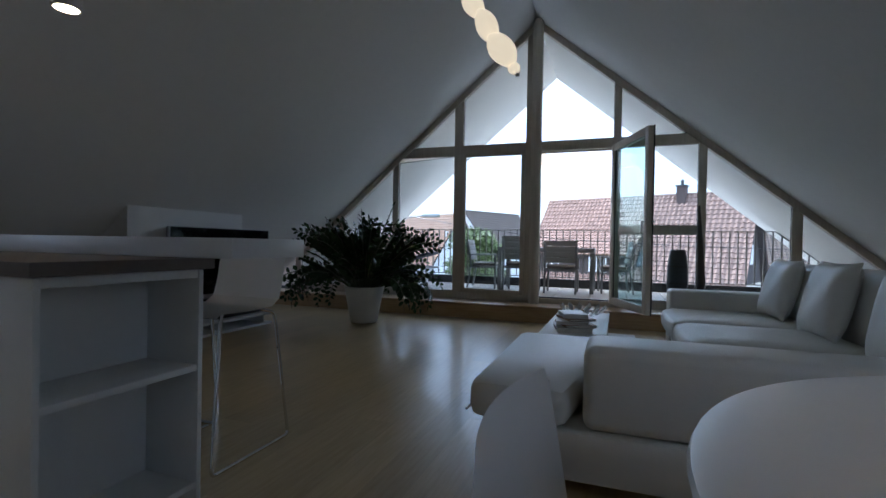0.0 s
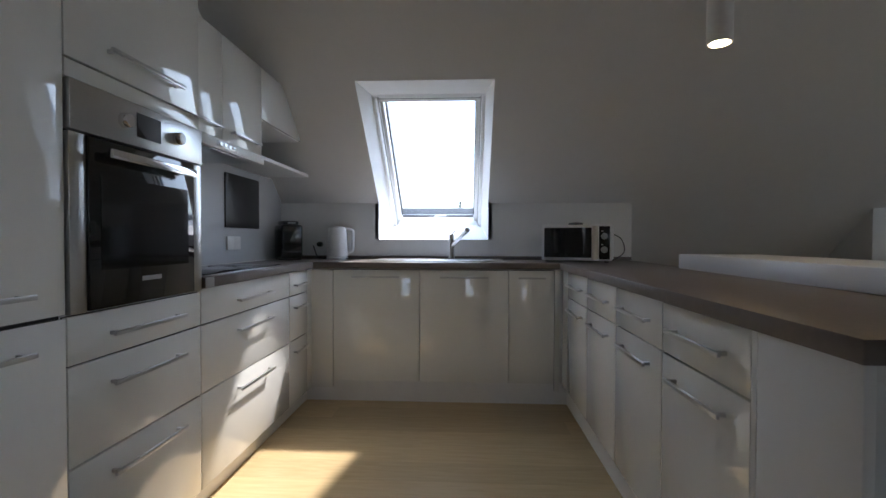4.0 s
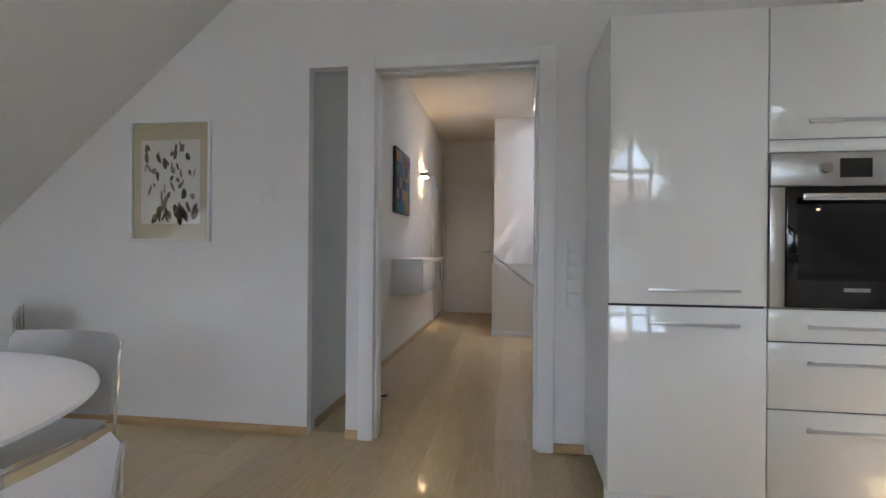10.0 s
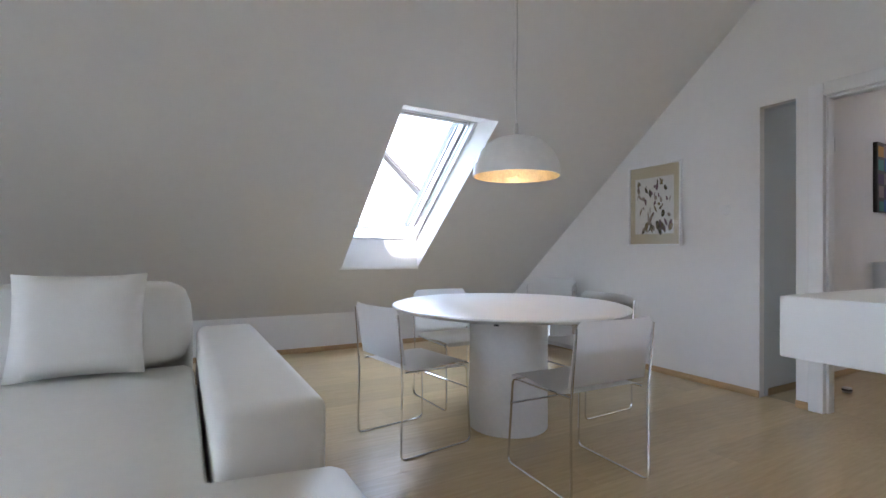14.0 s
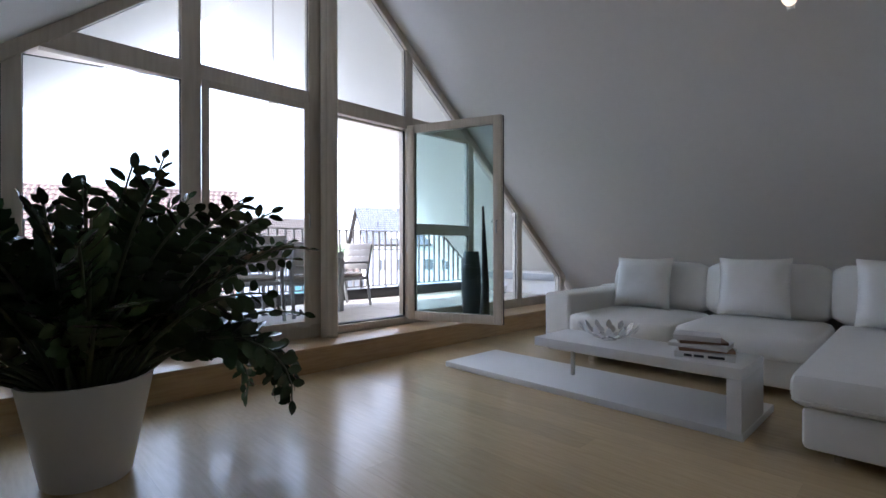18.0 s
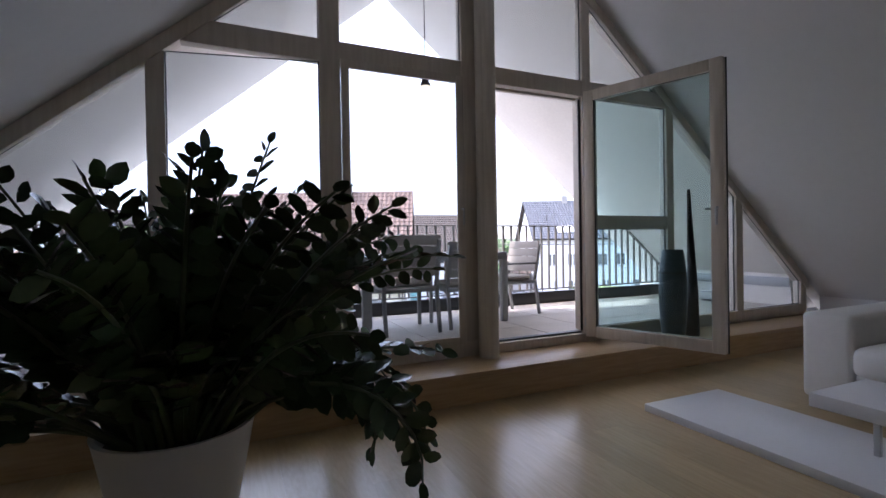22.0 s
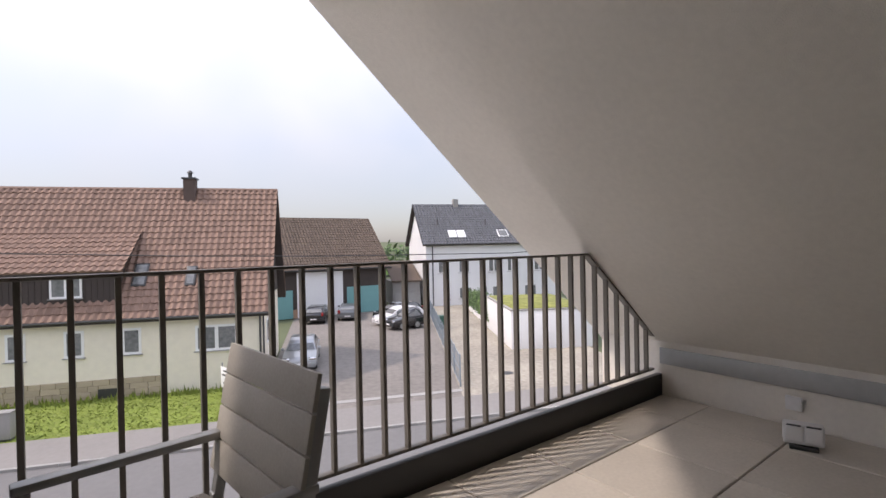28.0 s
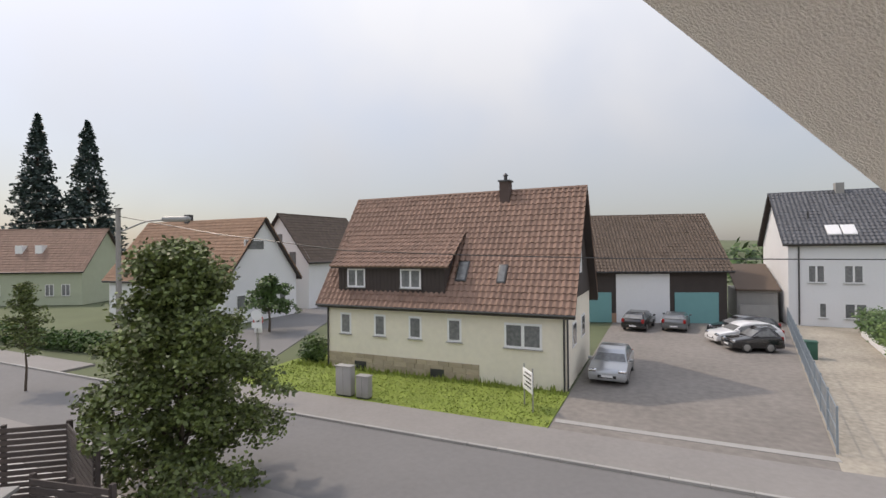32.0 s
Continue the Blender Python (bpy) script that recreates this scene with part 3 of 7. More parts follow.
def roof_window(name, x0, x1, y0, y1, up, low_z, cut_lo, cut_hi):
    """A roof window: plastered reveals through the slope, white frame, sash with glass, bar handle. up: +1 where the slope rises with x."""
    w = thing(name, "white roof window with a plastered reveal in the slope", "window", kind="structure")
    s = LEFT if up > 0 else RIGHT
    ang = math.atan(s)
    lo, hi = (x0, x1) if up > 0 else (x1, x0)
    n = Vector((-up * math.sin(ang), 0, math.cos(ang)))
    along = Vector((up * math.cos(ang), 0, math.sin(ang)))
    base = Vector((lo, 0, roof_z(lo) if low_z is None else low_z))
    top = Vector((hi, 0, roof_z(hi)))
    depth = 0.20
    # outer plane of the sash, a little steeper side reveals
    out_lo = Vector((lo, 0, roof_z(lo))) + n * depth + along * cut_lo
    out_hi = top + n * depth - along * cut_hi
    a0, a1 = y0 + 0.05, y1 - 0.05
    for inner, outer, t in ((y0 + 0.003, a0, -0.03), (y1 - 0.003, a1, 0.03)):
        bm = bmesh.new()
        ring = [(base, inner), (Vector((lo, 0, roof_z(lo) + 0.001)), inner), (top, inner), (out_hi, outer), (out_lo, outer)]
        ring = ring[:1] + ring[2:] if low_z is None else ring
        a, b = ([bm.verts.new((p.x, y + dy, p.z)) for p, y in ring] for dy in (0, t))
        bm.faces.new(a)
        bm.faces.new(b[::-1])
        for i in range(len(a)):
            bm.faces.new((a[i - 1], b[i - 1], b[i], a[i]))
        part("side_reveal", bm, M_WALL, w)
    for p, o in ((base, out_lo), (top, out_hi)):
        bm = bmesh.new()
        push = (p - o).cross(Vector((0, 1, 0))).normalized() * (0.02 if p is top else -0.02)
        push *= up
        q = [bm.verts.new(v) for v in ((p.x, y0, p.z), (p.x, y1, p.z), (o.x, y1, o.z), (o.x, y0, o.z))]
        q += [bm.verts.new((v.co.x + push.x, v.co.y, v.co.z + push.z)) for v in q[:4]]
        for f in ((0, 1, 2, 3), (7, 6, 5, 4), (0, 4, 5, 1), (1, 5, 6, 2), (2, 6, 7, 3), (3, 7, 4, 0)):
            bm.faces.new([q[i] for i in f])
        part("end_reveal", bm, M_WALL, w)
    # sash in its own axes: x along the slope, y across, z outwards
    length = (out_hi - out_lo).length
    rot = Matrix((along, (0, 1, 0), n)).transposed()
    holder = part("frame", box(-0.10, a0 - 0.06, -0.02, -0.005, a1 + 0.06, 0.06, 0.004), M_TRIM, w, "white window frame")
    holder.matrix_basis = Matrix.Translation(out_lo) @ rot.to_4x4()
    part("frame_bar", box(length + 0.005, a0 - 0.06, -0.02, length + 0.10, a1 + 0.06, 0.06, 0.004), M_TRIM, holder)
    part("sash_bar", box(-0.10, a0 - 0.02, 0.061, -0.03, a1 + 0.02, 0.16, 0.006), M_TRIM, holder)
    part("sash_bar", box(length - 0.085, a0 - 0.02, 0.061, length + 0.1, a1 + 0.02, 0.16, 0.006), M_TRIM, holder)
    part("vent_flap", box(length - 0.05, a0 + 0.03, 0.045, length - 0.005, a1 - 0.03, 0.06, 0.005), M_TRIM, holder)
    part("seal", box(length - 0.055, a0 + 0.02, 0.05, length - 0.0505, a1 - 0.02, 0.0605), M_GAP, holder, "dark rubber seal")
    for y, d in ((a0, 1), (a1, -1)):
        for nm, u, v, z0, z1, mat in (("frame_bar", -0.06, 0.018, -0.02, 0.06, M_TRIM), ("seal", 0.0, 0.021, 0.0605, 0.0625, M_GAP), ("sash_bar", -0.02, 0.05, 0.063, 0.16, M_TRIM), ("seal", 0.0501, 0.058, 0.128, 0.139, M_GAP), ("runner", 0.020, 0.028, 0.03, 0.055, M_STEEL)):
            part(nm, box(-0.005 if nm != "sash_bar" else -0.03, min(y + d * u, y + d * v), z0, length + (0.005 if z1 < 0.1 else -0.085), max(y + d * u, y + d * v), z1, 0.002 if mat is not M_GAP else 0), mat, holder)
    part("seal", box(-0.0295, a0 + 0.058, 0.128, -0.021, a1 - 0.058, 0.139), M_GAP, holder, "dark rubber seal")
    g = part("pane", box(-0.03, a0 + 0.04, 0.14, length - 0.085, a1 - 0.04, 0.155), M_GLASS, holder)
    g.visible_shadow = False
    # cladding out of view, added this tall to keep grazing sun off the reveal
    for b in ((length - 0.08, a0 - 0.06, length + 0.14, a1 + 0.06), (-0.13, a0 - 0.06, -0.03, a1 + 0.06), (-0.03, a0 - 0.06, length - 0.08, a0 + 0.05), (-0.03, a1 - 0.05, length - 0.08, a1 + 0.06)):
        part("cladding", box(b[0], b[1], 0.161, b[2], b[3], 0.235), M_GREYMETAL, holder, "grey metal cladding outside")
    mid = (y0 + y1) / 2
    part("handle", tube(rounded([(-0.032, mid - 0.02, 0.105), (0.012, mid - 0.02, 0.105), (0.012, mid + 0.075, 0.105)], 0.015), 0.008, 8), M_TRIM, holder)
    part("rose", box(-0.03, mid - 0.045, 0.085, -0.022, mid + 0.005, 0.125, 0.003), M_TRIM, holder)
    return w


roof_window("roof_window_1", SINK_WALL, 0.256, 0.342, 1.173, 1, SKY_Z + 0.003, -0.464, 0.237)
roof_window("roof_window_2", 5.12, 6.53, 0.99, 1.80, -1, None, 0.245, 0.17)

# ---- kitchen ----
def bar_handle(parent, cx, z, length, face, axis):
    """A square steel bar on two feet, before a front. face: the front's plane; axis: the way the front looks."""
    h = length / 2
    if axis == "y":
        b = box(cx - h, face + 0.022, z - 0.006, cx + h, face + 0.032, z + 0.006, 0.002)
        for s in (-h + 0.02, h - 0.02):
            b = box(cx + s - 0.005, face, z - 0.005, cx + s + 0.005, face + 0.024, z + 0.005, bm=b)
    elif axis == "-y":
        b = box(cx - h, face - 0.032, z - 0.006, cx + h, face - 0.022, z + 0.006, 0.002)
        for s in (-h + 0.02, h - 0.02):
            b = box(cx + s - 0.005, face - 0.024, z - 0.005, cx + s + 0.005, face, z + 0.005, bm=b)
    else:
        b = box(face + 0.022, cx - h, z - 0.006, face + 0.032, cx + h, z + 0.006, 0.002)
        for s in (-h + 0.02, h - 0.02):
            b = box(face, cx + s - 0.005, z - 0.005, face + 0.024, cx + s + 0.005, z + 0.005, bm=b)
    return part("handle", b, M_STEEL, parent, "brushed steel bar handle")


def unit_y(name, label, x0, x1, fronts, depth=0.57, face=0.0, sign=1, bottom=0.145, top=0.876):
    """A cabinet along a wall that runs with x. fronts: (low, high, handle height or None, handle length)."""
    u = thing(name, label, "kitchen cabinet", group="kitchen units")
    back = face - depth * sign
    inner = face - 0.02 * sign
    part("body", box(x0 + 0.001, min(back, inner), bottom, x1 - 0.001, max(back, inner), top), M_CARCASE, u)
    part("gap", box(x0 + 0.004, min(inner, inner + 0.003 * sign), bottom + 0.003, x1 - 0.004, max(inner, inner + 0.003 * sign), top - 0.002), M_GAP, u, "dark joint between the fronts")
    for low, high, hz, hl in fronts:
        f = part("front", box(x0 + 0.003, min(face, inner + 0.004 * sign), low + 0.003, x1 - 0.003, max(face, inner + 0.004 * sign), high - 0.003, 0.0015), M_FRONT, u)
        if hz:
            bar_handle(f, (x0 + x1) / 2, hz, hl, face, "y" if sign > 0 else "-y")
    return u


def unit_x(name, label, y0, y1, fronts, depth=0.5, face=0.0):
    u = thing(name, label, "kitchen cabinet", group="kitchen units")
    part("body", box(face - depth, y0 + 0.001, 0.145, face - 0.02, y1 - 0.001, 0.876), M_CARCASE, u)
    part("gap", box(face - 0.02, y0 + 0.004, 0.148, face - 0.017, y1 - 0.004, 0.874), M_GAP, u, "dark joint between the fronts")
    for low, high, hz, hl in fronts:
        f = part("front", box(face - 0.016, y0 + 0.003, low + 0.003, face, y1 - 0.003, high - 0.003, 0.0015), M_FRONT, u)
        if hz:
            bar_handle(f, (y0 + y1) / 2, hz, hl, face, "x")
    return u


X_A, X_B, X_C, X_D, X_E = 0.08, 0.385, 1.28, 1.88, 2.48
unit_y("drawer_cabinet", "narrow white gloss drawer unit beside the hob unit", X_A, X_B, [(0.10, 0.475, 0.405, 0.2), (0.475, 0.737, 0.665, 0.2), (0.737, 0.878, 0.797, 0.2)])
unit_y("drawer_cabinet", "wide white gloss drawer unit under the hob", X_B, X_C, [(0.10, 0.472, 0.408, 0.36), (0.472, 0.737, 0.667, 0.36), (0.737, 0.878, 0.798, 0.36)])
oven_unit = unit_y("oven_cabinet", "tall white gloss oven cabinet with drawers", X_C, X_D, [(0.10, 0.472, 0.403, 0.34), (0.472, 0.737, 0.66, 0.34), (0.737, 0.868, 0.80, 0.34), (1.475, 1.526, None, 0), (1.526, 2.05, 1.592, 0.34)], top=0.868)
part("upper_body", box(X_C + 0.001, -0.57, 1.475, X_D - 0.001, -0.02, 2.05), M_CARCASE, oven_unit)
for a in (X_C, X_D - 0.016):
    part("side_panel", box(a + 0.0015, -0.57, 0.87, a + 0.0145, -0.022, 1.474), M_CARCASE, oven_unit)
fridge = thing("fridge_cabinet", "tall white gloss fridge cabinet with two doors", "fridge", group="kitchen units")
part("body", box(X_D + 0.001, -0.575, 0.10, X_E, -0.02, 2.05), M_CARCASE, fridge)
part("gap", box(X_D + 0.004, -0.02, 0.103, X_E - 0.002, -0.017, 2.047), M_GAP, fridge, "dark joint between the fronts")
for low, high, hz in ((0.10, 0.866, 0.799), (0.872, 2.05, 0.932)):
    f = part("door", box(X_D + 0.002, -0.016, low + 0.002, X_E - 0.001, 0, high - 0.002, 0.0015), M_FRONT, fridge)
    bar_handle(f, (X_D + X_E) / 2 - 0.02, hz, 0.34, 0.0, "y")
grille = thing("plinth_grille", "black slatted ventilation grille in the plinth", "grille")
part("backing", box(2.0, -0.07, 0.02, 2.4, -0.062, 0.09), M_GAP, grille)
for i in range(20):
    part("slat", box(2.01 + i * 0.0195, -0.062, 0.03, 2.02 + i * 0.0195, -0.052, 0.08), M_BLACKPLASTIC, grille)
for k, (low, high) in enumerate(((0.02, 0.03), (0.08, 0.09))):
    part("frame", box(2.0, -0.062, low, 2.4, -0.05, high), M_BLACKPLASTIC, grille)
solid("plinth", box(-0.0495, -0.07, 0, X_E, -0.051, 0.143), M_TRIM, "pale plinth under the kitchen units", "plinth", kind="structure")
solid("plinth", box(-0.07, -0.05, 0, -0.05, 1.66, 0.143), M_TRIM, "pale plinth under the kitchen units", "plinth", kind="structure")
solid("plinth", box(-0.05, 1.66, 0, 2.0, 1.68, 0.143), M_TRIM, "pale plinth under the kitchen units", "plinth", kind="structure")

oven = thing("oven", "built-in black glass oven with a brushed steel panel", "oven")
part("chassis", box(X_C + 0.02, -0.5, 0.872, X_D - 0.02, -0.012, 1.473), M_BLACKPLASTIC, oven)
part("control_panel", box(X_C + 0.004, -0.012, 1.345, X_D - 0.004, 0.012, 1.473, 0.003), M_STEEL, oven, "brushed steel control panel")
for a, b in ((X_C + 0.004, X_C + 0.058), (X_D - 0.058, X_D - 0.004)):
    part("steel_side", box(a, -0.012, 0.872, b, 0.008, 1.34, 0.002), M_STEEL, oven)
odoor = part("oven_door", box(X_C + 0.06, -0.012, 0.874, X_D - 0.06, 0.014, 1.338, 0.004), M_BLACKGLASS, oven, "black glass oven door")
part("inner_window", box(X_C + 0.1, 0.014, 0.98, X_D - 0.1, 0.0155, 1.24, 0.0), M_BLACK, odoor)
part("door_handle", box(X_C + 0.10, 0.035, 1.285, X_D - 0.10, 0.05, 1.312, 0.005), M_CHROME, odoor, "broad steel bar handle")
for a in (X_C + 0.12, X_D - 0.13):
    part("handle_foot", box(a, 0.012, 1.292, a + 0.014, 0.037, 1.305), M_CHROME, odoor)
part("badge", box(1.53, 0.014, 0.938, 1.62, 0.016, 0.952), M_STEEL, odoor)
part("display", box(1.525, 0.012, 1.375, 1.635, 0.0145, 1.448), M_BLACKGLASS, oven, "black clock display")
for x in (1.44, 1.69):
    k = part("knob", lathe([(0, 0.024), (0.018, 0.024), (0.021, 0.02), (0.022, 0.0)], 28), M_CHROME, oven)
    k.matrix_basis = pose(x, 0.012, 1.41, -90, 0, 0)

# wall units over the hob
UF = -0.09
upper = [("wall_cabinet", 0.94, 1.225, 1.51, 1.985), ("wall_cabinet", 0.535, 0.94, 1.51, 1.985)]
for name, a, b, low, high in upper:
    u = thing(name, "white gloss wall cabinet with a steel bar handle", "kitchen cabinet", group="wall cabinets")
    part("body", box(a + 0.001, -0.41, low, b - 0.001, UF - 0.018, high), M_CARCASE, u)
    part("gap", box(a + 0.003, UF - 0.018, low + 0.003, b - 0.003, UF - 0.016, high - 0.003), M_GAP, u)
    f = part("door", box(a + 0.002, UF - 0.016, low, b - 0.002, UF, high, 0.0015), M_FRONT, u)
    bar_handle(f, (a + b) / 2, 1.56, (b - a) * 0.72, UF, "y")
filler = solid("wall_cabinet_filler", box(1.226, -0.41, 1.51, 1.279, UF - 0.004, 1.985), M_FRONT, "white gloss filler panel beside the oven cabinet", "panel", group="wall cabinets")
u = thing("wall_cabinet", "white wall cabinet cut to the roof slope", "kitchen cabinet", group="wall cabinets")
def cut(a, b, low, high):
    """An outline in x and z whose corner is cut off by the slope."""
    lim = lambda x: roof_z(x) - 0.02
    xs = RIDGE_X - (RIDGE_Z - 0.02 - high) / LEFT
    xl = RIDGE_X - (RIDGE_Z - 0.02 - low) / LEFT
    return [(max(a, xl), low), (b, low), (b, high), (xs, high)]
part("body", prism(cut(-0.1, 0.533, 1.71, 1.985), "y", -0.41, UF - 0.018), M_CARCASE, u)
part("door", prism(cut(-0.1, 0.533, 1.712, 1.983), "y", UF - 0.015, UF, 0.0015), M_FRONT, u)
solid("corner_shelf", box(-0.27, -0.41, 1.505, 0.533, -0.11, 1.525, 0.002), M_CARCASE, "short white shelf under the cut wall cabinet", "shelf", group="wall cabinets")
hood = thing("extractor_hood", "flat steel extractor hood under the wall cabinets", "extractor hood")
part("body", box(0.54, -0.405, 1.475, 1.225, -0.10, 1.508, 0.003), M_STEEL, hood)
part("front_strip", box(0.54, -0.10, 1.462, 1.225, -0.075, 1.508, 0.003), M_TRIM, hood, "pale front strip")
part("switch_panel", box(0.84, -0.0748, 1.472, 1.02, -0.0725, 1.498, 0.001), M_STEEL, hood)
for i in range(4):
    part("button", box(0.855 + i * 0.04, -0.0725, 1.478, 0.88 + i * 0.04, -0.069, 1.492, 0.002), M_CHROME, hood)
part("grease_filter", box(0.58, -0.38, 1.466, 1.19, -0.12, 1.474, 0.002), M_STEEL, hood)
solid("splashback", box(-0.5, -0.409, 0.925, 1.278, -0.401, 1.50, 0.001), material("white_back_glass", (0.72, 0.74, 0.76), 0.06, vary=0.005, coat=0.5), "glossy pale glass splashback behind the hob", "splashback")
solid("blackboard", box(-0.105, -0.401, 1.135, 0.34, -0.392, 1.458, 0.002), M_BLACKPLASTIC, "small black board on the splashback", "board")

def socket(name, label, at, axis, w=0.08, h=0.08, holes=1):
    s = thing(name, label, "socket", at)
    for i in range(holes):
        if axis == "y":
            part("plate", box(i * w - w / 2, 0, -h / 2, i * w + w / 2, 0.009, h / 2, 0.003), M_WHITEPLASTIC, s)
            part("well", lathe([(0, 0.002), (0.018, 0.002), (0.02, 0.0105), (0.022, 0.0105), (0.022, 0)], 20), M_TRIM, s).matrix_basis = pose(i * w, 0, 0, -90)
        else:
            part("plate", box(0, i * w - w / 2, -h / 2, 0.009, i * w + w / 2, h / 2, 0.003), M_WHITEPLASTIC, s)
    return s


socket("double_socket", "white double power socket on the splashback", (0.20, -0.401, 1.043), "y", holes=2)

# sink row
unit_x("sink_cabinet", "white cabinet front beside the sink", 0.141, 0.708, [(0.145, 0.874, 0.826, 0.31)])
unit_x("sink_cabinet", "white cabinet front under the sink", 0.708, 1.279, [(0.145, 0.874, 0.825, 0.31)])
unit_x("narrow_cabinet", "narrow white cabinet beside the sink unit", 1.279, 1.568, [(0.145, 0.874, 0.824, 0.17)])
solid("corner_filler", box(-0.02, -0.0, 0.10, 0.0, 0.139, 0.874), M_FRONT, "white filler strip in the kitchen corner", "panel", group="kitchen units")
solid("corner_filler", box(0.0, -0.02, 0.10, X_A - 0.001, 0.0, 0.874), M_FRONT, "white filler strip in the kitchen corner", "panel", group="kitchen units")
solid("corner_filler", box(-0.02, 1.57, 0.10, 0.0, 1.60, 0.874), M_FRONT, "white filler strip in the kitchen corner", "panel", group="kitchen units")

# peninsula
PF = 1.62
joints = [0.143, 0.602, 1.061, 1.52, 1.98]
solid("corner_filler", box(0.001, PF, 0.145, 0.142, PF + 0.02, 0.874), M_FRONT, "white filler panel of the peninsula", "panel", group="kitchen units")
for a, b in zip(joints, joints[1:]):
    unit_y("peninsula_cabinet", "white peninsula cabinet with one drawer and a door", a, b, [(0.145, 0.72, 0.655, 0.3), (0.72, 0.876, 0.80, 0.3)], depth=0.42, face=PF, sign=-1)
solid("end_panel", box(1.981, PF, 0.0, 1.998, 2.17, 0.876), M_CARCASE, "white side panel of the open shelf", "panel", group="kitchen units")
rack = thing("open_shelf_unit", "white open shelf at the end of the peninsula", "shelf", group="kitchen units")
part("side", box(2.0, PF, 0, 2.265, PF + 0.019, 0.876, 0.001), M_CARCASE, rack)
part("side", box(2.0, 2.151, 0, 2.265, 2.17, 0.876, 0.001), M_CARCASE, rack)
for z in (0.08, 0.515, 0.858):
    part("shelf", box(2.0, PF + 0.0195, z - 0.011, 2.26, 2.1505, z + 0.011 if z < 0.8 else 0.876, 0.001), M_CARCASE, rack)
part("back", box(2.0, PF + 0.0195, 0.0, 2.008, 2.1505, 0.865), M_CARCASE, rack)

# worktops: one grey slab in a U
top = thing("worktop", "grey-brown worktop running in a U", "worktop")
part("slab", box(0.02, -0.40, 0.88, X_C - 0.002, 0.018, 0.92, 0.003), M_WORKTOP, top)
part("slab", box(SINK_WALL + 0.001, -0.40, 0.8801, 0.0195, 1.598, 0.92, 0.003), M_WORKTOP, top)
part("slab", box(SINK_WALL + 0.001, 1.5985, 0.88, 2.29, 2.20, 0.92, 0.003), M_WORKTOP, top)
part("edge_strip", box(X_C - 0.06, 0.0181, 0.881, X_C - 0.001, 0.0215, 0.919), M_STEEL, top)
part("upstand", box(SINK_WALL + 0.001, -0.40, 0.92, SINK_WALL + 0.018, 2.22, 0.945, 0.003), M_WORKTOP, top)
hob = thing("hob", "flat black glass hob in the worktop", "hob")
part("glass", box(0.45, -0.36, 0.9205, 1.22, -0.02, 0.927, 0.002), M_BLACKGLASS, hob)
part("trim", box(0.44, -0.37, 0.9202, 1.23, -0.01, 0.9235, 0.001), M_STEEL, hob)
for x, y, r in ((0.62, -0.12, 0.075), (0.62, -0.27, 0.06), (1.03, -0.12, 0.06), (1.03, -0.27, 0.08)):
    part("cooking_ring", lathe([(r, 0.9272), (r + 0.004, 0.9276), (r + 0.006, 0.9272)], 40, at=(x, y, 0)), M_GREYMETAL, hob)
sink = thing("sink", "stainless steel sink with a draining board", "sink")
part("rim", box(-0.47, 0.36, 0.9205, -0.09, 1.26, 0.927, 0.003), M_STEEL, sink)
part("bowl", lathe([(0.13, 0.008), (0.15, 0.006), (0.155, 0.0)], 40, at=(-0.27, 1.04, 0.9205)), M_STEEL, sink)
# flat dark disc; its colour stands in for the bowl's shaded depth
part("bowl_dark_disc", lathe([(0, 0.0015), (0.13, 0.0015)], 40, at=(-0.27, 1.04, 0.926)), M_GREYMETAL, sink)
for i in range(9):
    part("drain_rib", box(-0.42, 0.42 + i * 0.045, 0.927, -0.14, 0.428 + i * 0.045, 0.9305, 0.001), M_STEEL, sink)
tap = thing("kitchen_tap", "chrome mixer tap with a slanted spout", "tap", (-0.43, 0.90, 0.92))
part("base", lathe([(0, 0), (0.028, 0), (0.028, 0.012), (0.022, 0.02), (0.022, 0.17), (0.018, 0.185), (0, 0.187)], 24), M_CHROME, tap)
part("spout", tube([(0, 0, 0.10), (0.16, 0.10, 0.2)], 0.014, 14), M_CHROME, tap)
part("nozzle", tube([(0.155, 0.097, 0.197), (0.185, 0.115, 0.215)], 0.018, 14), M_CHROME, tap)
part("lever", tube([(0, 0, 0.185), (-0.01, 0.03, 0.215)], 0.006, 8), M_CHROME, tap)

coffee = thing("coffee_machine", "plain black coffee machine in the worktop corner", "coffee machine", (-0.33, -0.28, 0.92), -52)
part("body", box(-0.075, -0.095, 0.012, 0.075, 0.095, 0.25, 0.016, seg=3), M_BLACK, coffee)
part("foot", box(-0.068, -0.088, 0, 0.068, 0.088, 0.0118, 0.003), M_BLACKPLASTIC, coffee)
part("lid", box(-0.052, -0.075, 0.2502, 0.052, 0.075, 0.278, 0.008), M_BLACKPLASTIC, coffee)
part("grip", box(-0.028, 0.0752, 0.258, 0.028, 0.08, 0.268, 0.002), M_STEEL, coffee, "steel grip")
for z in (0.06, 0.21):
    part("joint", box(-0.0752, -0.06, z, 0.0752, 0.0955, z + 0.003), M_GAP, coffee)
kettle = thing("kettle", "white electric kettle on the worktop", "kettle", (-0.40, 0.06, 0.92), 25)
part("base", lathe([(0, 0), (0.08, 0), (0.08, 0.015), (0.06, 0.02), (0, 0.02)], 30), M_WHITEPLASTIC, kettle)
part("jug", lathe([(0, 0.021), (0.075, 0.021), (0.076, 0.05), (0.066, 0.2), (0.062, 0.225), (0, 0.23)], 30), M_WHITEPLASTIC, kettle)
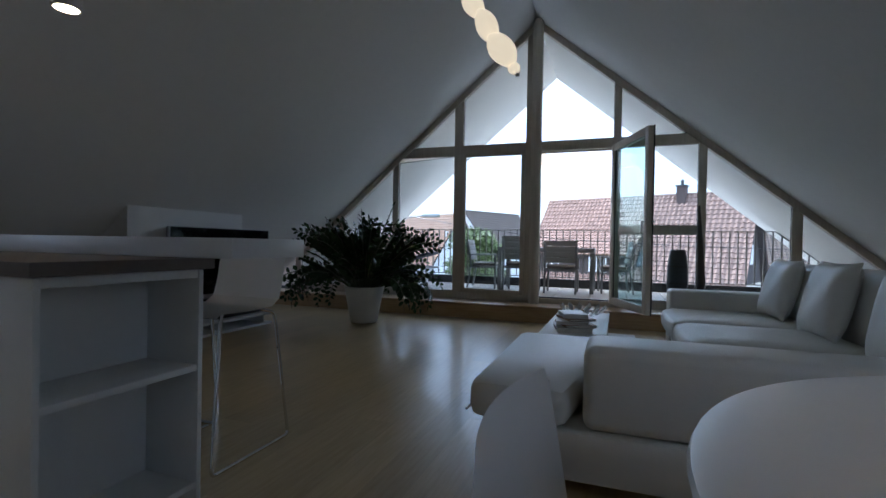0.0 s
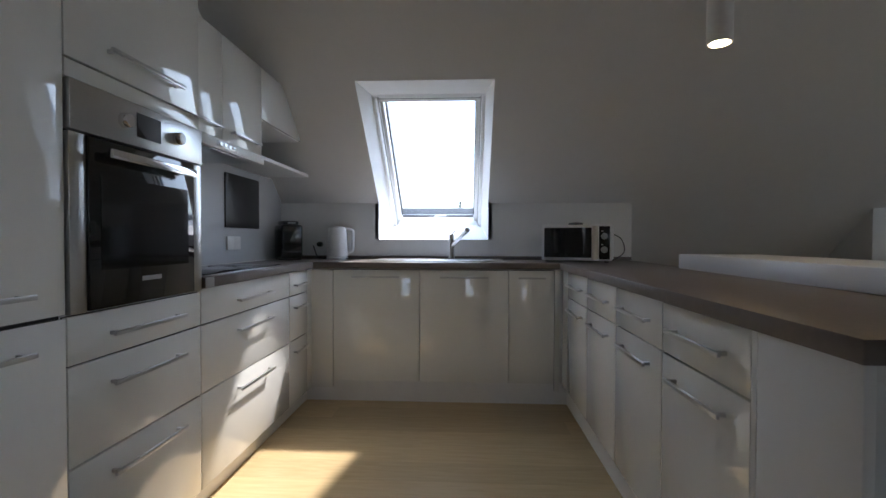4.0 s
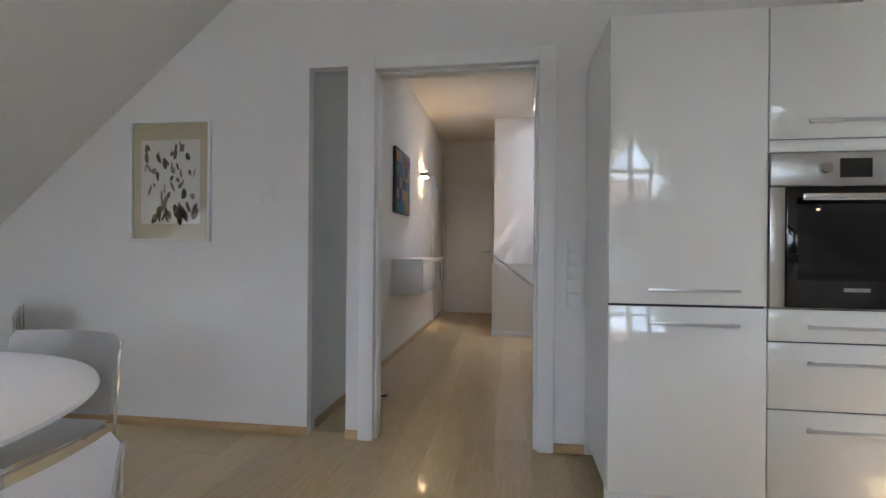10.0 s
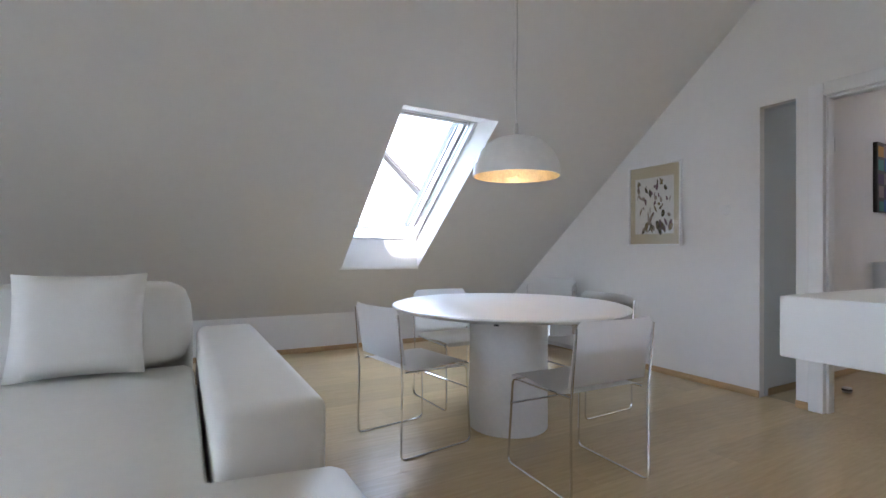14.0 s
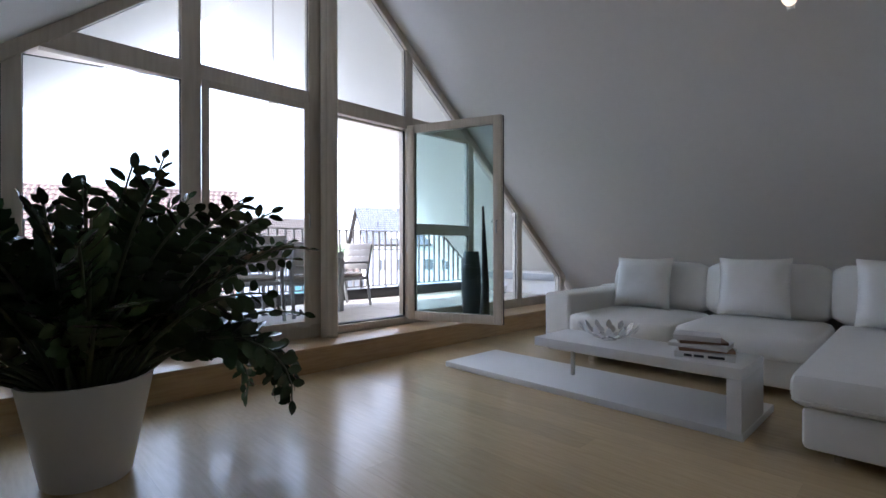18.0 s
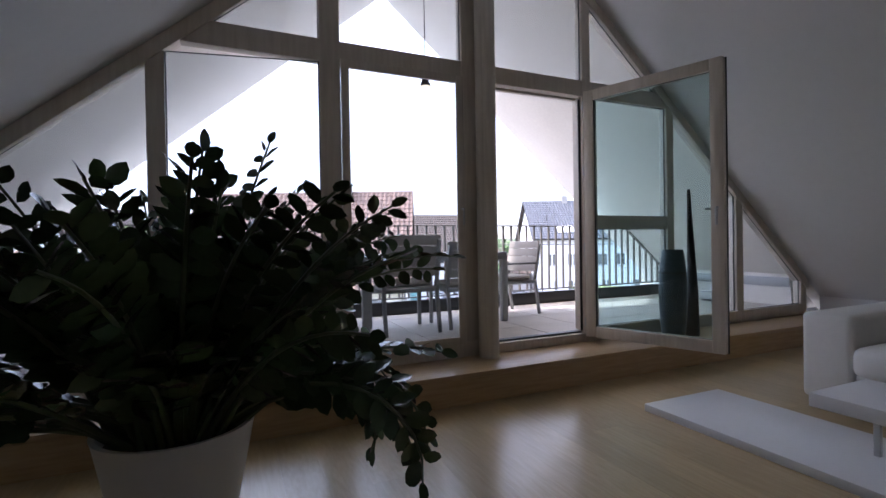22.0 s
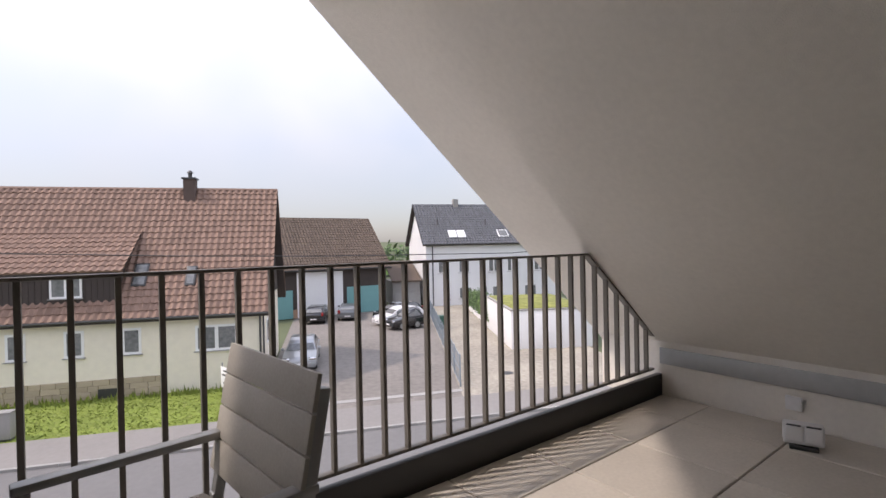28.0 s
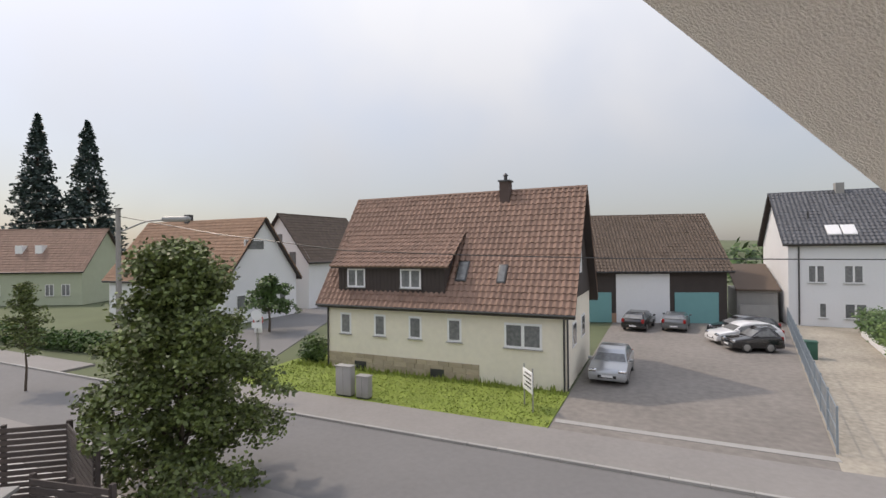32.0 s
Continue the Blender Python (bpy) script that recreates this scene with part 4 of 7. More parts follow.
part("lid", lathe([(0.055, 0.226), (0.055, 0.238), (0.02, 0.246), (0, 0.246)], 24), M_WHITEPLASTIC, kettle)
part("spout", prism([(-0.02, 0), (0.02, 0), (0, 0.035)], "z", 0.18, 0.228), M_WHITEPLASTIC, kettle).location = (0, -0.065, 0)
part("handle", tube(rounded([(0, 0.055, 0.225), (0, 0.115, 0.22), (0, 0.115, 0.06), (0, 0.07, 0.045)], 0.03), 0.012, 10), M_WHITEPLASTIC, kettle)
part("cable", tube(rounded([(0.0, 0.07, 0.012), (0.09, 0.12, 0.008), (-0.02, -0.14, 0.01), (-0.09, -0.16, 0.10)], 0.04), 0.004, 6), M_BLACKPLASTIC, kettle)
socket("wall_socket", "white power socket with a plug behind the kettle", (SINK_WALL, -0.10, 1.03), "x")
solid("power_plug", lathe([(0, 0), (0.02, 0), (0.018, 0.035), (0.008, 0.045), (0, 0.045)], 16), M_BLACKPLASTIC, "black power plug in the socket", "plug").matrix_basis = pose(SINK_WALL + 0.009, -0.10, 1.03, 0, 90, 0)
micro = thing("microwave", "small white microwave oven with a black glass door", "microwave", (-0.25, 1.775, 0.92), -20)
M_CREAM = material("cream_plastic", (0.62, 0.58, 0.5), 0.4)
part("case", box(-0.15, -0.22, 0.012, 0.13, 0.22, 0.245, 0.006), M_WHITEPLASTIC, micro)
part("front", box(0.1302, -0.222, 0.012, 0.148, 0.222, 0.247, 0.006), M_WHITEPLASTIC, micro)
door = part("door", prism([(0.1482, -0.205), (0.156, -0.19), (0.162, -0.05), (0.156, 0.085), (0.1482, 0.10)], "z", 0.032, 0.228), M_BLACK, micro, "bulging black glass door")
part("window", box(0.1622, -0.16, 0.06, 0.1628, 0.05, 0.20, 0.0), M_BLACKGLASS, door)
part("door_grip", prism([(0.1484, 0.102), (0.166, 0.104), (0.172, 0.118), (0.166, 0.136), (0.1484, 0.14)], "z", 0.022, 0.238), M_CREAM, micro, "cream grip strip")
part("panel", box(0.1484, 0.146, 0.024, 0.152, 0.212, 0.236, 0.002), M_BLACK, micro)
for z in (0.172, 0.085):
    k = part("knob", lathe([(0, 0.018), (0.018, 0.018), (0.021, 0)], 20), M_STEEL, micro)
    k.matrix_basis = pose(0.152, 0.179, z, 0, 90)
    part("scale_mark", box(0.1522, 0.16, z + 0.03, 0.1526, 0.172, z + 0.036), M_WHITEPLASTIC, micro)
for x in (-0.11, 0.11):
    for y in (-0.19, 0.19):
        part("foot", lathe([(0, 0), (0.014, 0), (0.014, 0.012), (0, 0.012)], 12, at=(x, y, 0)), M_BLACKPLASTIC, micro)
part("cable", tube(rounded([(-0.15, 0.17, 0.2), (-0.185, 0.27, 0.17), (-0.16, 0.3, 0.06), (-0.12, 0.215, 0.006)], 0.05), 0.004, 6), M_BLACKPLASTIC, micro)
solid("folded_cloth", soft_box(-0.05, -0.03, 0, 0.05, 0.03, 0.022, 0.01, 0.2), M_BLACKPLASTIC, "small dark folded cloth on the microwave", "cloth", (-0.27, 1.76, 1.165), 20)
# things on the corner shelf
jar = thing("soap_dispenser", "ribbed grey bottle with a black pump on the shelf", "bottle", (0.375, -0.22, 1.525))
M_RIBBED = material("grey_glaze", (0.22, 0.22, 0.21), 0.35)
part("body", lathe([(0, 0), (0.028, 0)] + [(0.03 + 0.003 * (i % 2), 0.006 + i * 0.0095) for i in range(10)] + [(0.026, 0.1), (0.012, 0.108), (0, 0.108)], 20), M_RIBBED, jar)
part("pump", lathe([(0, 0.108), (0.014, 0.108), (0.014, 0.122), (0.006, 0.124), (0.006, 0.138), (0.016, 0.14), (0.014, 0.152), (0, 0.153)], 16), M_BLACKPLASTIC, jar)
part("spout", tube([(0, 0, 0.146), (0.03, 0.02, 0.143)], 0.005, 8), M_BLACKPLASTIC, jar)
for i, (x, h, c) in enumerate(((0.10, 0.012, (0.25, 0.12, 0.06)), (0.0, 0.018, (0.06, 0.05, 0.05)), (-0.08, 0.010, (0.35, 0.25, 0.15)))):
    solid("coaster_stack", lathe([(0, 0), (0.045, 0), (0.047, h / 2), (0.045, h), (0, h)], 24), material("coaster", c, 0.6), "small flat pile of coasters on the shelf", "coasters", (x, -0.24, 1.525))

# raised bar on the peninsula
bar = thing("breakfast_bar", "thick white breakfast bar above the worktop", "bar counter")
part("slab", box(0.525, 2.105, 0.922, 2.46, 2.51, 0.995, 0.003), M_LACQUER, bar)
part("support", box(0.58, 2.30, 0, 1.9, 2.335, 0.9215, 0.002), M_LACQUER, bar)
for i, (x, y, z) in enumerate(((0.974, 2.065, 1.89), (1.689, 2.045, 1.87))):
    sp = thing("ceiling_spot", "white cylinder ceiling spot with a warm lamp", "ceiling lamp", (x, y, z), group="ceiling spots")
    part("tube", lathe([(0.042, 0.0), (0.05, 0.0), (0.05, roof_z(x) - z + 0.03), (0, roof_z(x) - z + 0.03), (0, 0.06), (0.042, 0.05), (0.042, 0.0)], 28), M_WHITEPLASTIC, sp)
    part("bulb", lathe([(0, 0.012), (0.03, 0.012), (0.04, 0.02), (0.04, 0.03), (0, 0.03)], 24), glowing("spot_glow", (1, 0.72, 0.4), 6.0), sp, "glowing warm lamp")

# ---- living and dining room ----
def pillow(w, h, t, n=12):
    """A stuffed square cushion in x (thickness), y (width), z (height), with pinched corners."""
    bm = bmesh.new()
    rows = {}
    for side in (1, -1):
        for i in range(n + 1):
            for j in range(n + 1):
                a, b = 2 * i / n - 1, 2 * j / n - 1
                edge = (1 - a ** 4) * (1 - b ** 4)
                pinch = 1 - 0.07 * (1 - abs(a)) * abs(b) - 0.0
                wob = 0.006 * math.sin(5 * a + 3 * b) * edge
                if edge < 1e-9 and side < 0:
                    rows[side, i, j] = rows[1, i, j]
                    continue
                y = w / 2 * a * (1 - 0.06 * (1 - b * b) * abs(a))
                z = h / 2 * b * (1 - 0.06 * (1 - a * a) * abs(b))
                rows[side, i, j] = bm.verts.new((side * t / 2 * edge ** 0.55 + wob, y, z + h / 2))
    for side in (1, -1):
        for i in range(n):
            for j in range(n):
                q = [rows[side, i, j], rows[side, i + 1, j], rows[side, i + 1, j + 1], rows[side, i, j + 1]]
                if len(set(q)) == 4:
                    bm.faces.new(q if side > 0 else q[::-1])
    return bm


sofa = thing("corner_sofa", "white leather corner sofa with a chaise", "sofa")
part("base", box(4.24, 3.10, 0.07, 5.45, 5.70, 0.27, 0.02), M_LEATHER, sofa)
part("chaise_base", prism([(3.20, 2.72), (5.3, 2.72), (5.3, 3.88), (3.20, 3.88)], "z", 0.06, 0.26, 0.025), M_LEATHER, sofa)
ch = prism([(3.14, 2.70), (3.54, 2.70), (3.60, 3.06), (5.10, 3.06), (5.10, 3.92), (3.14, 3.92)], "z", 0.265, 0.43, 0.05)
part("chaise_cushion", ch, M_LEATHER, sofa, "long seat cushion of the chaise")
part("piping", tube(rounded([(3.135, 2.71, 0.30), (3.135, 3.91, 0.30), (4.2, 3.925, 0.30)], 0.05), 0.006, 6), M_LEATHER, sofa)
part("seat_cushion", soft_box(4.15, 3.945, 0.255, 5.15, 4.80, 0.44, 0.06, 0.04), M_LEATHER, sofa, smooth=70)
part("seat_cushion", soft_box(4.15, 4.81, 0.255, 5.15, 5.69, 0.44, 0.06, 0.04), M_LEATHER, sofa, smooth=70)
part("backrest", box(5.30, 3.06, 0.07, 5.56, 5.98, 0.62, 0.05, seg=4), M_LEATHER, sofa)
part("armrest", box(4.22, 5.70, 0.07, 5.32, 5.97, 0.60, 0.035, seg=4), M_LEATHER, sofa)
part("armrest", box(3.60, 2.73, 0.265, 5.32, 3.045, 0.60, 0.045, seg=4), M_LEATHER, sofa)
for a, b in ((3.11, 3.96), (3.97, 4.84), (4.85, 5.69)):
    c = part("back_cushion", soft_box(-0.12, a, 0, 0.13, b, 0.44, 0.07, 0.10), M_LEATHER, sofa, smooth=70)
    c.matrix_basis = pose(5.17, 0, 0.425, 0, 9, 0)
for x, y in ((3.32, 2.85), (3.32, 3.75), (4.35, 5.55), (4.35, 4.28), (5.3, 5.5), (5.3, 3.0)):
    part("foot", box(x - 0.02, y - 0.02, 0, x + 0.02, y + 0.02, 0.075), M_CHROME, sofa)
for y, z, tilt, w in ((5.36, 0.43, 16, 0.52), (4.45, 0.435, 15, 0.52), (3.55, 0.43, 12, 0.54)):
    p = solid("throw_pillow", pillow(w, 0.50, 0.15), M_LEATHER, "square white leather pillow leaning on the sofa back", "pillow", group="sofa pillows", smooth=80)
    p.matrix_basis = pose(4.93, y, z + 0.01, 0, tilt, random.uniform(-6, 6))

table = thing("coffee_table", "low white coffee table with a long base plate", "coffee table", (3.225, 4.13, 0), -0.8)
part("base_plate", box(0.03, 0.0, 0.0, 0.70, 2.22, 0.045, 0.003), M_LACQUER, table)
part("tabletop", box(0, 0.0, 0.325, 0.45, 1.28, 0.385, 0.003), M_LACQUER, table)
part("side_panel", box(0, 0.0, 0.0455, 0.45, 0.07, 0.3245, 0.003), M_LACQUER, table)
part("leg", box(0.405, 1.21, 0.0455, 0.43, 1.235, 0.3245, 0.002), M_STEEL, table)
bowl = thing("leaf_bowl", "openwork silver bowl of metal leaves", "bowl", (3.48, 4.97, 0.385))
bm = lathe([(0, 0.004), (0.05, 0.004), (0.055, 0.012), (0, 0.012)], 20)
part("foot", bm, M_CHROME, bowl)
M_SILVER = material("satin_silver", (0.7, 0.7, 0.7), 0.25, metal=1.0, vary=0.05)
for ring, (n, r0, tilt, size) in enumerate(((7, 0.05, 20, 0.085), (11, 0.10, 35, 0.085), (14, 0.155, 52, 0.08))):
    for i in range(n):
        a = 2 * math.pi * (i + 0.5 * ring) / n
        pts = [(0, 0), (0.25, 0.22), (0.55, 0.26), (0.85, 0.14), (1, 0), (0.85, -0.14), (0.55, -0.26), (0.25, -0.22)]
        lb = prism([(u * size, v * size) for u, v in pts], "z", -0.001, 0.001)
        leaf_ob = part("leaf", lb, M_SILVER, bowl)
        leaf_ob.matrix_basis = pose(r0 * math.cos(a), r0 * math.sin(a), 0.012 + 0.02 * ring, 0, 0, math.degrees(a)) @ pose(0, 0, 0, random.uniform(-14, 14), -tilt, 0)
z = 0.385
for i, (w, l, h, rz, c) in enumerate(((0.30, 0.24, 0.035, 12, (0.72, 0.71, 0.68)), (0.28, 0.22, 0.018, 22, (0.30, 0.18, 0.11)), (0.30, 0.22, 0.022, 4, (0.70, 0.68, 0.66)), (0.25, 0.20, 0.015, 28, (0.25, 0.16, 0.10)), (0.24, 0.17, 0.03, 16, (0.74, 0.73, 0.72)))):
    bk = thing("book", "hardback book in a pile on the coffee table", "book", (3.44 + 0.02 * (i % 2), 4.36 + 0.012 * i, z), rz, group="books")
    cov = material("book_cover", c, 0.4)
    part("cover", box(-l / 2, -w / 2, 0, l / 2, w / 2, 0.003, 0.001), cov, bk)
    part("cover", box(-l / 2, -w / 2, h - 0.003, l / 2, w / 2, h, 0.001), cov, bk)
    part("spine", box(-l / 2 - 0.003, -w / 2, 0, -l / 2, w / 2, h, 0.001), cov, bk)
    part("pages", box(-l / 2 + 0.001, -w / 2 + 0.004, 0.0031, l / 2 - 0.005, w / 2 - 0.004, h - 0.0031), material("paper", (0.75, 0.72, 0.66), 0.8), bk)
    if i == 0:
        for k, (a, b) in enumerate(((-0.1, -0.02), (0.0, 0.05), (0.06, 0.1))):
            part("lettering", box(-l / 2 - 0.0045, a, 0.010, -l / 2 - 0.003, b, 0.024), M_GREYMETAL, bk)
    z += h + 0.0005

# potted plant
plant = thing("potted_plant", "large dark green plant in a white pot", "plant", (0.775, 6.07, 0))
part("pot", lathe([(0, 0), (0.155, 0), (0.166, 0.01), (0.247, 0.43), (0.253, 0.45), (0.236, 0.45), (0.22, 0.39), (0, 0.39)], 48), material("pot_white", (0.74, 0.73, 0.70), 0.4, vary=0.02), plant, "tapered white planter")
part("soil", lathe([(0, 0.41), (0.12, 0.415), (0.223, 0.40)], 28), M_SOIL, plant)
rnd = random.Random(11)


def frond(bm, base, heading, lean, length, droop, leaves, size, bare=0.3):
    """A fleshy arching stem with pairs of oval leaves."""
    p, pitch, pts = Vector(base), radians(90 - lean), []
    steps = 12
    for i in range(steps + 1):
        pts.append(p.copy())
        d = Vector((math.cos(heading) * math.cos(pitch), math.sin(heading) * math.cos(pitch), math.sin(pitch)))
        p = p + d * (length / steps)
        pitch -= radians(droop) / steps * (0.4 + 1.2 * i / steps)
    tube(pts, 0.011, 6, bm, taper=0.35)
    spin = rnd.uniform(-1.2, 1.2)
    for k in range(leaves):
        f = bare + (1 - bare) * (k // 2 * 2 + 0.5 * (k % 2)) / (leaves - 1)
        i = min(steps - 1, int(f * steps))
        t = f * steps - i
        at = pts[i].lerp(pts[i + 1], min(t, 1))
        d = (pts[i + 1] - pts[i]).normalized()
        side = d.cross(Vector((0, 0, 1)))
        side = side.normalized() if side.length > 0.05 else Vector((1, 0, 0))
        side = Matrix.Rotation(spin, 3, d) @ side
        s = side * (1 if k % 2 else -1)
        way = (s * 0.85 + d * rnd.uniform(0.35, 0.75)).normalized()
        if k == leaves - 1:
            way = d
        nrm = side.cross(d)
        nrm = (nrm - way * nrm.dot(way)).normalized()
        nrm = Matrix.Rotation(rnd.uniform(-0.75, 0.75), 3, way) @ nrm
        wide = way.cross(nrm).normalized()
        L = size * rnd.uniform(0.82, 1.12) * (0.72 + 0.4 * math.sin(math.pi * min(1, f)))
        W = L * 0.32
        curl = nrm * L * 0.05
        at = at + way * 0.008
        rows = [at, at + way * L * 0.2 + wide * W * 0.72 + curl, at + way * L * 0.5 + wide * W + curl, at + way * L * 0.8 + wide * W * 0.68, at + way * L - curl,
                at + way * L * 0.8 - wide * W * 0.68, at + way * L * 0.5 - wide * W + curl, at + way * L * 0.2 - wide * W * 0.72 + curl]
        mid1, mid2 = bm.verts.new(at + way * L * 0.3 - curl), bm.verts.new(at + way * L * 0.75 - curl * 0.5)
        q = [bm.verts.new(r) for r in rows]
        for fc in ((q[0], q[1], mid1), (q[1], q[2], mid1), (q[2], mid2, mid1), (q[2], q[3], mid2), (q[3], q[4], mid2), (q[4], q[5], mid2), (q[5], q[6], mid2), (q[6], mid1, mid2), (q[6], q[7], mid1), (q[7], q[0], mid1)):
            bm.faces.new(fc).material_index = 1


# how many, headings, lean, length, droop in degrees, leaves on each
HABIT = [(20, (0, 360), (3, 20), (0.78, 0.98), (8, 35), 24), (34, (0, 360), (18, 36), (0.88, 1.08), (25, 55), 26), (12, (0, 360), (34, 50), (0.72, 0.92), (35, 70), 22), (6, (235, 305), (20, 40), (0.5, 0.66), (45, 75), 16),
         (4, (165, 195), (24, 32), (1.1, 1.2), (55, 85), 26), (4, (-15, 15), (26, 36), (1.08, 1.16), (55, 85), 26), (12, (150, 215), (44, 62), (0.95, 1.15), (135, 165), 24), (11, (-40, 30), (42, 60), (0.85, 1.02), (125, 160), 22), (4, (60, 120), (42, 60), (0.8, 0.95), (90, 130), 20),
         (1, (15, 20), (13, 14), (1.1, 1.12), (8, 9), 26), (1, (198, 200), (56, 57), (1.35, 1.36), (118, 120), 22)]
for count, headings, leans, lengths, droops, leaves in HABIT:
    for i in range(count):
        bm = bmesh.new()
        a = radians(headings[0] + (headings[1] - headings[0]) * ((i * 0.618034 + rnd.uniform(-0.06, 0.06)) % 1.0))
        r = rnd.uniform(0.02, 0.19)
        frond(bm, (r * math.cos(a), r * math.sin(a), 0.405), a, rnd.uniform(*leans), rnd.uniform(*lengths), rnd.uniform(*droops), leaves, 0.092)
        part("frond", bm, [M_STEM, M_GREEN], plant, smooth=60)

# television on its low board
board = thing("television_board", "low white board with a shelf below", "sideboard", (0, 0, 0))
part("top", box(-0.61, 4.0, 0.302, -0.165, 5.50, 0.33, 0.002), M_LACQUER, board)
part("shelf", box(-0.60, 4.02, 0.12, -0.15, 5.46, 0.145, 0.002), M_LACQUER, board)
part("bottom", box(-0.61, 4.0, 0.0, -0.165, 5.50, 0.025, 0.002), M_LACQUER, board)
for y in (4.05, 4.75, 5.40):
    part("upright", box(-0.60, y, 0.025, -0.22, y + 0.02, 0.302), M_LACQUER, board)
rec = thing("receiver", "black media receiver on the shelf of the board", "receiver", (-0.36, 5.08, 0.145))
part("case", box(-0.17, -0.2, 0.01, 0.15, 0.2, 0.09, 0.004), M_BLACKPLASTIC, rec)
part("display", box(0.15, -0.1, 0.04, 0.152, 0.08, 0.07), M_BLACKGLASS, rec)
for y in (-0.17, 0.17):
    part("foot", box(-0.12, y - 0.02, 0, 0.1, y + 0.02, 0.01), M_BLACKPLASTIC, rec)
rc = solid("remote_control", box(-0.09, -0.02, 0, 0.09, 0.02, 0.018, 0.005), M_WHITEPLASTIC, "slim grey remote control on the board", "remote control", (-0.26, 5.2, 0.33), 15)
a, b = Vector((-0.385, 5.656)), Vector((-0.489, 4.342))
run = b - a
W = run.length
tv = thing("television", "large flat black television on a low board", "television", (a.x, a.y, 0.33), math.degrees(math.atan2(run.y, run.x)))
part("screen", box(0.008, -0.004, 0.078, W - 0.008, 0.004, 0.785), M_BLACKGLASS, tv, "dark glossy screen").location = (0, 0.012, 0)
part("housing", box(0, -0.045, 0.07, W, 0.012, 0.792, 0.006), M_BLACKPLASTIC, tv)
for bx in ((0, -0.02, 0.066, W, 0.018, 0.0695), (0, -0.02, 0.7925, W, 0.018, 0.796), (-0.004, -0.02, 0.066, -0.0005, 0.018, 0.796), (W + 0.0005, -0.02, 0.066, W + 0.004, 0.018, 0.796)):
    part("bezel", box(*bx), M_STEEL, tv, "thin metal bezel")
part("neck", box(W / 2 - 0.06, -0.035, 0.012, W / 2 + 0.06, -0.015, 0.0655), M_BLACKPLASTIC, tv)
part("foot", box(W / 2 - 0.28, -0.11, 0, W / 2 + 0.28, 0.09, 0.012, 0.004), M_BLACKGLASS, tv)

# dining table, lamp and chairs
dining = thing("dining_table", "round white dining table on a drum column", "dining table", (4.49, 1.37, 0))
part("tabletop", lathe([(0, 0.742), (0.68, 0.742), (0.708, 0.733), (0.712, 0.724), (0.67, 0.705), (0.0, 0.705)], 72), M_LACQUER, dining)
part("column", lathe([(0, 0), (0.235, 0), (0.24, 0.006), (0.235, 0.704), (0, 0.704)], 56), material("drum_white", (0.74, 0.73, 0.71), 0.5, vary=0.05, scale=10), dining)
for k in range(6):
    a = k * math.pi / 3 + 0.3
    part("bracket", box(0.56, -0.012, 0.685, 0.6, 0.012, 0.705, 0.002), M_BLACKPLASTIC, dining).matrix_basis = pose(0, 0, 0, 0, 0, math.degrees(a))
lamp = thing("pendant_lamp", "white dome pendant lamp with gold leaf inside", "pendant lamp", (4.275, 1.485, 1.478))
dome = [(0.245 * math.cos(radians(d)) ** 0.8 if d < 90 else 0.0, 0.225 * math.sin(radians(d))) for d in range(0, 91, 6)]
part("shade", lathe(dome[:-1] + [(0.012, 0.225)], 56), M_WHITEPLASTIC, lamp)
M_GOLD = material("gold_leaf", (0.74, 0.63, 0.44), 0.4, metal=0.9, vary=0.25, scale=30, bump=0.5, bump_scale=30)
part("lining", lathe([(max(0.0, r - 0.006), z - 0.002) for r, z in dome], 56), M_GOLD, lamp, "crumpled gold leaf lining")
part("rim", lathe([(0.239, -0.002), (0.246, -0.002), (0.246, 0.006), (0.239, 0.006), (0.239, -0.002)], 56), M_WHITEPLASTIC, lamp)
part("bulb", lathe([(0, 0.09), (0.025, 0.10), (0.03, 0.125), (0.016, 0.16), (0.016, 0.2), (0, 0.2)], 20), glowing("bulb_glow", (1, 0.78, 0.5), 2.6), lamp, "glowing warm bulb")
part("cap", lathe([(0, 0.223), (0.012, 0.223), (0.012, 0.27), (0.008, 0.3), (0, 0.3)], 16), M_STEEL, lamp)
up_z = roof_z(4.275) - 1.478
part("cord", tube([(0, 0, 0.29), (0, 0, up_z)], 0.003, 6), M_STEEL, lamp)
part("cord", tube(rounded([(0.0, 0.0, 0.3), (0.012, 0.02, 0.6), (-0.01, 0.015, up_z)], 0.2), 0.003, 6), M_WHITEPLASTIC, lamp)
part("rose", lathe([(0, up_z + 0.04), (0.05, up_z + 0.04), (0.05, up_z - 0.015), (0, up_z - 0.02)], 24), M_STEEL, lamp)


def shell(w, pts, t=0.008, curve=0.0, round_top=0.06):
    """A bent sheet: a side line in (y, z) made w wide in x, its middle pushed back by curve."""
    bm = bmesh.new()
    n = 10
    grid = []
    for i, (y, z) in enumerate(pts):
        f = i / (len(pts) - 1)
        half = w / 2
        if f > 0.85 and round_top:
            half -= round_top * ((f - 0.85) / 0.15) ** 2 * 0.5
        grid.append([bm.verts.new((half * (2 * k / n - 1), y + curve * f * (1 - (2 * k / n - 1) ** 2), z)) for k in range(n + 1)])
    for r0, r1 in zip(grid, grid[1:]):
        for k in range(n):
            bm.faces.new((r0[k], r0[k + 1], r1[k + 1], r1[k]))
    bmesh.ops.solidify(bm, geom=bm.faces[:], thickness=t)
    return bm


M_SHELL = material("white_shell", (0.78, 0.77, 0.75), 0.32, vary=0.015)


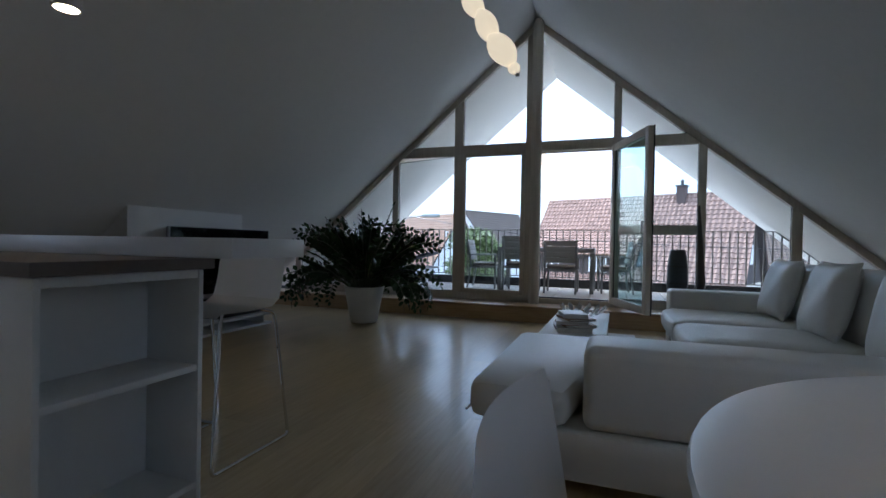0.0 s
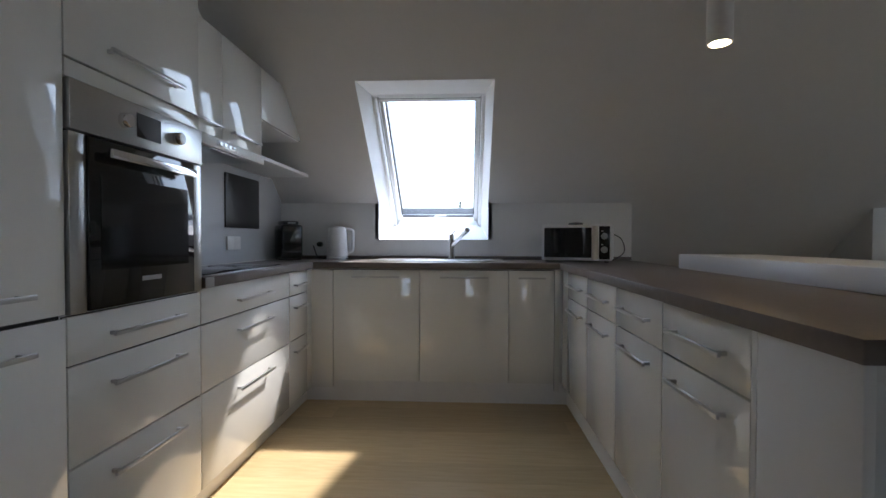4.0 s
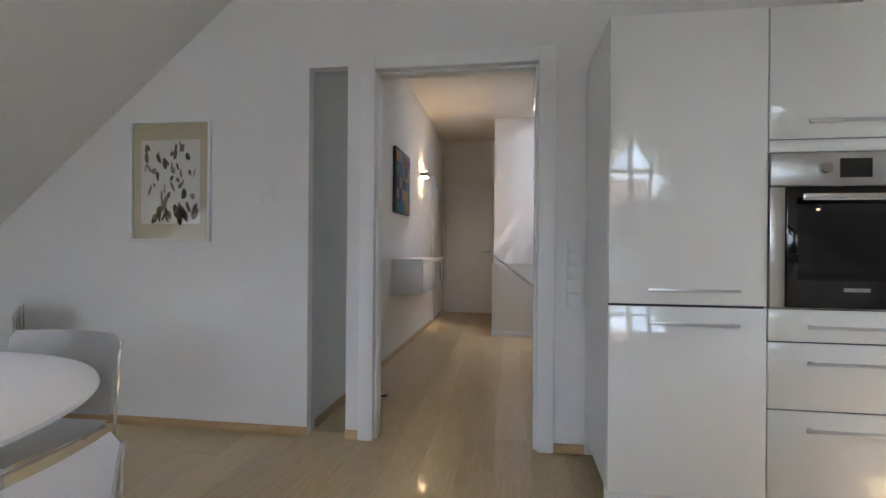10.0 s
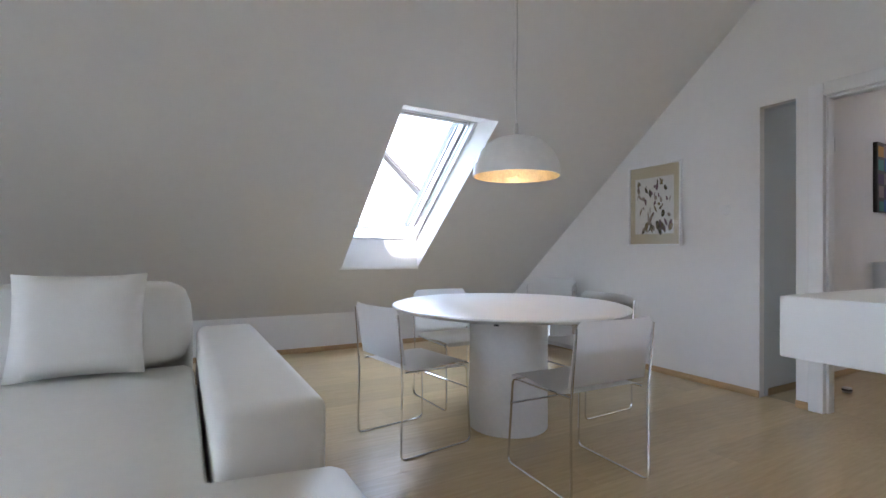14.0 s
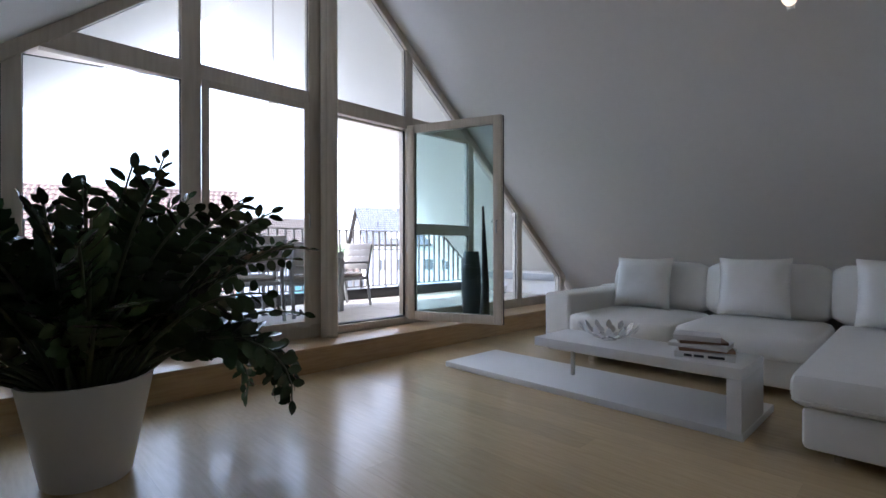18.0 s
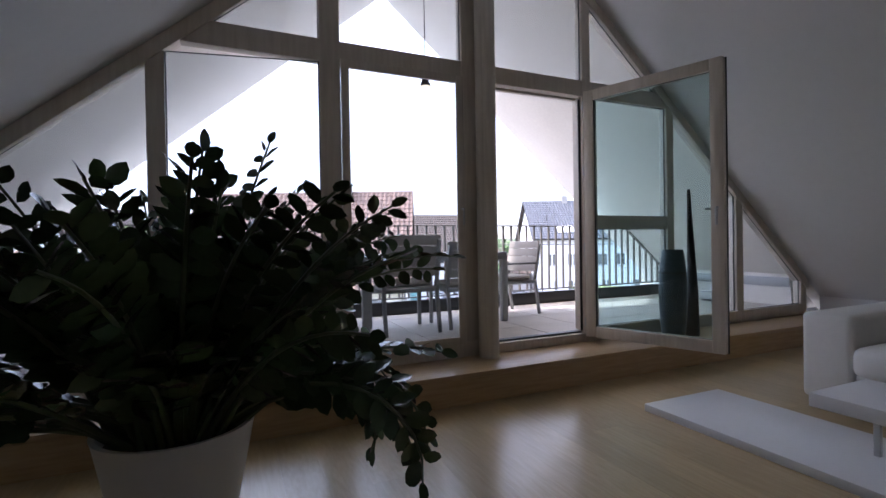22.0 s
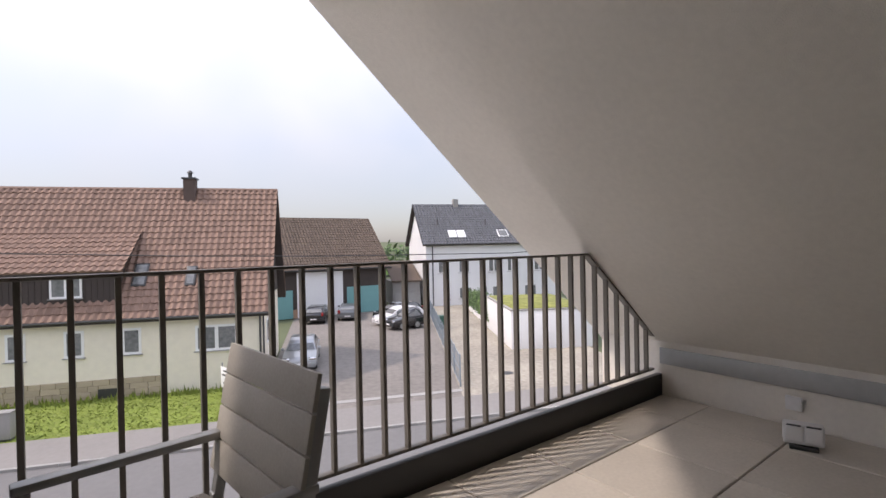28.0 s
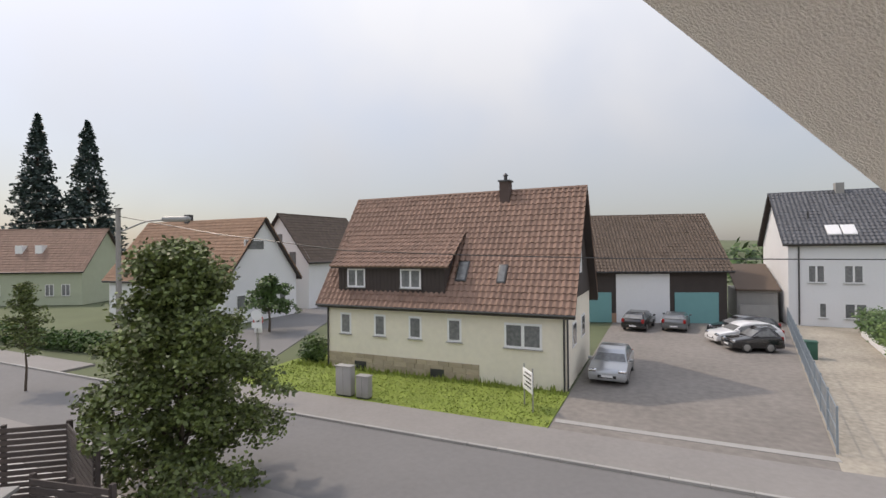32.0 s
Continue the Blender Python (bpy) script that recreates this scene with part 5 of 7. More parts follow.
def sled_chair():
    """A stacking chair: chrome wire sled frame, moulded seat and back. It looks along +y; its back is at -y."""
    c = thing("dining_chair", "white stacking chair on a chrome wire sled frame", "chair", group="dining chairs")
    part("seat", shell(0.44, [(0.22, 0.425), (0.20, 0.445), (0.10, 0.45), (-0.05, 0.437), (-0.16, 0.44), (-0.21, 0.455)], 0.008, 0.0, 0.0), M_SHELL, c)
    part("backrest", shell(0.46, [(-0.205, 0.475), (-0.213, 0.53), (-0.232, 0.64), (-0.25, 0.735), (-0.255, 0.765)], 0.008, -0.035, 0.05), M_SHELL, c)
    for s in (-1, 1):
        x = 0.232 * s
        part("side_frame", tube(rounded([(x, -0.255, 0.735), (x, -0.225, 0.40), (x, -0.23, 0.006), (x, 0.22, 0.006), (x * 0.95, 0.20, 0.425), (x * 0.93, -0.20, 0.435)], 0.035), 0.0055, 8), M_CHROME, c)
    part("crossbar", tube([(-0.22, 0.17, 0.43), (0.22, 0.17, 0.43)], 0.005, 8), M_CHROME, c)
    part("crossbar", tube([(-0.22, -0.12, 0.425), (0.22, -0.12, 0.425)], 0.005, 8), M_CHROME, c)
    part("foot_bar", tube([(-0.232, 0.205, 0.30), (0.232, 0.205, 0.30)], 0.005, 8), M_CHROME, c)
    return c


first = sled_chair()
first.matrix_basis = pose(4.57, 1.97, 0, 0, 0, -172)
for x, y, rz in ((3.83, 1.47, -92), (5.07, 1.38, 92), (4.54, 0.70, 2)):
    copy_thing(first, pose(x, y, 0, 0, 0, rz))
# a stack of four against the wall
for k in range(4):
    copy_thing(first, pose(5.78, -0.27, 0, 0, 0, 205) @ pose(0, 0.03 * k - 0.04, 0.014 * k))


def bar_chair():
    c = thing("bar_chair", "tall white bar chair on a chrome sled frame", "bar chair", group="bar chairs")
    part("seat", shell(0.42, [(0.2, 0.655), (0.18, 0.67), (0.0, 0.665), (-0.14, 0.67), (-0.19, 0.70), (-0.215, 0.78), (-0.235, 0.90), (-0.24, 0.955)], 0.01, -0.02, 0.07), M_SHELL, c, "moulded white shell")
    for s in (-1, 1):
        x = 0.2 * s
        part("side_frame", tube(rounded([(x * 0.8, -0.12, 0.655), (x, -0.17, 0.64), (x * 1.15, -0.25, 0.008), (x * 1.15, 0.24, 0.008), (x, 0.17, 0.64), (x * 0.8, 0.12, 0.655)], 0.03), 0.008, 8), M_CHROME, c)
    part("footrest", tube([(-0.222, 0.21, 0.22), (0.222, 0.21, 0.22)], 0.008, 8), M_CHROME, c)
    part("seat_plate", box(-0.15, -0.14, 0.64, 0.15, 0.14, 0.652, 0.003), M_BLACKPLASTIC, c)
    return c


stool = bar_chair()
stool.matrix_basis = pose(1.93, 2.56, 0, 0, 0, 180)
copy_thing(stool, pose(1.12, 2.62, 0, 0, 0, 176))

# twisted glass pendant under the ridge
tw = thing("twisted_pendant", "frosted twisted glass pendant lamp under the ridge", "pendant lamp", (3.09, 3.9, 2.12))
frost = glowing("frosted_glow", (1.0, 0.80, 0.52), 0.13)
frost.node_tree.nodes["Principled BSDF"].inputs["Roughness"].default_value = 0.35
at = 0.0
for k, (rr, ln, flat, turn) in enumerate(((0.042, 0.09, 0.8, 20), (0.108, 0.27, 0.72, 60), (0.088, 0.26, 0.7, 130), (0.07, 0.24, 0.7, 20))):
    prof = [(0.0, 0.0)] + [(rr * math.sin(math.pi * (0.08 + 0.84 * q / 12)) ** 0.85, ln * q / 12) for q in range(13)] + [(0.0, ln)]
    seg = part("segment", lathe(prof, 28), frost, tw, smooth=80)
    seg.matrix_basis = pose(0, 0, 0, 0, -32, 0) @ Matrix.Translation((0, 0, at)) @ pose(0, 0, 0, 0, 0, turn) @ Matrix.Diagonal((1, flat, 1, 1))
    at += ln * 0.76
part("tip", lathe([(0, -0.02), (0.014, -0.018), (0.016, 0.0), (0, 0.01)], 14), M_WHITEPLASTIC, tw)
part("cord", tube([(-0.38, 0, 0.60), (-0.40, 0, RIDGE_Z - 2.12)], 0.003, 6), M_STEEL, tw)

# pictures and switches
pic = thing("framed_print", "white framed botanical print of dark leaves", "picture", (4.655, BACK, 1.121))
PW, PH = 0.537, 0.738
for bx in ((0, 0, 0, PW, 0.022, 0.018), (0, 0, PH - 0.018, PW, 0.022, PH), (0, 0, 0.018, 0.018, 0.022, PH - 0.018), (PW - 0.018, 0, 0.018, PW, 0.022, PH - 0.018)):
    part("frame_bar", box(*bx, 0.002), M_TRIM, pic)
part("mount", box(0.018, 0.002, 0.018, PW - 0.018, 0.006, PH - 0.018), material("cream_mount", (0.6, 0.53, 0.38), 0.8), pic, "cream mount")
part("sheet", box(0.075, 0.006, 0.11, PW - 0.07, 0.0075, PH - 0.12), material("print_paper", (0.76, 0.74, 0.72), 0.8), pic)
inks = [material("print_ink", c, 0.8) for c in ((0.07, 0.06, 0.03), (0.2, 0.15, 0.07), (0.16, 0.09, 0.12), (0.3, 0.24, 0.2))]
rp = random.Random(5)
for i in range(64):
    cx, cz = rp.uniform(0.10, PW - 0.10), rp.uniform(0.14, PH - 0.15)
    big = 1.25 if cz < 0.3 else 0.8
    w, h, tl = rp.uniform(0.006, 0.02) * big, rp.uniform(0.015, 0.045) * big, rp.uniform(-0.5, 0.5)
    pts = [(cx + math.cos(k * math.pi / 5) * w * (0.75 + 0.35 * rp.random()) + tl * math.sin(k * math.pi / 5) * h, cz + math.sin(k * math.pi / 5) * h) for k in range(10)]
    part("leaf_print", prism(pts, "y", 0.0075 + 0.0002 * (i % 5), 0.0083 + 0.0002 * (i % 5)), inks[i % 4], pic)
pg = part("glass", box(0.018, 0.010, 0.018, PW - 0.018, 0.012, PH - 0.018), glass("print_glass", (0.98, 0.98, 0.97)), pic)
pg.visible_shadow = False
sw = thing("light_switch", "white square light switch on the wall", "switch", (4.30, BACK, 1.40))
part("plate", box(-0.04, 0, -0.04, 0.04, 0.008, 0.04, 0.003), M_WHITEPLASTIC, sw)
part("rocker", box(-0.028, 0.008, -0.028, 0.028, 0.012, 0.028, 0.003), M_WHITEPLASTIC, sw)
sw = thing("switch_panel", "tall white strip of five light switches", "switch", (2.54, BACK, 0.79))
for i in range(5):
    part("plate", box(-0.04, 0, i * 0.0715, 0.04, 0.009, i * 0.0715 + 0.07, 0.003), M_WHITEPLASTIC, sw)
    part("rocker", box(-0.028, 0.009, i * 0.0715 + 0.007, 0.028, 0.013, i * 0.0715 + 0.063, 0.003), M_TRIM, sw)
art = thing("hall_painting", "colourful abstract canvas on the hall wall", "picture", (HALL_E, -2.88, 1.46))
part("canvas", box(-0.035, -0.32, 0, 0, 0.32, 0.66, 0.003), M_GREYMETAL, art)
cols = [material("paint_patch", c, 0.7) for c in ((0.05, 0.12, 0.3), (0.35, 0.06, 0.04), (0.4, 0.22, 0.05), (0.05, 0.2, 0.18), (0.25, 0.2, 0.2), (0.08, 0.05, 0.12))]
for i in range(5):
    for j in range(5):
        y0, z0 = -0.315 + i * 0.126, 0.01 + j * 0.128
        part("patch", box(-0.0375, y0, z0, -0.0352, y0 + rp.uniform(0.09, 0.125), z0 + rp.uniform(0.09, 0.127)), cols[rp.randrange(6)], art)
wl = thing("wall_lamp", "slim metal wall lamp shining up and down", "wall lamp", (HALL_E, -4.05, 2.03), group="wall lamps")
part("body", box(-0.10, -0.09, 0.0, 0, 0.09, 0.06, 0.004), M_STEEL, wl)
for z0, z1 in ((-0.004, -0.001), (0.061, 0.064)):
    part("light_slot", box(-0.085, -0.075, z0, -0.02, 0.075, z1), glowing("lamp_slot", (1, 0.68, 0.33), 4.5), wl, "warm glowing slot")
hs = thing("hall_shelf", "white wall-hung hall shelf with open boxes", "shelf", (HALL_E, -3.4, 0.64))
part("case", box(-0.30, -0.25, 0.0, 0, 0.85, 0.33, 0.003), M_TRIM, hs)
part("drawer_front", box(-0.318, -0.245, 0.004, -0.3005, 0.845, 0.31, 0.003), M_FRONT, hs)
part("top", box(-0.32, -0.62, 0.3302, 0, 0.86, 0.35, 0.002), M_TRIM, hs)
tray = part("open_box", box(-0.28, -0.60, 0.05, 0, -0.26, 0.062, 0.002), M_TRIM, hs, "open grey box under the top")
for b in ((-0.28, -0.60, 0.0625, -0.268, -0.26, 0.26), (-0.267, -0.60, 0.0625, 0, -0.588, 0.26)):
    part("side", box(*b, 0.002), material("grey_felt", (0.45, 0.44, 0.42), 0.6), tray)
ds = thing("door_stop", "round steel door stop with black rubber ring", "door stop", (3.80, BACK - 0.75, 0))
part("body", lathe([(0, 0), (0.03, 0), (0.03, 0.035), (0.024, 0.04), (0, 0.04)], 20), M_STEEL, ds)
part("rubber_ring", lathe([(0.03, 0.012), (0.033, 0.015), (0.033, 0.025), (0.03, 0.028)], 20), M_BLACKPLASTIC, ds)
sd = thing("smoke_detector", "small white smoke detector on the hall ceiling", "smoke detector", (3.3, -3.0, HALL_TOP))
part("body", lathe([(0, -0.03), (0.04, -0.03), (0.05, -0.015), (0.05, 0), (0, 0)], 24), M_WHITEPLASTIC, sd)

# vase and horn on the sill
vase = thing("floor_vase", "tall dark grey ribbed vase on the sill", "vase", (4.45, 7.10, 0.21))
part("body", lathe([(0, 0), (0.085, 0), (0.10, 0.10), (0.115, 0.35), (0.11, 0.55), (0.095, 0.70), (0.085, 0.76), (0.08, 0.77), (0.07, 0.76), (0.08, 0.6), (0.0, 0.55)], 36), material("slate_glaze", (0.06, 0.07, 0.075), 0.35, vary=0.2, scale=10), vase)
for z in (0.14, 0.36, 0.56):
    r = {0.14: 0.104, 0.36: 0.116, 0.56: 0.11}[z]
    part("band", lathe([(r, z), (r + 0.003, z + 0.01), (r, z + 0.02)], 36), M_GREYMETAL, vase)
horn = thing("wooden_horn", "slender dark tapering wooden horn beside the vase", "ornament", (4.70, 7.11, 0.21))
part("body", tube([(0.0, 0, 0), (0.01, 0, 0.4), (-0.01, 0, 0.85), (-0.03, 0.0, 1.30)], 0.06, 18, taper=0.22), material("dark_wood", (0.05, 0.035, 0.03), 0.5), horn)

# ---- terrace ----
DECK = 0.285
solid("terrace_slab", box(KNEE_L - 0.9, GABLE + 0.13, -0.25, 7.6, 9.32, DECK - 0.045), M_GREYMETAL, "dark bed under the terrace slabs", "terrace", kind="structure")
solid("wall_terrace_east", box(6.82, GABLE + 0.13, DECK - 0.045, 7.4, EAVE - 0.05, roof_z(6.82) + 0.02), M_STUCCO, "low stucco wall along the terrace edge", "wall", kind="structure")
solid("wall_terrace_west", box(-1.75, GABLE + 0.13, DECK - 0.045, KNEE_L - 0.05, EAVE - 0.05, roof_z(KNEE_L) + 0.02), M_STUCCO, "low stucco wall along the terrace edge", "wall", kind="structure")
M_FLASH = material("zinc_flashing", (0.42, 0.43, 0.43), 0.5, metal=0.4, vary=0.08, scale=5)
solid("flashing", box(6.803, GABLE + 0.14, 0.50, 6.819, 9.2, 0.61, 0.002), M_FLASH, "grey metal flashing strip on the terrace wall", "trim", kind="structure")
solid("facade_outer", prism(under_roof(KNEE_L - 0.3, KNEE_R + 0.3, -5.05)[0:2] + [(KNEE_R + 0.3, -0.26), (KNEE_L - 0.3, -0.26)], "y", 9.0, 9.3), M_STUCCO, "stucco facade below the terrace", "wall", kind="structure")
rail = thing("terrace_railing", "dark steel terrace railing with upright bars", "railing", (0, 9.24, 0))
RL, RR, RT = -0.72, 6.04, 1.285
part("top_rail", box(RL, -0.022, RT - 0.012, RR, 0.022, RT, 0.002), M_RAIL, rail)
part("bottom_rail", box(-1.4, -0.015, 0.452, 6.78, 0.015, 0.467, 0.002), M_RAIL, rail)
for x0, z0, x1, z1 in ((RR, RT - 0.006, 6.78, 0.69), (RL, RT - 0.006, -1.45, 0.66)):
    L = math.hypot(x1 - x0, z1 - z0)
    sl = part("sloped_rail", box(0, -0.022, -0.006, L, 0.022, 0.006, 0.002), M_RAIL, rail)
    sl.matrix_basis = pose(x0, 0, z0, 0, -math.degrees(math.atan2(z1 - z0, x1 - x0)), 0)
barm = mesh("bar", box(-0.008, -0.014, 0, 0.008, 0.014, 1.0), M_RAIL)
x = -1.35
while x < 6.77:
    hi = RT - 0.012
    if x > RR:
        hi = RT - 0.012 + (0.69 - RT) * (x - RR) / (6.78 - RR)
    if x < RL:
        hi = RT - 0.012 + (0.66 - RT) * (RL - x) / (1.45 + RL)
    o = new("bar", barm)
    o.parent = rail
    o.matrix_basis = Matrix.Translation((x, 0, 0.467)) @ Matrix.Diagonal((1, 1, hi - 0.467, 1))
    x += 0.115
solid("upstand", box(-1.5, 9.19, DECK - 0.045, 6.815, 9.225, 0.43, 0.003), M_BLACKPLASTIC, "dark upstand at the foot of the railing", "trim", kind="structure")
sk = thing("outdoor_socket", "white double outdoor socket on a short foot on the slabs", "socket", (6.52, 8.30, DECK), 200)
part("foot", box(-0.05, -0.06, 0, 0.05, 0.06, 0.02, 0.004), M_GREYMETAL, sk)
part("housing", box(-0.035, -0.085, 0.02, 0.03, 0.085, 0.125, 0.01), M_WHITEPLASTIC, sk)
for y in (-0.041, 0.041):
    lid = part("lid", box(0.03, y - 0.036, 0.04, 0.042, y + 0.036, 0.115, 0.006), M_TRIM, sk, "hinged white socket lid")
    part("hinge", box(0.03, y - 0.03, 0.115, 0.04, y + 0.03, 0.122, 0.002), M_GREYMETAL, lid)
socket("outdoor_switch", "white outdoor switch on the low wall", (6.80, 8.42, 0.42), "x").matrix_basis = pose(6.802, 8.42, 0.42, 0, 0, 180)

M_SLATGREY = material("grey_slat", (0.38, 0.355, 0.31), 0.6, vary=0.1, scale=30, bump=0.08, each=0.05)
M_ALU = material("grey_aluminium", (0.32, 0.32, 0.31), 0.4, metal=0.5, vary=0.05)
M_PAD = material("beige_pad", (0.42, 0.38, 0.33), 0.9, vary=0.08, scale=20, bump=0.2, bump_scale=300)


def garden_chair():
    """An armchair of aluminium tube with slatted back and a tufted pad. It looks along +y."""
    c = thing("garden_armchair", "grey aluminium garden armchair with slats and beige pad", "garden chair", group="terrace chairs")
    for s in (-1, 1):
        x = 0.265 * s
        part("front_leg", box(x - 0.018, 0.215, 0, x + 0.018, 0.25, 0.63, 0.004), M_ALU, c)
        b = part("back_leg", box(-0.018, -0.016, 0, 0.018, 0.016, 0.47, 0.004), M_ALU, c)
        b.matrix_basis = pose(x, -0.30, 0, -9, 0, 0)
        p = part("back_post", box(-0.018, -0.016, 0, 0.018, 0.016, 0.47, 0.004), M_ALU, c)
        p.matrix_basis = pose(x, -0.225, 0.42, 11, 0, 0)
        part("armrest", box(x - 0.022, -0.29, 0.63, x + 0.022, 0.255, 0.655, 0.005), M_ALU, c)
        part("seat_rail", box(x - 0.014, -0.22, 0.39, x + 0.014, 0.215, 0.425, 0.003), M_ALU, c)
    part("apron", box(-0.25, 0.215, 0.385, 0.25, 0.24, 0.425, 0.003), M_ALU, c)
    part("apron", box(-0.25, -0.24, 0.385, 0.25, -0.215, 0.425, 0.003), M_ALU, c)
    for i in range(4):
        z = 0.53 + i * 0.098
        sl = part("slat", box(-0.286, 0.0165, 0, 0.286, 0.031, 0.095, 0.003), M_SLATGREY, c)
        sl.matrix_basis = pose(0, -0.225 - (z - 0.42) * 0.195, z, 11, 0, 0)
    for i in range(5):
        part("seat_slat", box(-0.25, -0.20 + i * 0.082, 0.425, 0.25, -0.128 + i * 0.082, 0.437, 0.003), M_SLATGREY, c)
    pad = soft_box(-0.235, -0.19, 0.438, 0.235, 0.23, 0.495, 0.026, 0.12, cuts=9)
    for v in pad.verts:
        for bx in (-0.1, 0.1):
            for by in (-0.07, 0.1):
                d = math.hypot(v.co.x - bx, v.co.y - by)
                if v.co.z > 0.46:
                    v.co.z -= 0.02 * math.exp(-(d / 0.035) ** 2)
    part("seat_pad", pad, M_PAD, c, "tufted beige seat pad", smooth=80)
    for bx in (-0.1, 0.1):
        for by in (-0.07, 0.1):
            part("tuft", lathe([(0, 0.003), (0.01, 0.001), (0.011, 0), (0, 0)], 10, at=(bx, by, 0.482)), M_PAD, c)
    return c


gc = garden_chair()
CHAIR = Matrix.Diagonal((0.93, 0.93, 0.93, 1))
gc.matrix_basis = pose(2.37, 8.25, DECK, 0, 0, 0) @ CHAIR
for x, y, rz in ((2.98, 8.29, 0), (3.74, 8.66, 97), (1.70, 8.55, -86)):
    copy_thing(gc, pose(x, y, DECK, 0, 0, rz) @ CHAIR)
gt = thing("garden_table", "grey slatted aluminium garden table", "garden table", (1.99, 8.20, DECK))
for x in (0, 1.41):
    for y in (0, 0.66):
        part("leg", box(x, y, 0, x + 0.06, y + 0.06, 0.62, 0.004), M_ALU, gt)
for b in ((0, 0, 0.62, 1.47, 0.05, 0.69), (0, 0.67, 0.62, 1.47, 0.72, 0.69), (0, 0.05, 0.62, 0.05, 0.67, 0.69), (1.42, 0.05, 0.62, 1.47, 0.67, 0.69)):
    part("frame_bar", box(*b, 0.004), M_ALU, gt)
for i in range(9):
    part("slat", box(0.055 + i * 0.152, 0.052, 0.667, 0.055 + i * 0.152 + 0.144, 0.668, 0.687, 0.003), M_SLATGREY, gt)
tl = thing("terrace_pendant", "white glass cone lamp hanging over the terrace", "pendant lamp", (2.63, 8.25, 2.265))
part("shade", lathe([(0.115, 0.0), (0.118, 0.0), (0.055, 0.26), (0.05, 0.265), (0.05, 0.26), (0.11, 0.004), (0.115, 0.0)], 36), glowing("opal_glow", (1.0, 0.84, 0.58), 0.22), tl)
part("cap", lathe([(0.055, 0.262), (0.02, 0.36), (0.012, 0.40), (0, 0.40)], 24), M_BLACKPLASTIC, tl)
part("cord", tube([(0, 0, 0.39), (0, 0, roof_z(2.63) - 2.265)], 0.004, 6), M_BLACKPLASTIC, tl)
lo = thing("sun_lounger", "white sun lounger with a dark raised mattress", "sun lounger", (-0.95, 8.15, DECK))
part("frame", box(0, 0, 0.28, 1.75, 0.04, 0.32, 0.004), M_TRIM, lo)
part("frame", box(0, 0.56, 0.28, 1.75, 0.60, 0.32, 0.004), M_TRIM, lo)
for x in (0.12, 1.5):
    for y in (0.01, 0.56):
        part("leg", box(x, y, 0.0, x + 0.04, y + 0.03, 0.28, 0.003), M_TRIM, lo)
part("wheel", lathe([(0, -0.015), (0.05, -0.015), (0.055, 0), (0.05, 0.015), (0, 0.015)], 20), M_BLACKPLASTIC, lo).matrix_basis = pose(0.2, -0.02, 0.055, 90)
M_NAVY = material("dark_fabric", (0.05, 0.055, 0.065), 0.9)
part("mattress", box(0.0, 0.05, 0.322, 1.0, 0.55, 0.36, 0.015), M_NAVY, lo)
part("backrest", box(0, 0.05, 0, 0.78, 0.55, 0.04, 0.015), M_NAVY, lo).matrix_basis = pose(1.0, 0, 0.325, 0, -16, 0)

# ---- the street ----
HU, HV, HC = Vector((-0.921, 0.389, 0)), Vector((0.389, 0.921, 0)), Vector((10.13, 30.29, -5.05))
STREET = Matrix((HU, HV, (0, 0, 1))).transposed().to_4x4()
STREET.translation = HC
Z0 = -5.05


def street(name, label, category, s, d, z=0.0, turn=0.0, group=""):
    """A thing in the street's axes: s to the left along the fronts, d away from us behind the front line."""
    ob = thing(name, label, category, group=group)
    ob.matrix_basis = STREET @ pose(s, d, z, 0, 0, turn)
    return ob


def patch(name, label, mat, s0, s1, d0, d1, z, thick=0.12, at=(0, 0), turn=0.0):
    bm = box(s0, d0, z - Z0 - thick, s1, d1, z - Z0)
    ob = solid(name, bm, mat, label, name, kind="structure")
    ob.matrix_basis = STREET @ pose(at[0], at[1], 0, 0, 0, turn)
    return ob


def islands(m, low, high):
    """Lets each loose piece of a joined mesh take its own brightness."""
    nodes, links = m.node_tree.nodes, m.node_tree.links
    geo, span = nodes.new("ShaderNodeNewGeometry"), nodes.new("ShaderNodeMapRange")
    hue = [n for n in nodes if n.type == "HUE_SAT"][0]
    span.inputs["To Min"].default_value, span.inputs["To Max"].default_value = low, high
    links.new(geo.outputs["Random Per Island"], span.inputs[0])
    links.new(span.outputs[0], hue.inputs["Value"])
    return m


M_GRASS = material("grass_ground", (0.18, 0.235, 0.04), 0.95, vary=0.3, scale=3, bump=0.6, bump_scale=30)
M_FIELD = material("field_ground", (0.11, 0.13, 0.065), 0.95, vary=0.25, scale=0.05)
M_ASPHALT = material("asphalt", (0.17, 0.165, 0.16), 0.9, vary=0.1, scale=1.2, bump=0.2, bump_scale=120)
M_YARD = material("yard_asphalt", (0.21, 0.19, 0.17), 0.9, vary=0.28, scale=0.8, bump=0.2, bump_scale=120)
M_PAVE = material("pavement_stone", (0.24, 0.225, 0.21), 0.9, vary=0.1, scale=1.5, bump=0.2)
M_BOUNCE = material("bounce_ground", (0.50, 0.48, 0.45), 0.9, vary=0.12, scale=1.0, bump=0.2, bump_scale=8)
M_KERB = material("kerb_stone", (0.33, 0.32, 0.30), 0.85, vary=0.1, scale=6, each=0.08)
M_COBBLE = material("paver", (0.30, 0.27, 0.22), 0.9, vary=0.4, scale=1.1, bump=0.4, bump_scale=9, each=0.14)
M_RENDER = material("cream_render", (0.77, 0.715, 0.595), 0.9, vary=0.07, scale=0.8, bump=0.15, bump_scale=80)
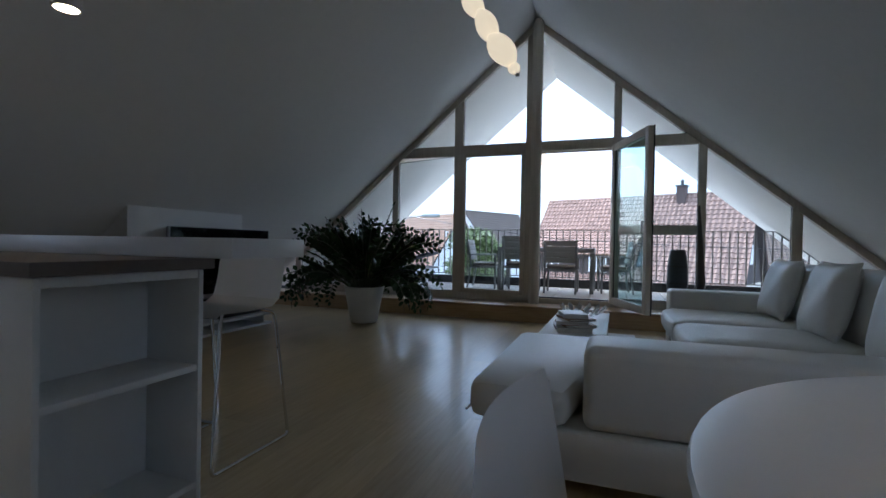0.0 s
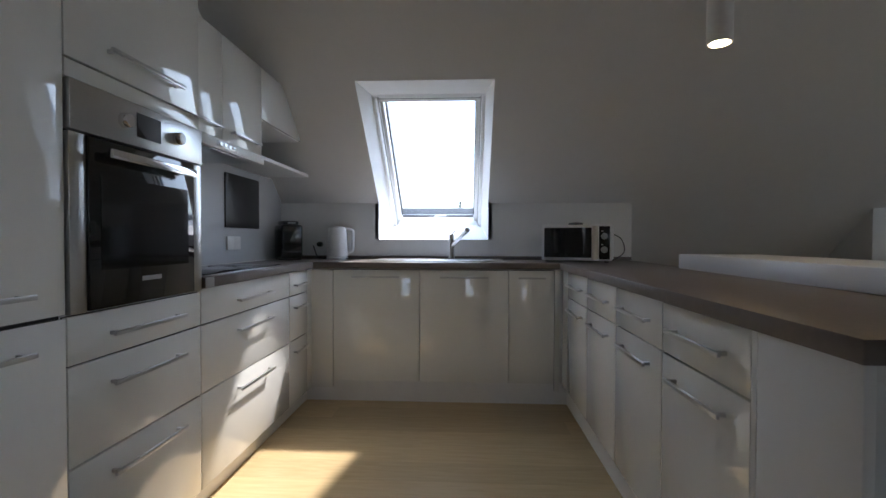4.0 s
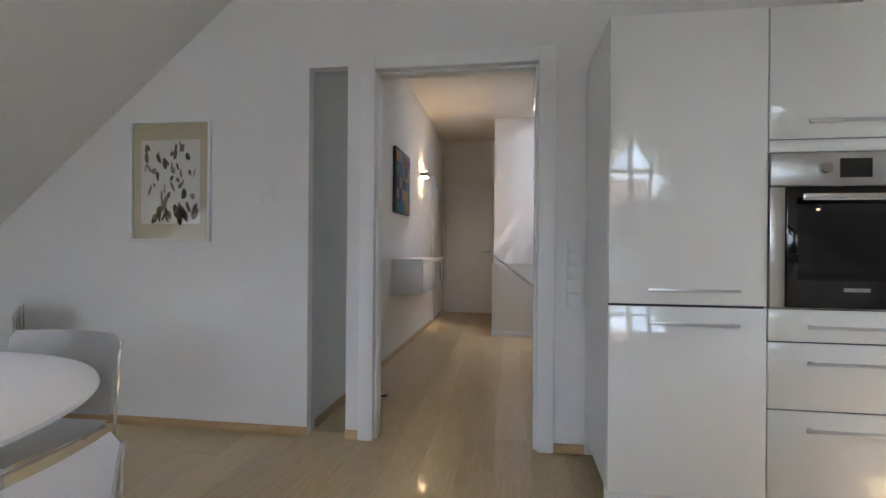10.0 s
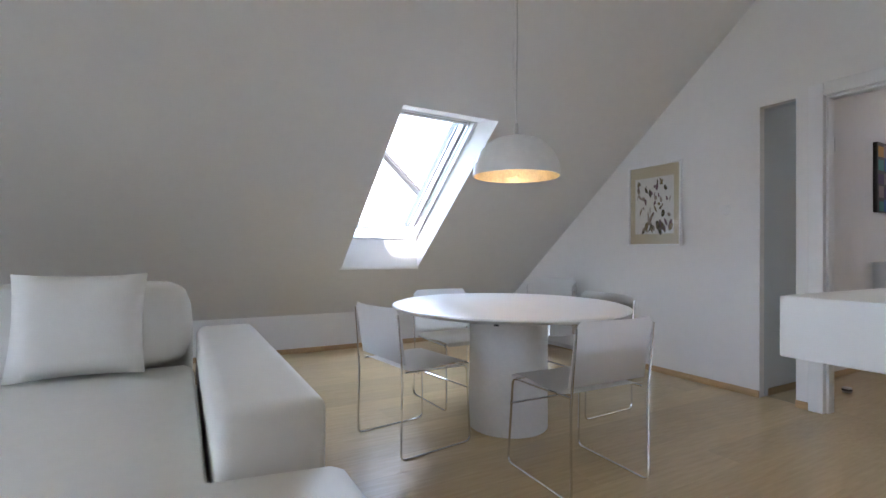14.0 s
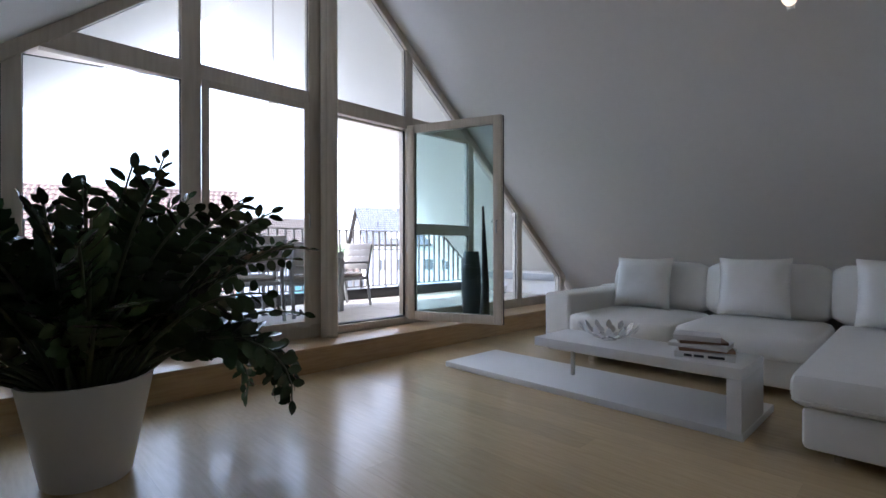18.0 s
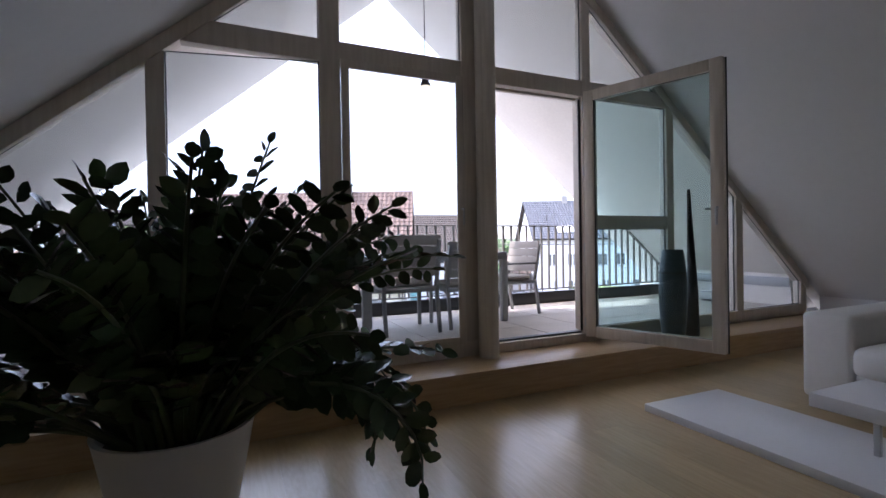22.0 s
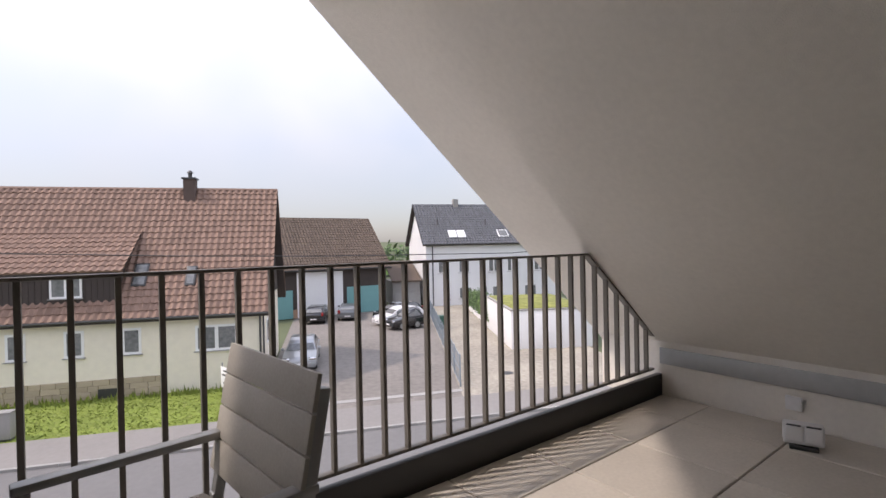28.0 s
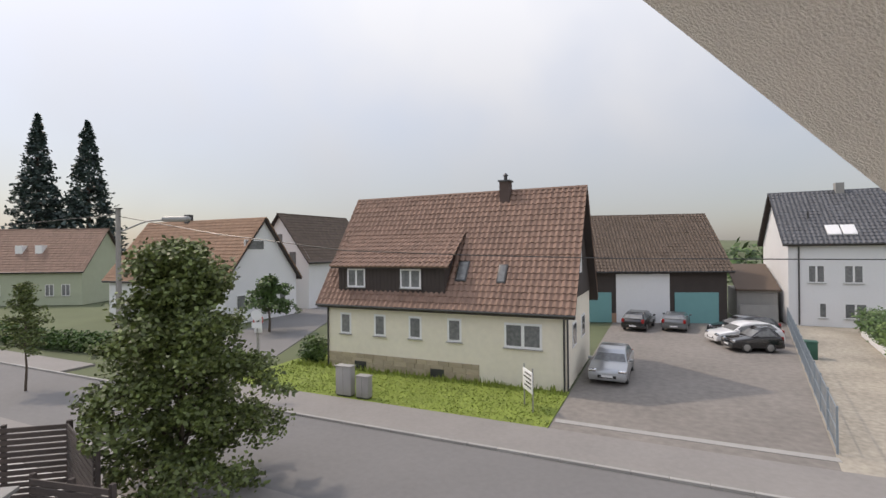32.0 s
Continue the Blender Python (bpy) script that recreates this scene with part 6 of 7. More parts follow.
M_WHITEWALL = material("white_render", (0.78, 0.78, 0.78), 0.9, vary=0.03, scale=2)
M_DARKBOARD = material("dark_boards", (0.055, 0.043, 0.038), 0.8, vary=0.2, scale=4, each=0.15)
M_TILE = islands(material("red_brown_tile", (0.25, 0.16, 0.12), 0.8, vary=0.22, scale=0.9, bump=0.1), 0.88, 1.13)
M_TILEOLD = islands(material("orange_tile", (0.36, 0.23, 0.155), 0.85, vary=0.25, scale=0.9), 0.9, 1.1)
M_TILEBARN = islands(material("brown_tile", (0.125, 0.092, 0.07), 0.85, vary=0.25, scale=0.8), 0.88, 1.12)
M_TILEGREY = islands(material("grey_tile", (0.10, 0.105, 0.115), 0.6, vary=0.12, scale=3), 0.85, 1.15)
M_TEAL = material("teal_door", (0.16, 0.36, 0.36), 0.6, vary=0.05)
M_PANE = material("house_pane", (0.17, 0.175, 0.175), 0.08, vary=0.5, scale=1.5)
M_SANDSTONE = material("sandstone", (0.42, 0.35, 0.25), 0.9, vary=0.15, scale=6, bump=0.4, bump_scale=20, each=0.14)

solid("ground", box(-1500, -400, -6.0, 1500, 2500, Z0 - 0.06), M_FIELD, "wide green and grey land around the houses", "ground", kind="structure")
patch("road", "grey asphalt street", M_ASPHALT, -70, 75, -11.7, -6.85, Z0 - 0.02)
patch("road", "grey asphalt side street", M_ASPHALT, 0.2, 6.2, -5.0, 70, Z0 - 0.012, at=(16.1, -2.4), turn=-25.6)
patch("pavement", "grey pavement along the street", M_PAVE, -70, 16.1, -6.8, -4.55, Z0 + 0.06)
patch("pavement", "grey pavement beside the side street", M_PAVE, 26.0, 75, -6.8, -5.0, Z0 + 0.06)
patch("pavement", "near pavement along the street", M_PAVE, -70, 75, -13.6, -11.8, Z0 + 0.06)
patch("lawn", "green lawn before the house", M_GRASS, -0.1, 15.6, -4.55, 0.2, Z0 + 0.05)
patch("lawn", "green lawn beside the house", M_GRASS, 13.6, 16.0, -2.6, 8, Z0 + 0.03)
# pale ground added below the terrace, bounces light up onto the soffit
patch("forecourt", "pale ground added before the building to bounce light", M_BOUNCE, -70, 75, -34, -13.6, Z0 + 0.03)
patch("yard", "worn asphalt yard beside the house", M_YARD, -14.5, -0.1, -4.55, 27, Z0)
patch("pavers", "pale concrete paved drive", M_COBBLE, -9.0, 0.0, -1.6, 36, Z0 + 0.012, at=(-8.7, -3.1), turn=9.1)
patch("gutter", "pale gutter strip across the yard entrance", M_KERB, -8.7, -0.2, -3.75, -3.4, Z0 + 0.02, 0.03)
kerb = thing("kerb", "stone kerb along the street", "kerb", kind="structure")
kerb.matrix_basis = STREET
km = mesh("kerb_stone", box(0.005, 0, -0.14, 0.995, 0.13, 0.075, 0.012), M_KERB)
for i in range(64):
    k = new("kerb_stone", km)
    k.parent = kerb
    k.matrix_basis = pose(-30 + i, -6.95, Z0 - HC.z)
drain = solid("manhole", lathe([(0, 0.012), (0.3, 0.012), (0.32, 0.0)], 28), M_GREYMETAL, "round iron manhole cover in the drive", "manhole")
drain.matrix_basis = STREET @ pose(-11.62, -1.6, 0.014)


def tiled(s0, s1, rise, runlen, mat, pitch=0.30, course=0.36, height=0.075, waves=True):
    """A tiled slope: x from s0 to s1, climbing from the origin towards +y; rows of curved tiles that overlap."""
    n_c, n_r = max(1, round((s1 - s0) / pitch)), max(1, round(math.hypot(rise, runlen) / course))
    L = math.hypot(rise, runlen)
    ey, ez = runlen / L, rise / L
    sub = 6 if waves else 1
    wide = (s1 - s0) / n_c
    verts, faces = [], []
    for r in range(n_r):
        a, b = L * r / n_r, min(L * (r + 1.12) / n_r, L)
        for c in range(n_c):
            base = len(verts)
            for k in range(sub + 1):
                x = s0 + wide * (c + (k + (0.06 if k == 0 else 0)) / sub)
                w = height * (0.5 + 0.5 * math.cos(2 * math.pi * k / sub)) if waves else 0.0
                for t, lift in ((a, height * 0.7 + w), (b, w), (a, w * 0.3 - 0.02)):
                    verts.append((x, t * ey - lift * ez, t * ez + lift * ey))
            for k in range(sub):
                i = base + k * 3
                faces.append((i, i + 3, i + 4, i + 1))
                faces.append((i + 2, i + 5, i + 3, i))
    data = bpy.data.meshes.new("tiles")
    data.from_pydata(verts, [], faces)
    data.materials.append(mat)
    return data


def tiles(parent, data, at=(0, 0, 0), turn=0):
    o = new("roof_tiles", data)
    o.parent = parent
    o.matrix_basis = pose(*at, 0, 0, turn)
    o["kind"] = "stuff"
    return o


def window(parent, s0, s1, z0, z1, d=0.0, bars=1, trim=0.07, mat=None, shutter=False):
    """A window in a wall that looks along -y: frame, panes, sill."""
    w = part("window", box(s0 - 0.03, d - 0.02, z0 - 0.03, s1 + 0.03, d + 0.05, z1 + 0.03), mat or M_TRIM, parent)
    n = bars + 1
    for i in range(n):
        a = s0 + (s1 - s0) * i / n + trim * 0.6
        b = s0 + (s1 - s0) * (i + 1) / n - trim * 0.6
        part("pane", box(a, d - 0.026, z0 + trim * 0.6, b, d - 0.0205, z1 - trim * 0.6), M_PANE, w)
    part("sill", box(s0 - 0.08, d - 0.10, z0 - 0.07, s1 + 0.08, d, z0 - 0.03), M_KERB, w)
    return w


def gable_house(name, label, s, d, length, depth, eave, ridge, wallmat, tilemat, over=0.4, verge=0.45, turn=0.0, pitch=0.30, course=0.36, waves=True, gablemat=None, gable_from=None):
    """A house with its long side to us (local x along the front to the left, y away)."""
    h = street(name, label, "house", s, d, 0, turn)
    slope = (ridge - eave) / (depth / 2 + over)
    wtop = eave + over * slope
    part("wall", box(0, 0, 0, length, 0.3, wtop), wallmat, h)
    part("wall", box(0, depth - 0.3, 0, length, depth, wtop), wallmat, h)
    for x0, x1 in ((0, 0.3), (length - 0.3, length)):
        gf = gable_from if gable_from is not None else wtop
        part("wall", prism([(0.3, 0), (depth - 0.3, 0), (depth - 0.3, wtop), (0.3, wtop)], "x", x0, x1), wallmat, h)
        gm = gablemat or wallmat
        part("gable", prism([(0.0, wtop - 0.002), (depth, wtop - 0.002), (depth / 2, ridge - 0.12)], "x", x0 - (0.06 if gablemat else 0), x1 + (0.06 if gablemat else 0)), gm, h)
    data = tiled(-verge, length + verge, ridge - eave, depth / 2 + over, tilemat, pitch, course, waves=waves)
    tiles(h, data, (0, -over, eave))
    tiles(h, data, (length, depth + over, eave), 180)
    for y0, y1, z0, z1 in ((-over, depth / 2, eave, ridge), (depth + over, depth / 2, eave, ridge)):
        part("roof_deck", prism([(y0, z0 - 0.16), (y1, z1 - 0.16), (y1, z1 - 0.03), (y0, z0 - 0.03)], "x", -verge + 0.02, length + verge - 0.02), M_DARKBOARD, h)
    nr = int((length + 2 * verge) / 0.4)
    rt = mesh("ridge_tile", prism([(-0.13, -0.06), (-0.07, 0.05), (0.07, 0.05), (0.13, -0.06)], "x", 0, 0.42), tilemat)
    for i in range(nr):
        o = new("ridge_tile", rt)
        o.parent = h
        o.matrix_basis = pose(-verge + i * (length + 2 * verge) / nr, depth / 2, ridge + 0.02)
    part("gutter", tube([(-verge, -over - 0.06, eave - 0.02), (length + verge, -over - 0.06, eave - 0.02)], 0.06, 8), M_GREYMETAL, h)
    return h


# the house across the street
house = gable_house("brown_roofed_house", "cream rendered house with a steep red-brown tiled roof", 0, 0, 13.2, 7.75, 3.5, 9.67, M_RENDER, M_TILE, over=0.35, verge=0.48, gablemat=M_DARKBOARD)
for a, b in ((11.62, 12.28), (9.42, 10.08), (7.28, 7.97), (5.08, 5.78)):
    window(house, a, b, 1.93, 3.03, bars=0, trim=0.13)
window(house, 1.11, 2.84, 1.86, 2.98, bars=1, trim=0.13)
for a, b, dy in ((4.4, 5.6, 0), (1.6, 2.7, 0)):
    side = part("window", box(-0.04, a, 1.7, 0.05, b, 2.9), M_TRIM, house)
    part("pane", box(-0.05, a + 0.1, 1.8, -0.04, b - 0.1, 2.8), M_PANE, side)
part("window", box(-0.10, 3.4, 5.2, 0.0, 4.3, 6.4), M_TRIM, house)
part("downpipe", tube([(0.08, -0.07, 0.05), (0.08, -0.07, 3.5)], 0.045, 10), M_GREYMETAL, house)
part("downpipe", tube([(13.12, -0.07, 0.05), (13.12, -0.07, 3.5)], 0.045, 10), M_GREYMETAL, house)
part("downpipe", tube([(-0.05, 0.12, 0.05), (-0.05, 0.12, 3.3)], 0.04, 10), M_GREYMETAL, house)
for a in (10.6, 6.0):
    part("cellar_window", box(a, -0.075, 0.08, a + 0.75, -0.04, 0.48), M_GREYMETAL, house)
stone = mesh("stone", box(0.01, 0, 0.008, 0.99, 0.09, 0.992, 0.03), M_SANDSTONE)
rs = random.Random(3)
for row in range(4):
    x, hgt = 4.14, 0.98 / 4
    while x < 13.15:
        w = min(rs.uniform(0.35, 0.8), 13.2 - x)
        o = new("stone", stone)
        o.parent = house
        o.matrix_basis = Matrix.Translation((x, -0.05 - rs.uniform(0, 0.012), row * hgt - 0.1)) @ Matrix.Diagonal((w, 1, hgt, 1))
        x += w
# dormer
SLOPE = (9.67 - 3.5) / (7.75 / 2 + 0.35)
dm = part("dormer_front", box(6.0, 0.12, 4.0, 12.5, 0.22, 5.72), M_DARKBOARD, house, "dark boarded dormer")
for c in (6.0, 12.4):
    part("dormer_cheek", prism([(0.22, 4.1), (0.22, 5.72), (2.35, 7.25)], "x", c, c + 0.1), M_DARKBOARD, house)
bd = mesh("board", box(0, 0, 0, 0.025, 0.02, 1.6), M_DARKBOARD)
for i in range(28):
    o = new("board", bd)
    o.parent = dm
    o.matrix_basis = pose(6.05 + i * 0.232, 0.10, 4.1)
for a, b in ((10.75, 11.85), (7.35, 8.5)):
    window(house, a, b, 4.5, 5.45, d=0.10, bars=1, trim=0.10)
tiles(house, tiled(5.65, 12.9, 1.93, 2.65, M_TILE, 0.30, 0.36), (0, -0.15, 5.58))
part("dormer_soffit", prism([(-0.12, 5.5), (2.4, 7.34), (2.4, 7.44), (-0.12, 5.58)], "x", 5.7, 12.85), M_DARKBOARD, house)
for a, b, h0, h1 in ((5.0, 5.6, 1.6, 2.8), (2.95, 3.4, 1.55, 2.6)):
    L = math.hypot(SLOPE, 1)
    rw = part("roof_window", box(a, 0, 0.03, b, h1 - h0, 0.12, 0.01), M_GREYMETAL, house)
    rw.matrix_basis = Matrix.Translation((0, -0.35 + h0 / L, 3.5 + h0 * SLOPE / L)) @ pose(0, 0, 0, math.degrees(math.atan(SLOPE)))
    part("pane", box(a + 0.08, 0.08, 0.12, b - 0.08, h1 - h0 - 0.08, 0.128), M_PANE, rw)
ch = part("chimney", box(3.55, 3.35, 8.4, 4.1, 3.9, 10.15), material("chimney_brick", (0.10, 0.07, 0.06), 0.9, vary=0.2, scale=8), house)
part("chimney_cap", box(3.48, 3.28, 10.15, 4.17, 3.97, 10.23), M_GREYMETAL, ch)
part("flue", lathe([(0.1, 0), (0.1, 0.25), (0.16, 0.27), (0.05, 0.4), (0, 0.4)], 14, at=(3.82, 3.62, 10.23)), M_GREYMETAL, ch)

# barn
barn = gable_house("barn", "long barn with a brown tiled roof and teal gates", -9.0, 24.6, 14.5, 11.0, 4.4, 9.6, M_DARKBOARD, M_TILEBARN, turn=-17, pitch=0.3, course=0.4)
part("white_gate", box(4.6, -0.06, 0, 9.0, 0.0, 4.2), M_WHITEWALL, barn)
part("teal_gate", box(0.7, -0.08, 0, 4.2, 0.0, 2.6), M_TEAL, barn, "teal sliding gate")
part("teal_gate", box(9.4, -0.08, 0, 12.4, 0.0, 2.6), M_TEAL, barn, "teal sliding gate")
part("brick_base", box(9.0, -0.05, 0, 9.4, 0.0, 0.8), M_TILEOLD, barn)
shed = street("lean_to_shed", "low pale shed with a dark roof", "shed", -13.0, 27.0)
part("wall", box(0, 0, 0, 3.0, 6, 2.6), M_KERB, shed)
part("roof", prism([(-0.3, 2.6), (6.3, 4.6), (6.3, 4.75), (-0.3, 2.75)], "x", -0.2, 3.1), M_TILEBARN, shed)
part("fence_panel", box(0.2, -1.2, 0, 2.9, -1.12, 1.5), M_KERB, shed)

# white house behind the drive
wh = gable_house("white_house", "white three-storey house with a grey tiled roof", -29.0, 25.3, 15.6, 10.0, 6.6, 11.25, M_WHITEWALL, M_TILEGREY, pitch=0.33, course=0.42)
for z0, z1, row in ((3.5, 4.9, ((13.2, 14.3), (10.8, 12.0), (7.4, 8.6), (5.4, 6.4), (2.0, 3.2))), (0.7, 1.9, ((13.1, 13.6), (10.6, 12.0), (8.8, 9.2), (7.0, 8.2), (3, 4.4)))):
    for a, b in row:
        window(wh, a, b, z0, z1, bars=1 if b - a > 0.8 else 0, trim=0.12)
LW = math.hypot(4.65, 5.4)
for a, b in ((12.0, 12.9), (11.0, 11.9), (6.0, 7.2)):
    rw = part("roof_window", box(a, 0, 0.04, b, 1.2, 0.14, 0.01), M_TRIM, wh)
    rw.matrix_basis = Matrix.Translation((0, -0.4 + 1.0 * 5.4 / LW, 6.6 + 1.0 * 4.65 / LW)) @ pose(0, 0, 0, math.degrees(math.atan2(4.65, 5.4)))
    part("pane", box(a + 0.1, 0.1, 0.14, b - 0.1, 1.1, 0.15), M_WHITEWALL if a > 10 else M_PANE, rw)
cw = part("chimney", box(10.6, 4.6, 10.2, 11.2, 5.2, 11.9), M_KERB, wh)
part("vent", tube([(13.8, 2.0, 8.6), (13.8, 2.0, 9.4)], 0.07, 8), M_GREYMETAL, wh)
part("vent", tube([(8.2, 2.0, 8.6), (8.2, 2.0, 9.4)], 0.07, 8), M_GREYMETAL, wh)
part("downpipe", tube([(14.9, -0.06, 0.1), (14.9, -0.06, 6.4)], 0.06, 8), M_GREYMETAL, wh)

# garage with a planted roof
gar = street("garage", "white flat-roofed garage with plants on the roof", "garage", -18.9, 2.4, turn=9)
part("wall", box(0, 0, 0, 5.1, 8, 2.35, 0.01), M_WHITEWALL, gar)
part("parapet", box(-0.05, -0.05, 2.35, 5.15, 8.05, 2.45, 0.01), M_KERB, gar)
part("roof_planting", box(0.15, 0.15, 2.4, 4.95, 7.85, 2.5, 0.02), material("sedum", (0.22, 0.23, 0.06), 0.95, vary=0.5, scale=6, bump=0.8, bump_scale=20), gar)
part("gate", box(1.0, -0.06, 0, 4.0, 0.0, 2.1, 0.01), M_WHITEWALL, gar)


def foliage(bm, centre, radii, count, size, rnd, hollow=0.45):
    """Many small leaf sprays scattered through an uneven ellipsoid."""
    cx, cy, cz = centre
    for _ in range(count):
        a, b = rnd.uniform(0, 2 * math.pi), math.acos(rnd.uniform(-1, 1))
        r = rnd.uniform(hollow, 1) ** 0.6 * (0.82 + 0.26 * math.sin(3 * a + cx) * math.sin(2 * b + cy))
        p = Vector((cx + radii[0] * r * math.sin(b) * math.cos(a), cy + radii[1] * r * math.sin(b) * math.sin(a), cz + radii[2] * r * math.cos(b)))
        t = Vector((rnd.uniform(-1, 1), rnd.uniform(-1, 1), rnd.uniform(-0.7, 0.7))).normalized()
        s = t.orthogonal().normalized()
        w = size * rnd.uniform(0.6, 1.4)
        q = [bm.verts.new(p), bm.verts.new(p + t * w * 0.5 + s * w * 0.32), bm.verts.new(p + t * w), bm.verts.new(p + t * w * 0.5 - s * w * 0.32)]
        bm.faces.new(q)


def tree(name, label, at, height, trunk_h, radii, count, size, leafmat, seed, limbs=7, blobs=9, trunk_r=0.12):
    """A trunk with a leader, limbs that rise and arch over, and leaves in small clumps along them."""
    rnd = random.Random(seed)
    t = thing(name, label, "tree", at)
    wood = tube([(0, 0, 0), (0.05, 0.02, trunk_h * 0.5), (0, 0, trunk_h), (0.08, -0.04, height * 0.7), (0.02, 0, height * 0.96)], trunk_r, 9, taper=0.12)
    crown = bmesh.new()
    n = limbs * 5
    each = max(4, int(count / (n * blobs)))
    for i in range(n):
        f = (i + rnd.uniform(0, 1)) / n
        a = 2.39996 * i + rnd.uniform(-0.4, 0.4)
        z0 = trunk_h * 0.8 + (height * 0.93 - trunk_h * 0.8) * f
        reach = (0.55 + 0.45 * math.sin(math.pi * min(1, 0.18 + f))) * (1 - f) ** 0.55 + 0.10
        R = radii[0] * reach * rnd.uniform(0.6, 1.12)
        rise = R * rnd.uniform(0.15, 0.6)
        droop = R * rnd.uniform(0.05, 0.45) * (1 - f)
        way = (math.cos(a), math.sin(a) * radii[1] / radii[0])
        pts = []
        for k in range(5):
            u = k / 4
            pts.append((way[0] * R * u, way[1] * R * u, z0 + rise * math.sin(u * 2.0) - droop * u * u))
        tube(pts, trunk_r * 0.28 * (1 - 0.6 * f), 5, wood, taper=0.2)
        for k in range(blobs):
            u = 0.25 + 0.78 * (k + rnd.uniform(0, 1)) / blobs
            q = min(3, int(u * 4))
            p = Vector(pts[q]).lerp(Vector(pts[q + 1]), min(1.15, u * 4 - q))
            g = radii[2] * 0.085 * rnd.uniform(0.6, 1.4) + 0.03
            foliage(crown, (p.x + rnd.uniform(-g, g), p.y + rnd.uniform(-g, g), p.z), (g * 1.25, g * 1.25, g), each, size, rnd, 0.1)
    part("trunk", wood, material("bark", (0.10, 0.08, 0.06), 0.95, vary=0.2, scale=10, bump=0.6), t)
    part("crown", crown, leafmat, t)
    return t


def leafy(name, c):
    return islands(material(name, c, 0.55, vary=0.4, scale=1.5), 0.5, 1.6)


L_TREE, L_BUSH, L_DARK, L_YOUNG = leafy("tree_leaf", (0.09, 0.12, 0.03)), leafy("bush_leaf", (0.06, 0.11, 0.025)), leafy("conifer_leaf", (0.03, 0.052, 0.045)), leafy("young_leaf", (0.09, 0.15, 0.03))
tree("street_tree", "broad young street tree with dense green leaves", (-2.0, 21.3, Z0), 6.95, 0.5, (2.75, 2.6, 3.8), 52000, 0.125, L_TREE, 2, 14, 9, 0.14)
tree("small_street_tree", "slender small street tree on a verge", (-15.2, 30.8, Z0), 5.4, 2.2, (1.1, 1.1, 1.8), 4200, 0.12, L_TREE, 4, 8, 6, 0.06)
tree("round_tree", "round clipped tree before the neighbour house", (-9.9, 46.6, Z0), 4.6, 1.6, (2.5, 2.5, 2.4), 7000, 0.2, L_BUSH, 5, 9, 7, 0.12)


def conifer(label, at, h, spread, tiers, seed, spray):
    t = thing("conifer", label, "tree", at, group="conifers")
    rnd = random.Random(seed)
    part("trunk", tube([(0, 0, 0), (0, 0, h)], 0.02 * h, 8, taper=0.05), material("bark", (0.07, 0.05, 0.04), 0.95), t)
    bm = bmesh.new()
    for k in range(tiers):
        f = k / (tiers - 1)
        r = spread * (1 - f) ** 0.85 * rnd.uniform(0.75, 1.15) + 0.02 * spread
        z = 0.08 * h + 0.92 * h * f
        for j in range(8):
            a = rnd.uniform(0, 6.283)
            foliage(bm, (r * 0.62 * math.cos(a), r * 0.62 * math.sin(a), z), (r * 0.42, r * 0.42, spray * (1.1 - 0.7 * f)), 24, spray * (1.0 - 0.55 * f), rnd, 0.1)
    part("crown", bm, L_DARK, t)


conifer("tall dark conifer with drooping branches", (-59.0, 79.5, Z0), 27.7, 6.0, 46, 20, 0.8)
conifer("tall dark conifer with drooping branches", (-51.5, 80, Z0), 26.6, 6.2, 46, 21, 0.8)
conifer("slender dark conifer behind the roof", (-41.6, 0.4, Z0), 9.6, 1.5, 30, 22, 0.25)


def bush(name, label, at, radii, count, size, mat, seed):
    bm = bmesh.new()
    rnd = random.Random(seed)
    foliage(bm, (0, 0, radii[2] * 0.8), radii, count, size, rnd, 0.3)
    foliage(bm, (radii[0] * 0.3, 0, radii[2] * 0.6), (radii[0] * 0.8, radii[1], radii[2] * 0.8), count // 2, size, rnd, 0.2)
    return solid(name, bm, mat, label, "bush", at)


bush("garden_bush", "round green bush at the house corner", (-3.2, 36.5, Z0), (0.95, 0.95, 0.9), 1600, 0.16, L_BUSH, 1)
for i in range(7):
    p = HC + HU * (-15.9 - i * 0.28) + HV * (11.0 + i * 1.75)
    bush("hedge_shrub", "dense green shrub along the drive", (p.x, p.y, Z0), (1.3, 1.3, 1.25), 1300, 0.2, L_YOUNG if i < 3 else L_BUSH, 30 + i)
lw = street("low_wall", "low pale wall along the drive", "wall", -15.1, 9.0, turn=9)
part("wall", box(0, 0, 0, 0.25, 12.5, 0.55, 0.02), M_WHITEWALL, lw)
for i in range(16):
    f = i / 15
    bush("garden_hedge", "dark clipped garden hedge along the street", (-37 + 20 * f, 49 - 10 * f - 1.5 * math.sin(math.pi * f), Z0), (1.0, 0.8, 0.8), 700, 0.2, L_BUSH, 50 + i)
rnd = random.Random(77)
bm = bmesh.new()
for i in range(60):
    a = rnd.uniform(-0.7, 1.3)
    r = rnd.uniform(95, 170)
    foliage(bm, (5 + r * math.sin(a), 9 + r * math.cos(a), rnd.uniform(-2.5, -0.5)), (5, 5, rnd.uniform(3, 5)), 130, 1.6, rnd, 0.2)
solid("far_woods", bm, L_BUSH, "far belt of trees behind the houses", "woods", kind="stuff")
hill = bmesh.new()
bmesh.ops.create_uvsphere(hill, u_segments=40, v_segments=16, radius=1)
for v in hill.verts:
    v.co = Vector((210 + v.co.x * 260, 480 + v.co.y * 160, -14 + v.co.z * 22))
solid("far_hill", hill, M_FIELD, "low green hill on the horizon", "hill", kind="structure", smooth=60)

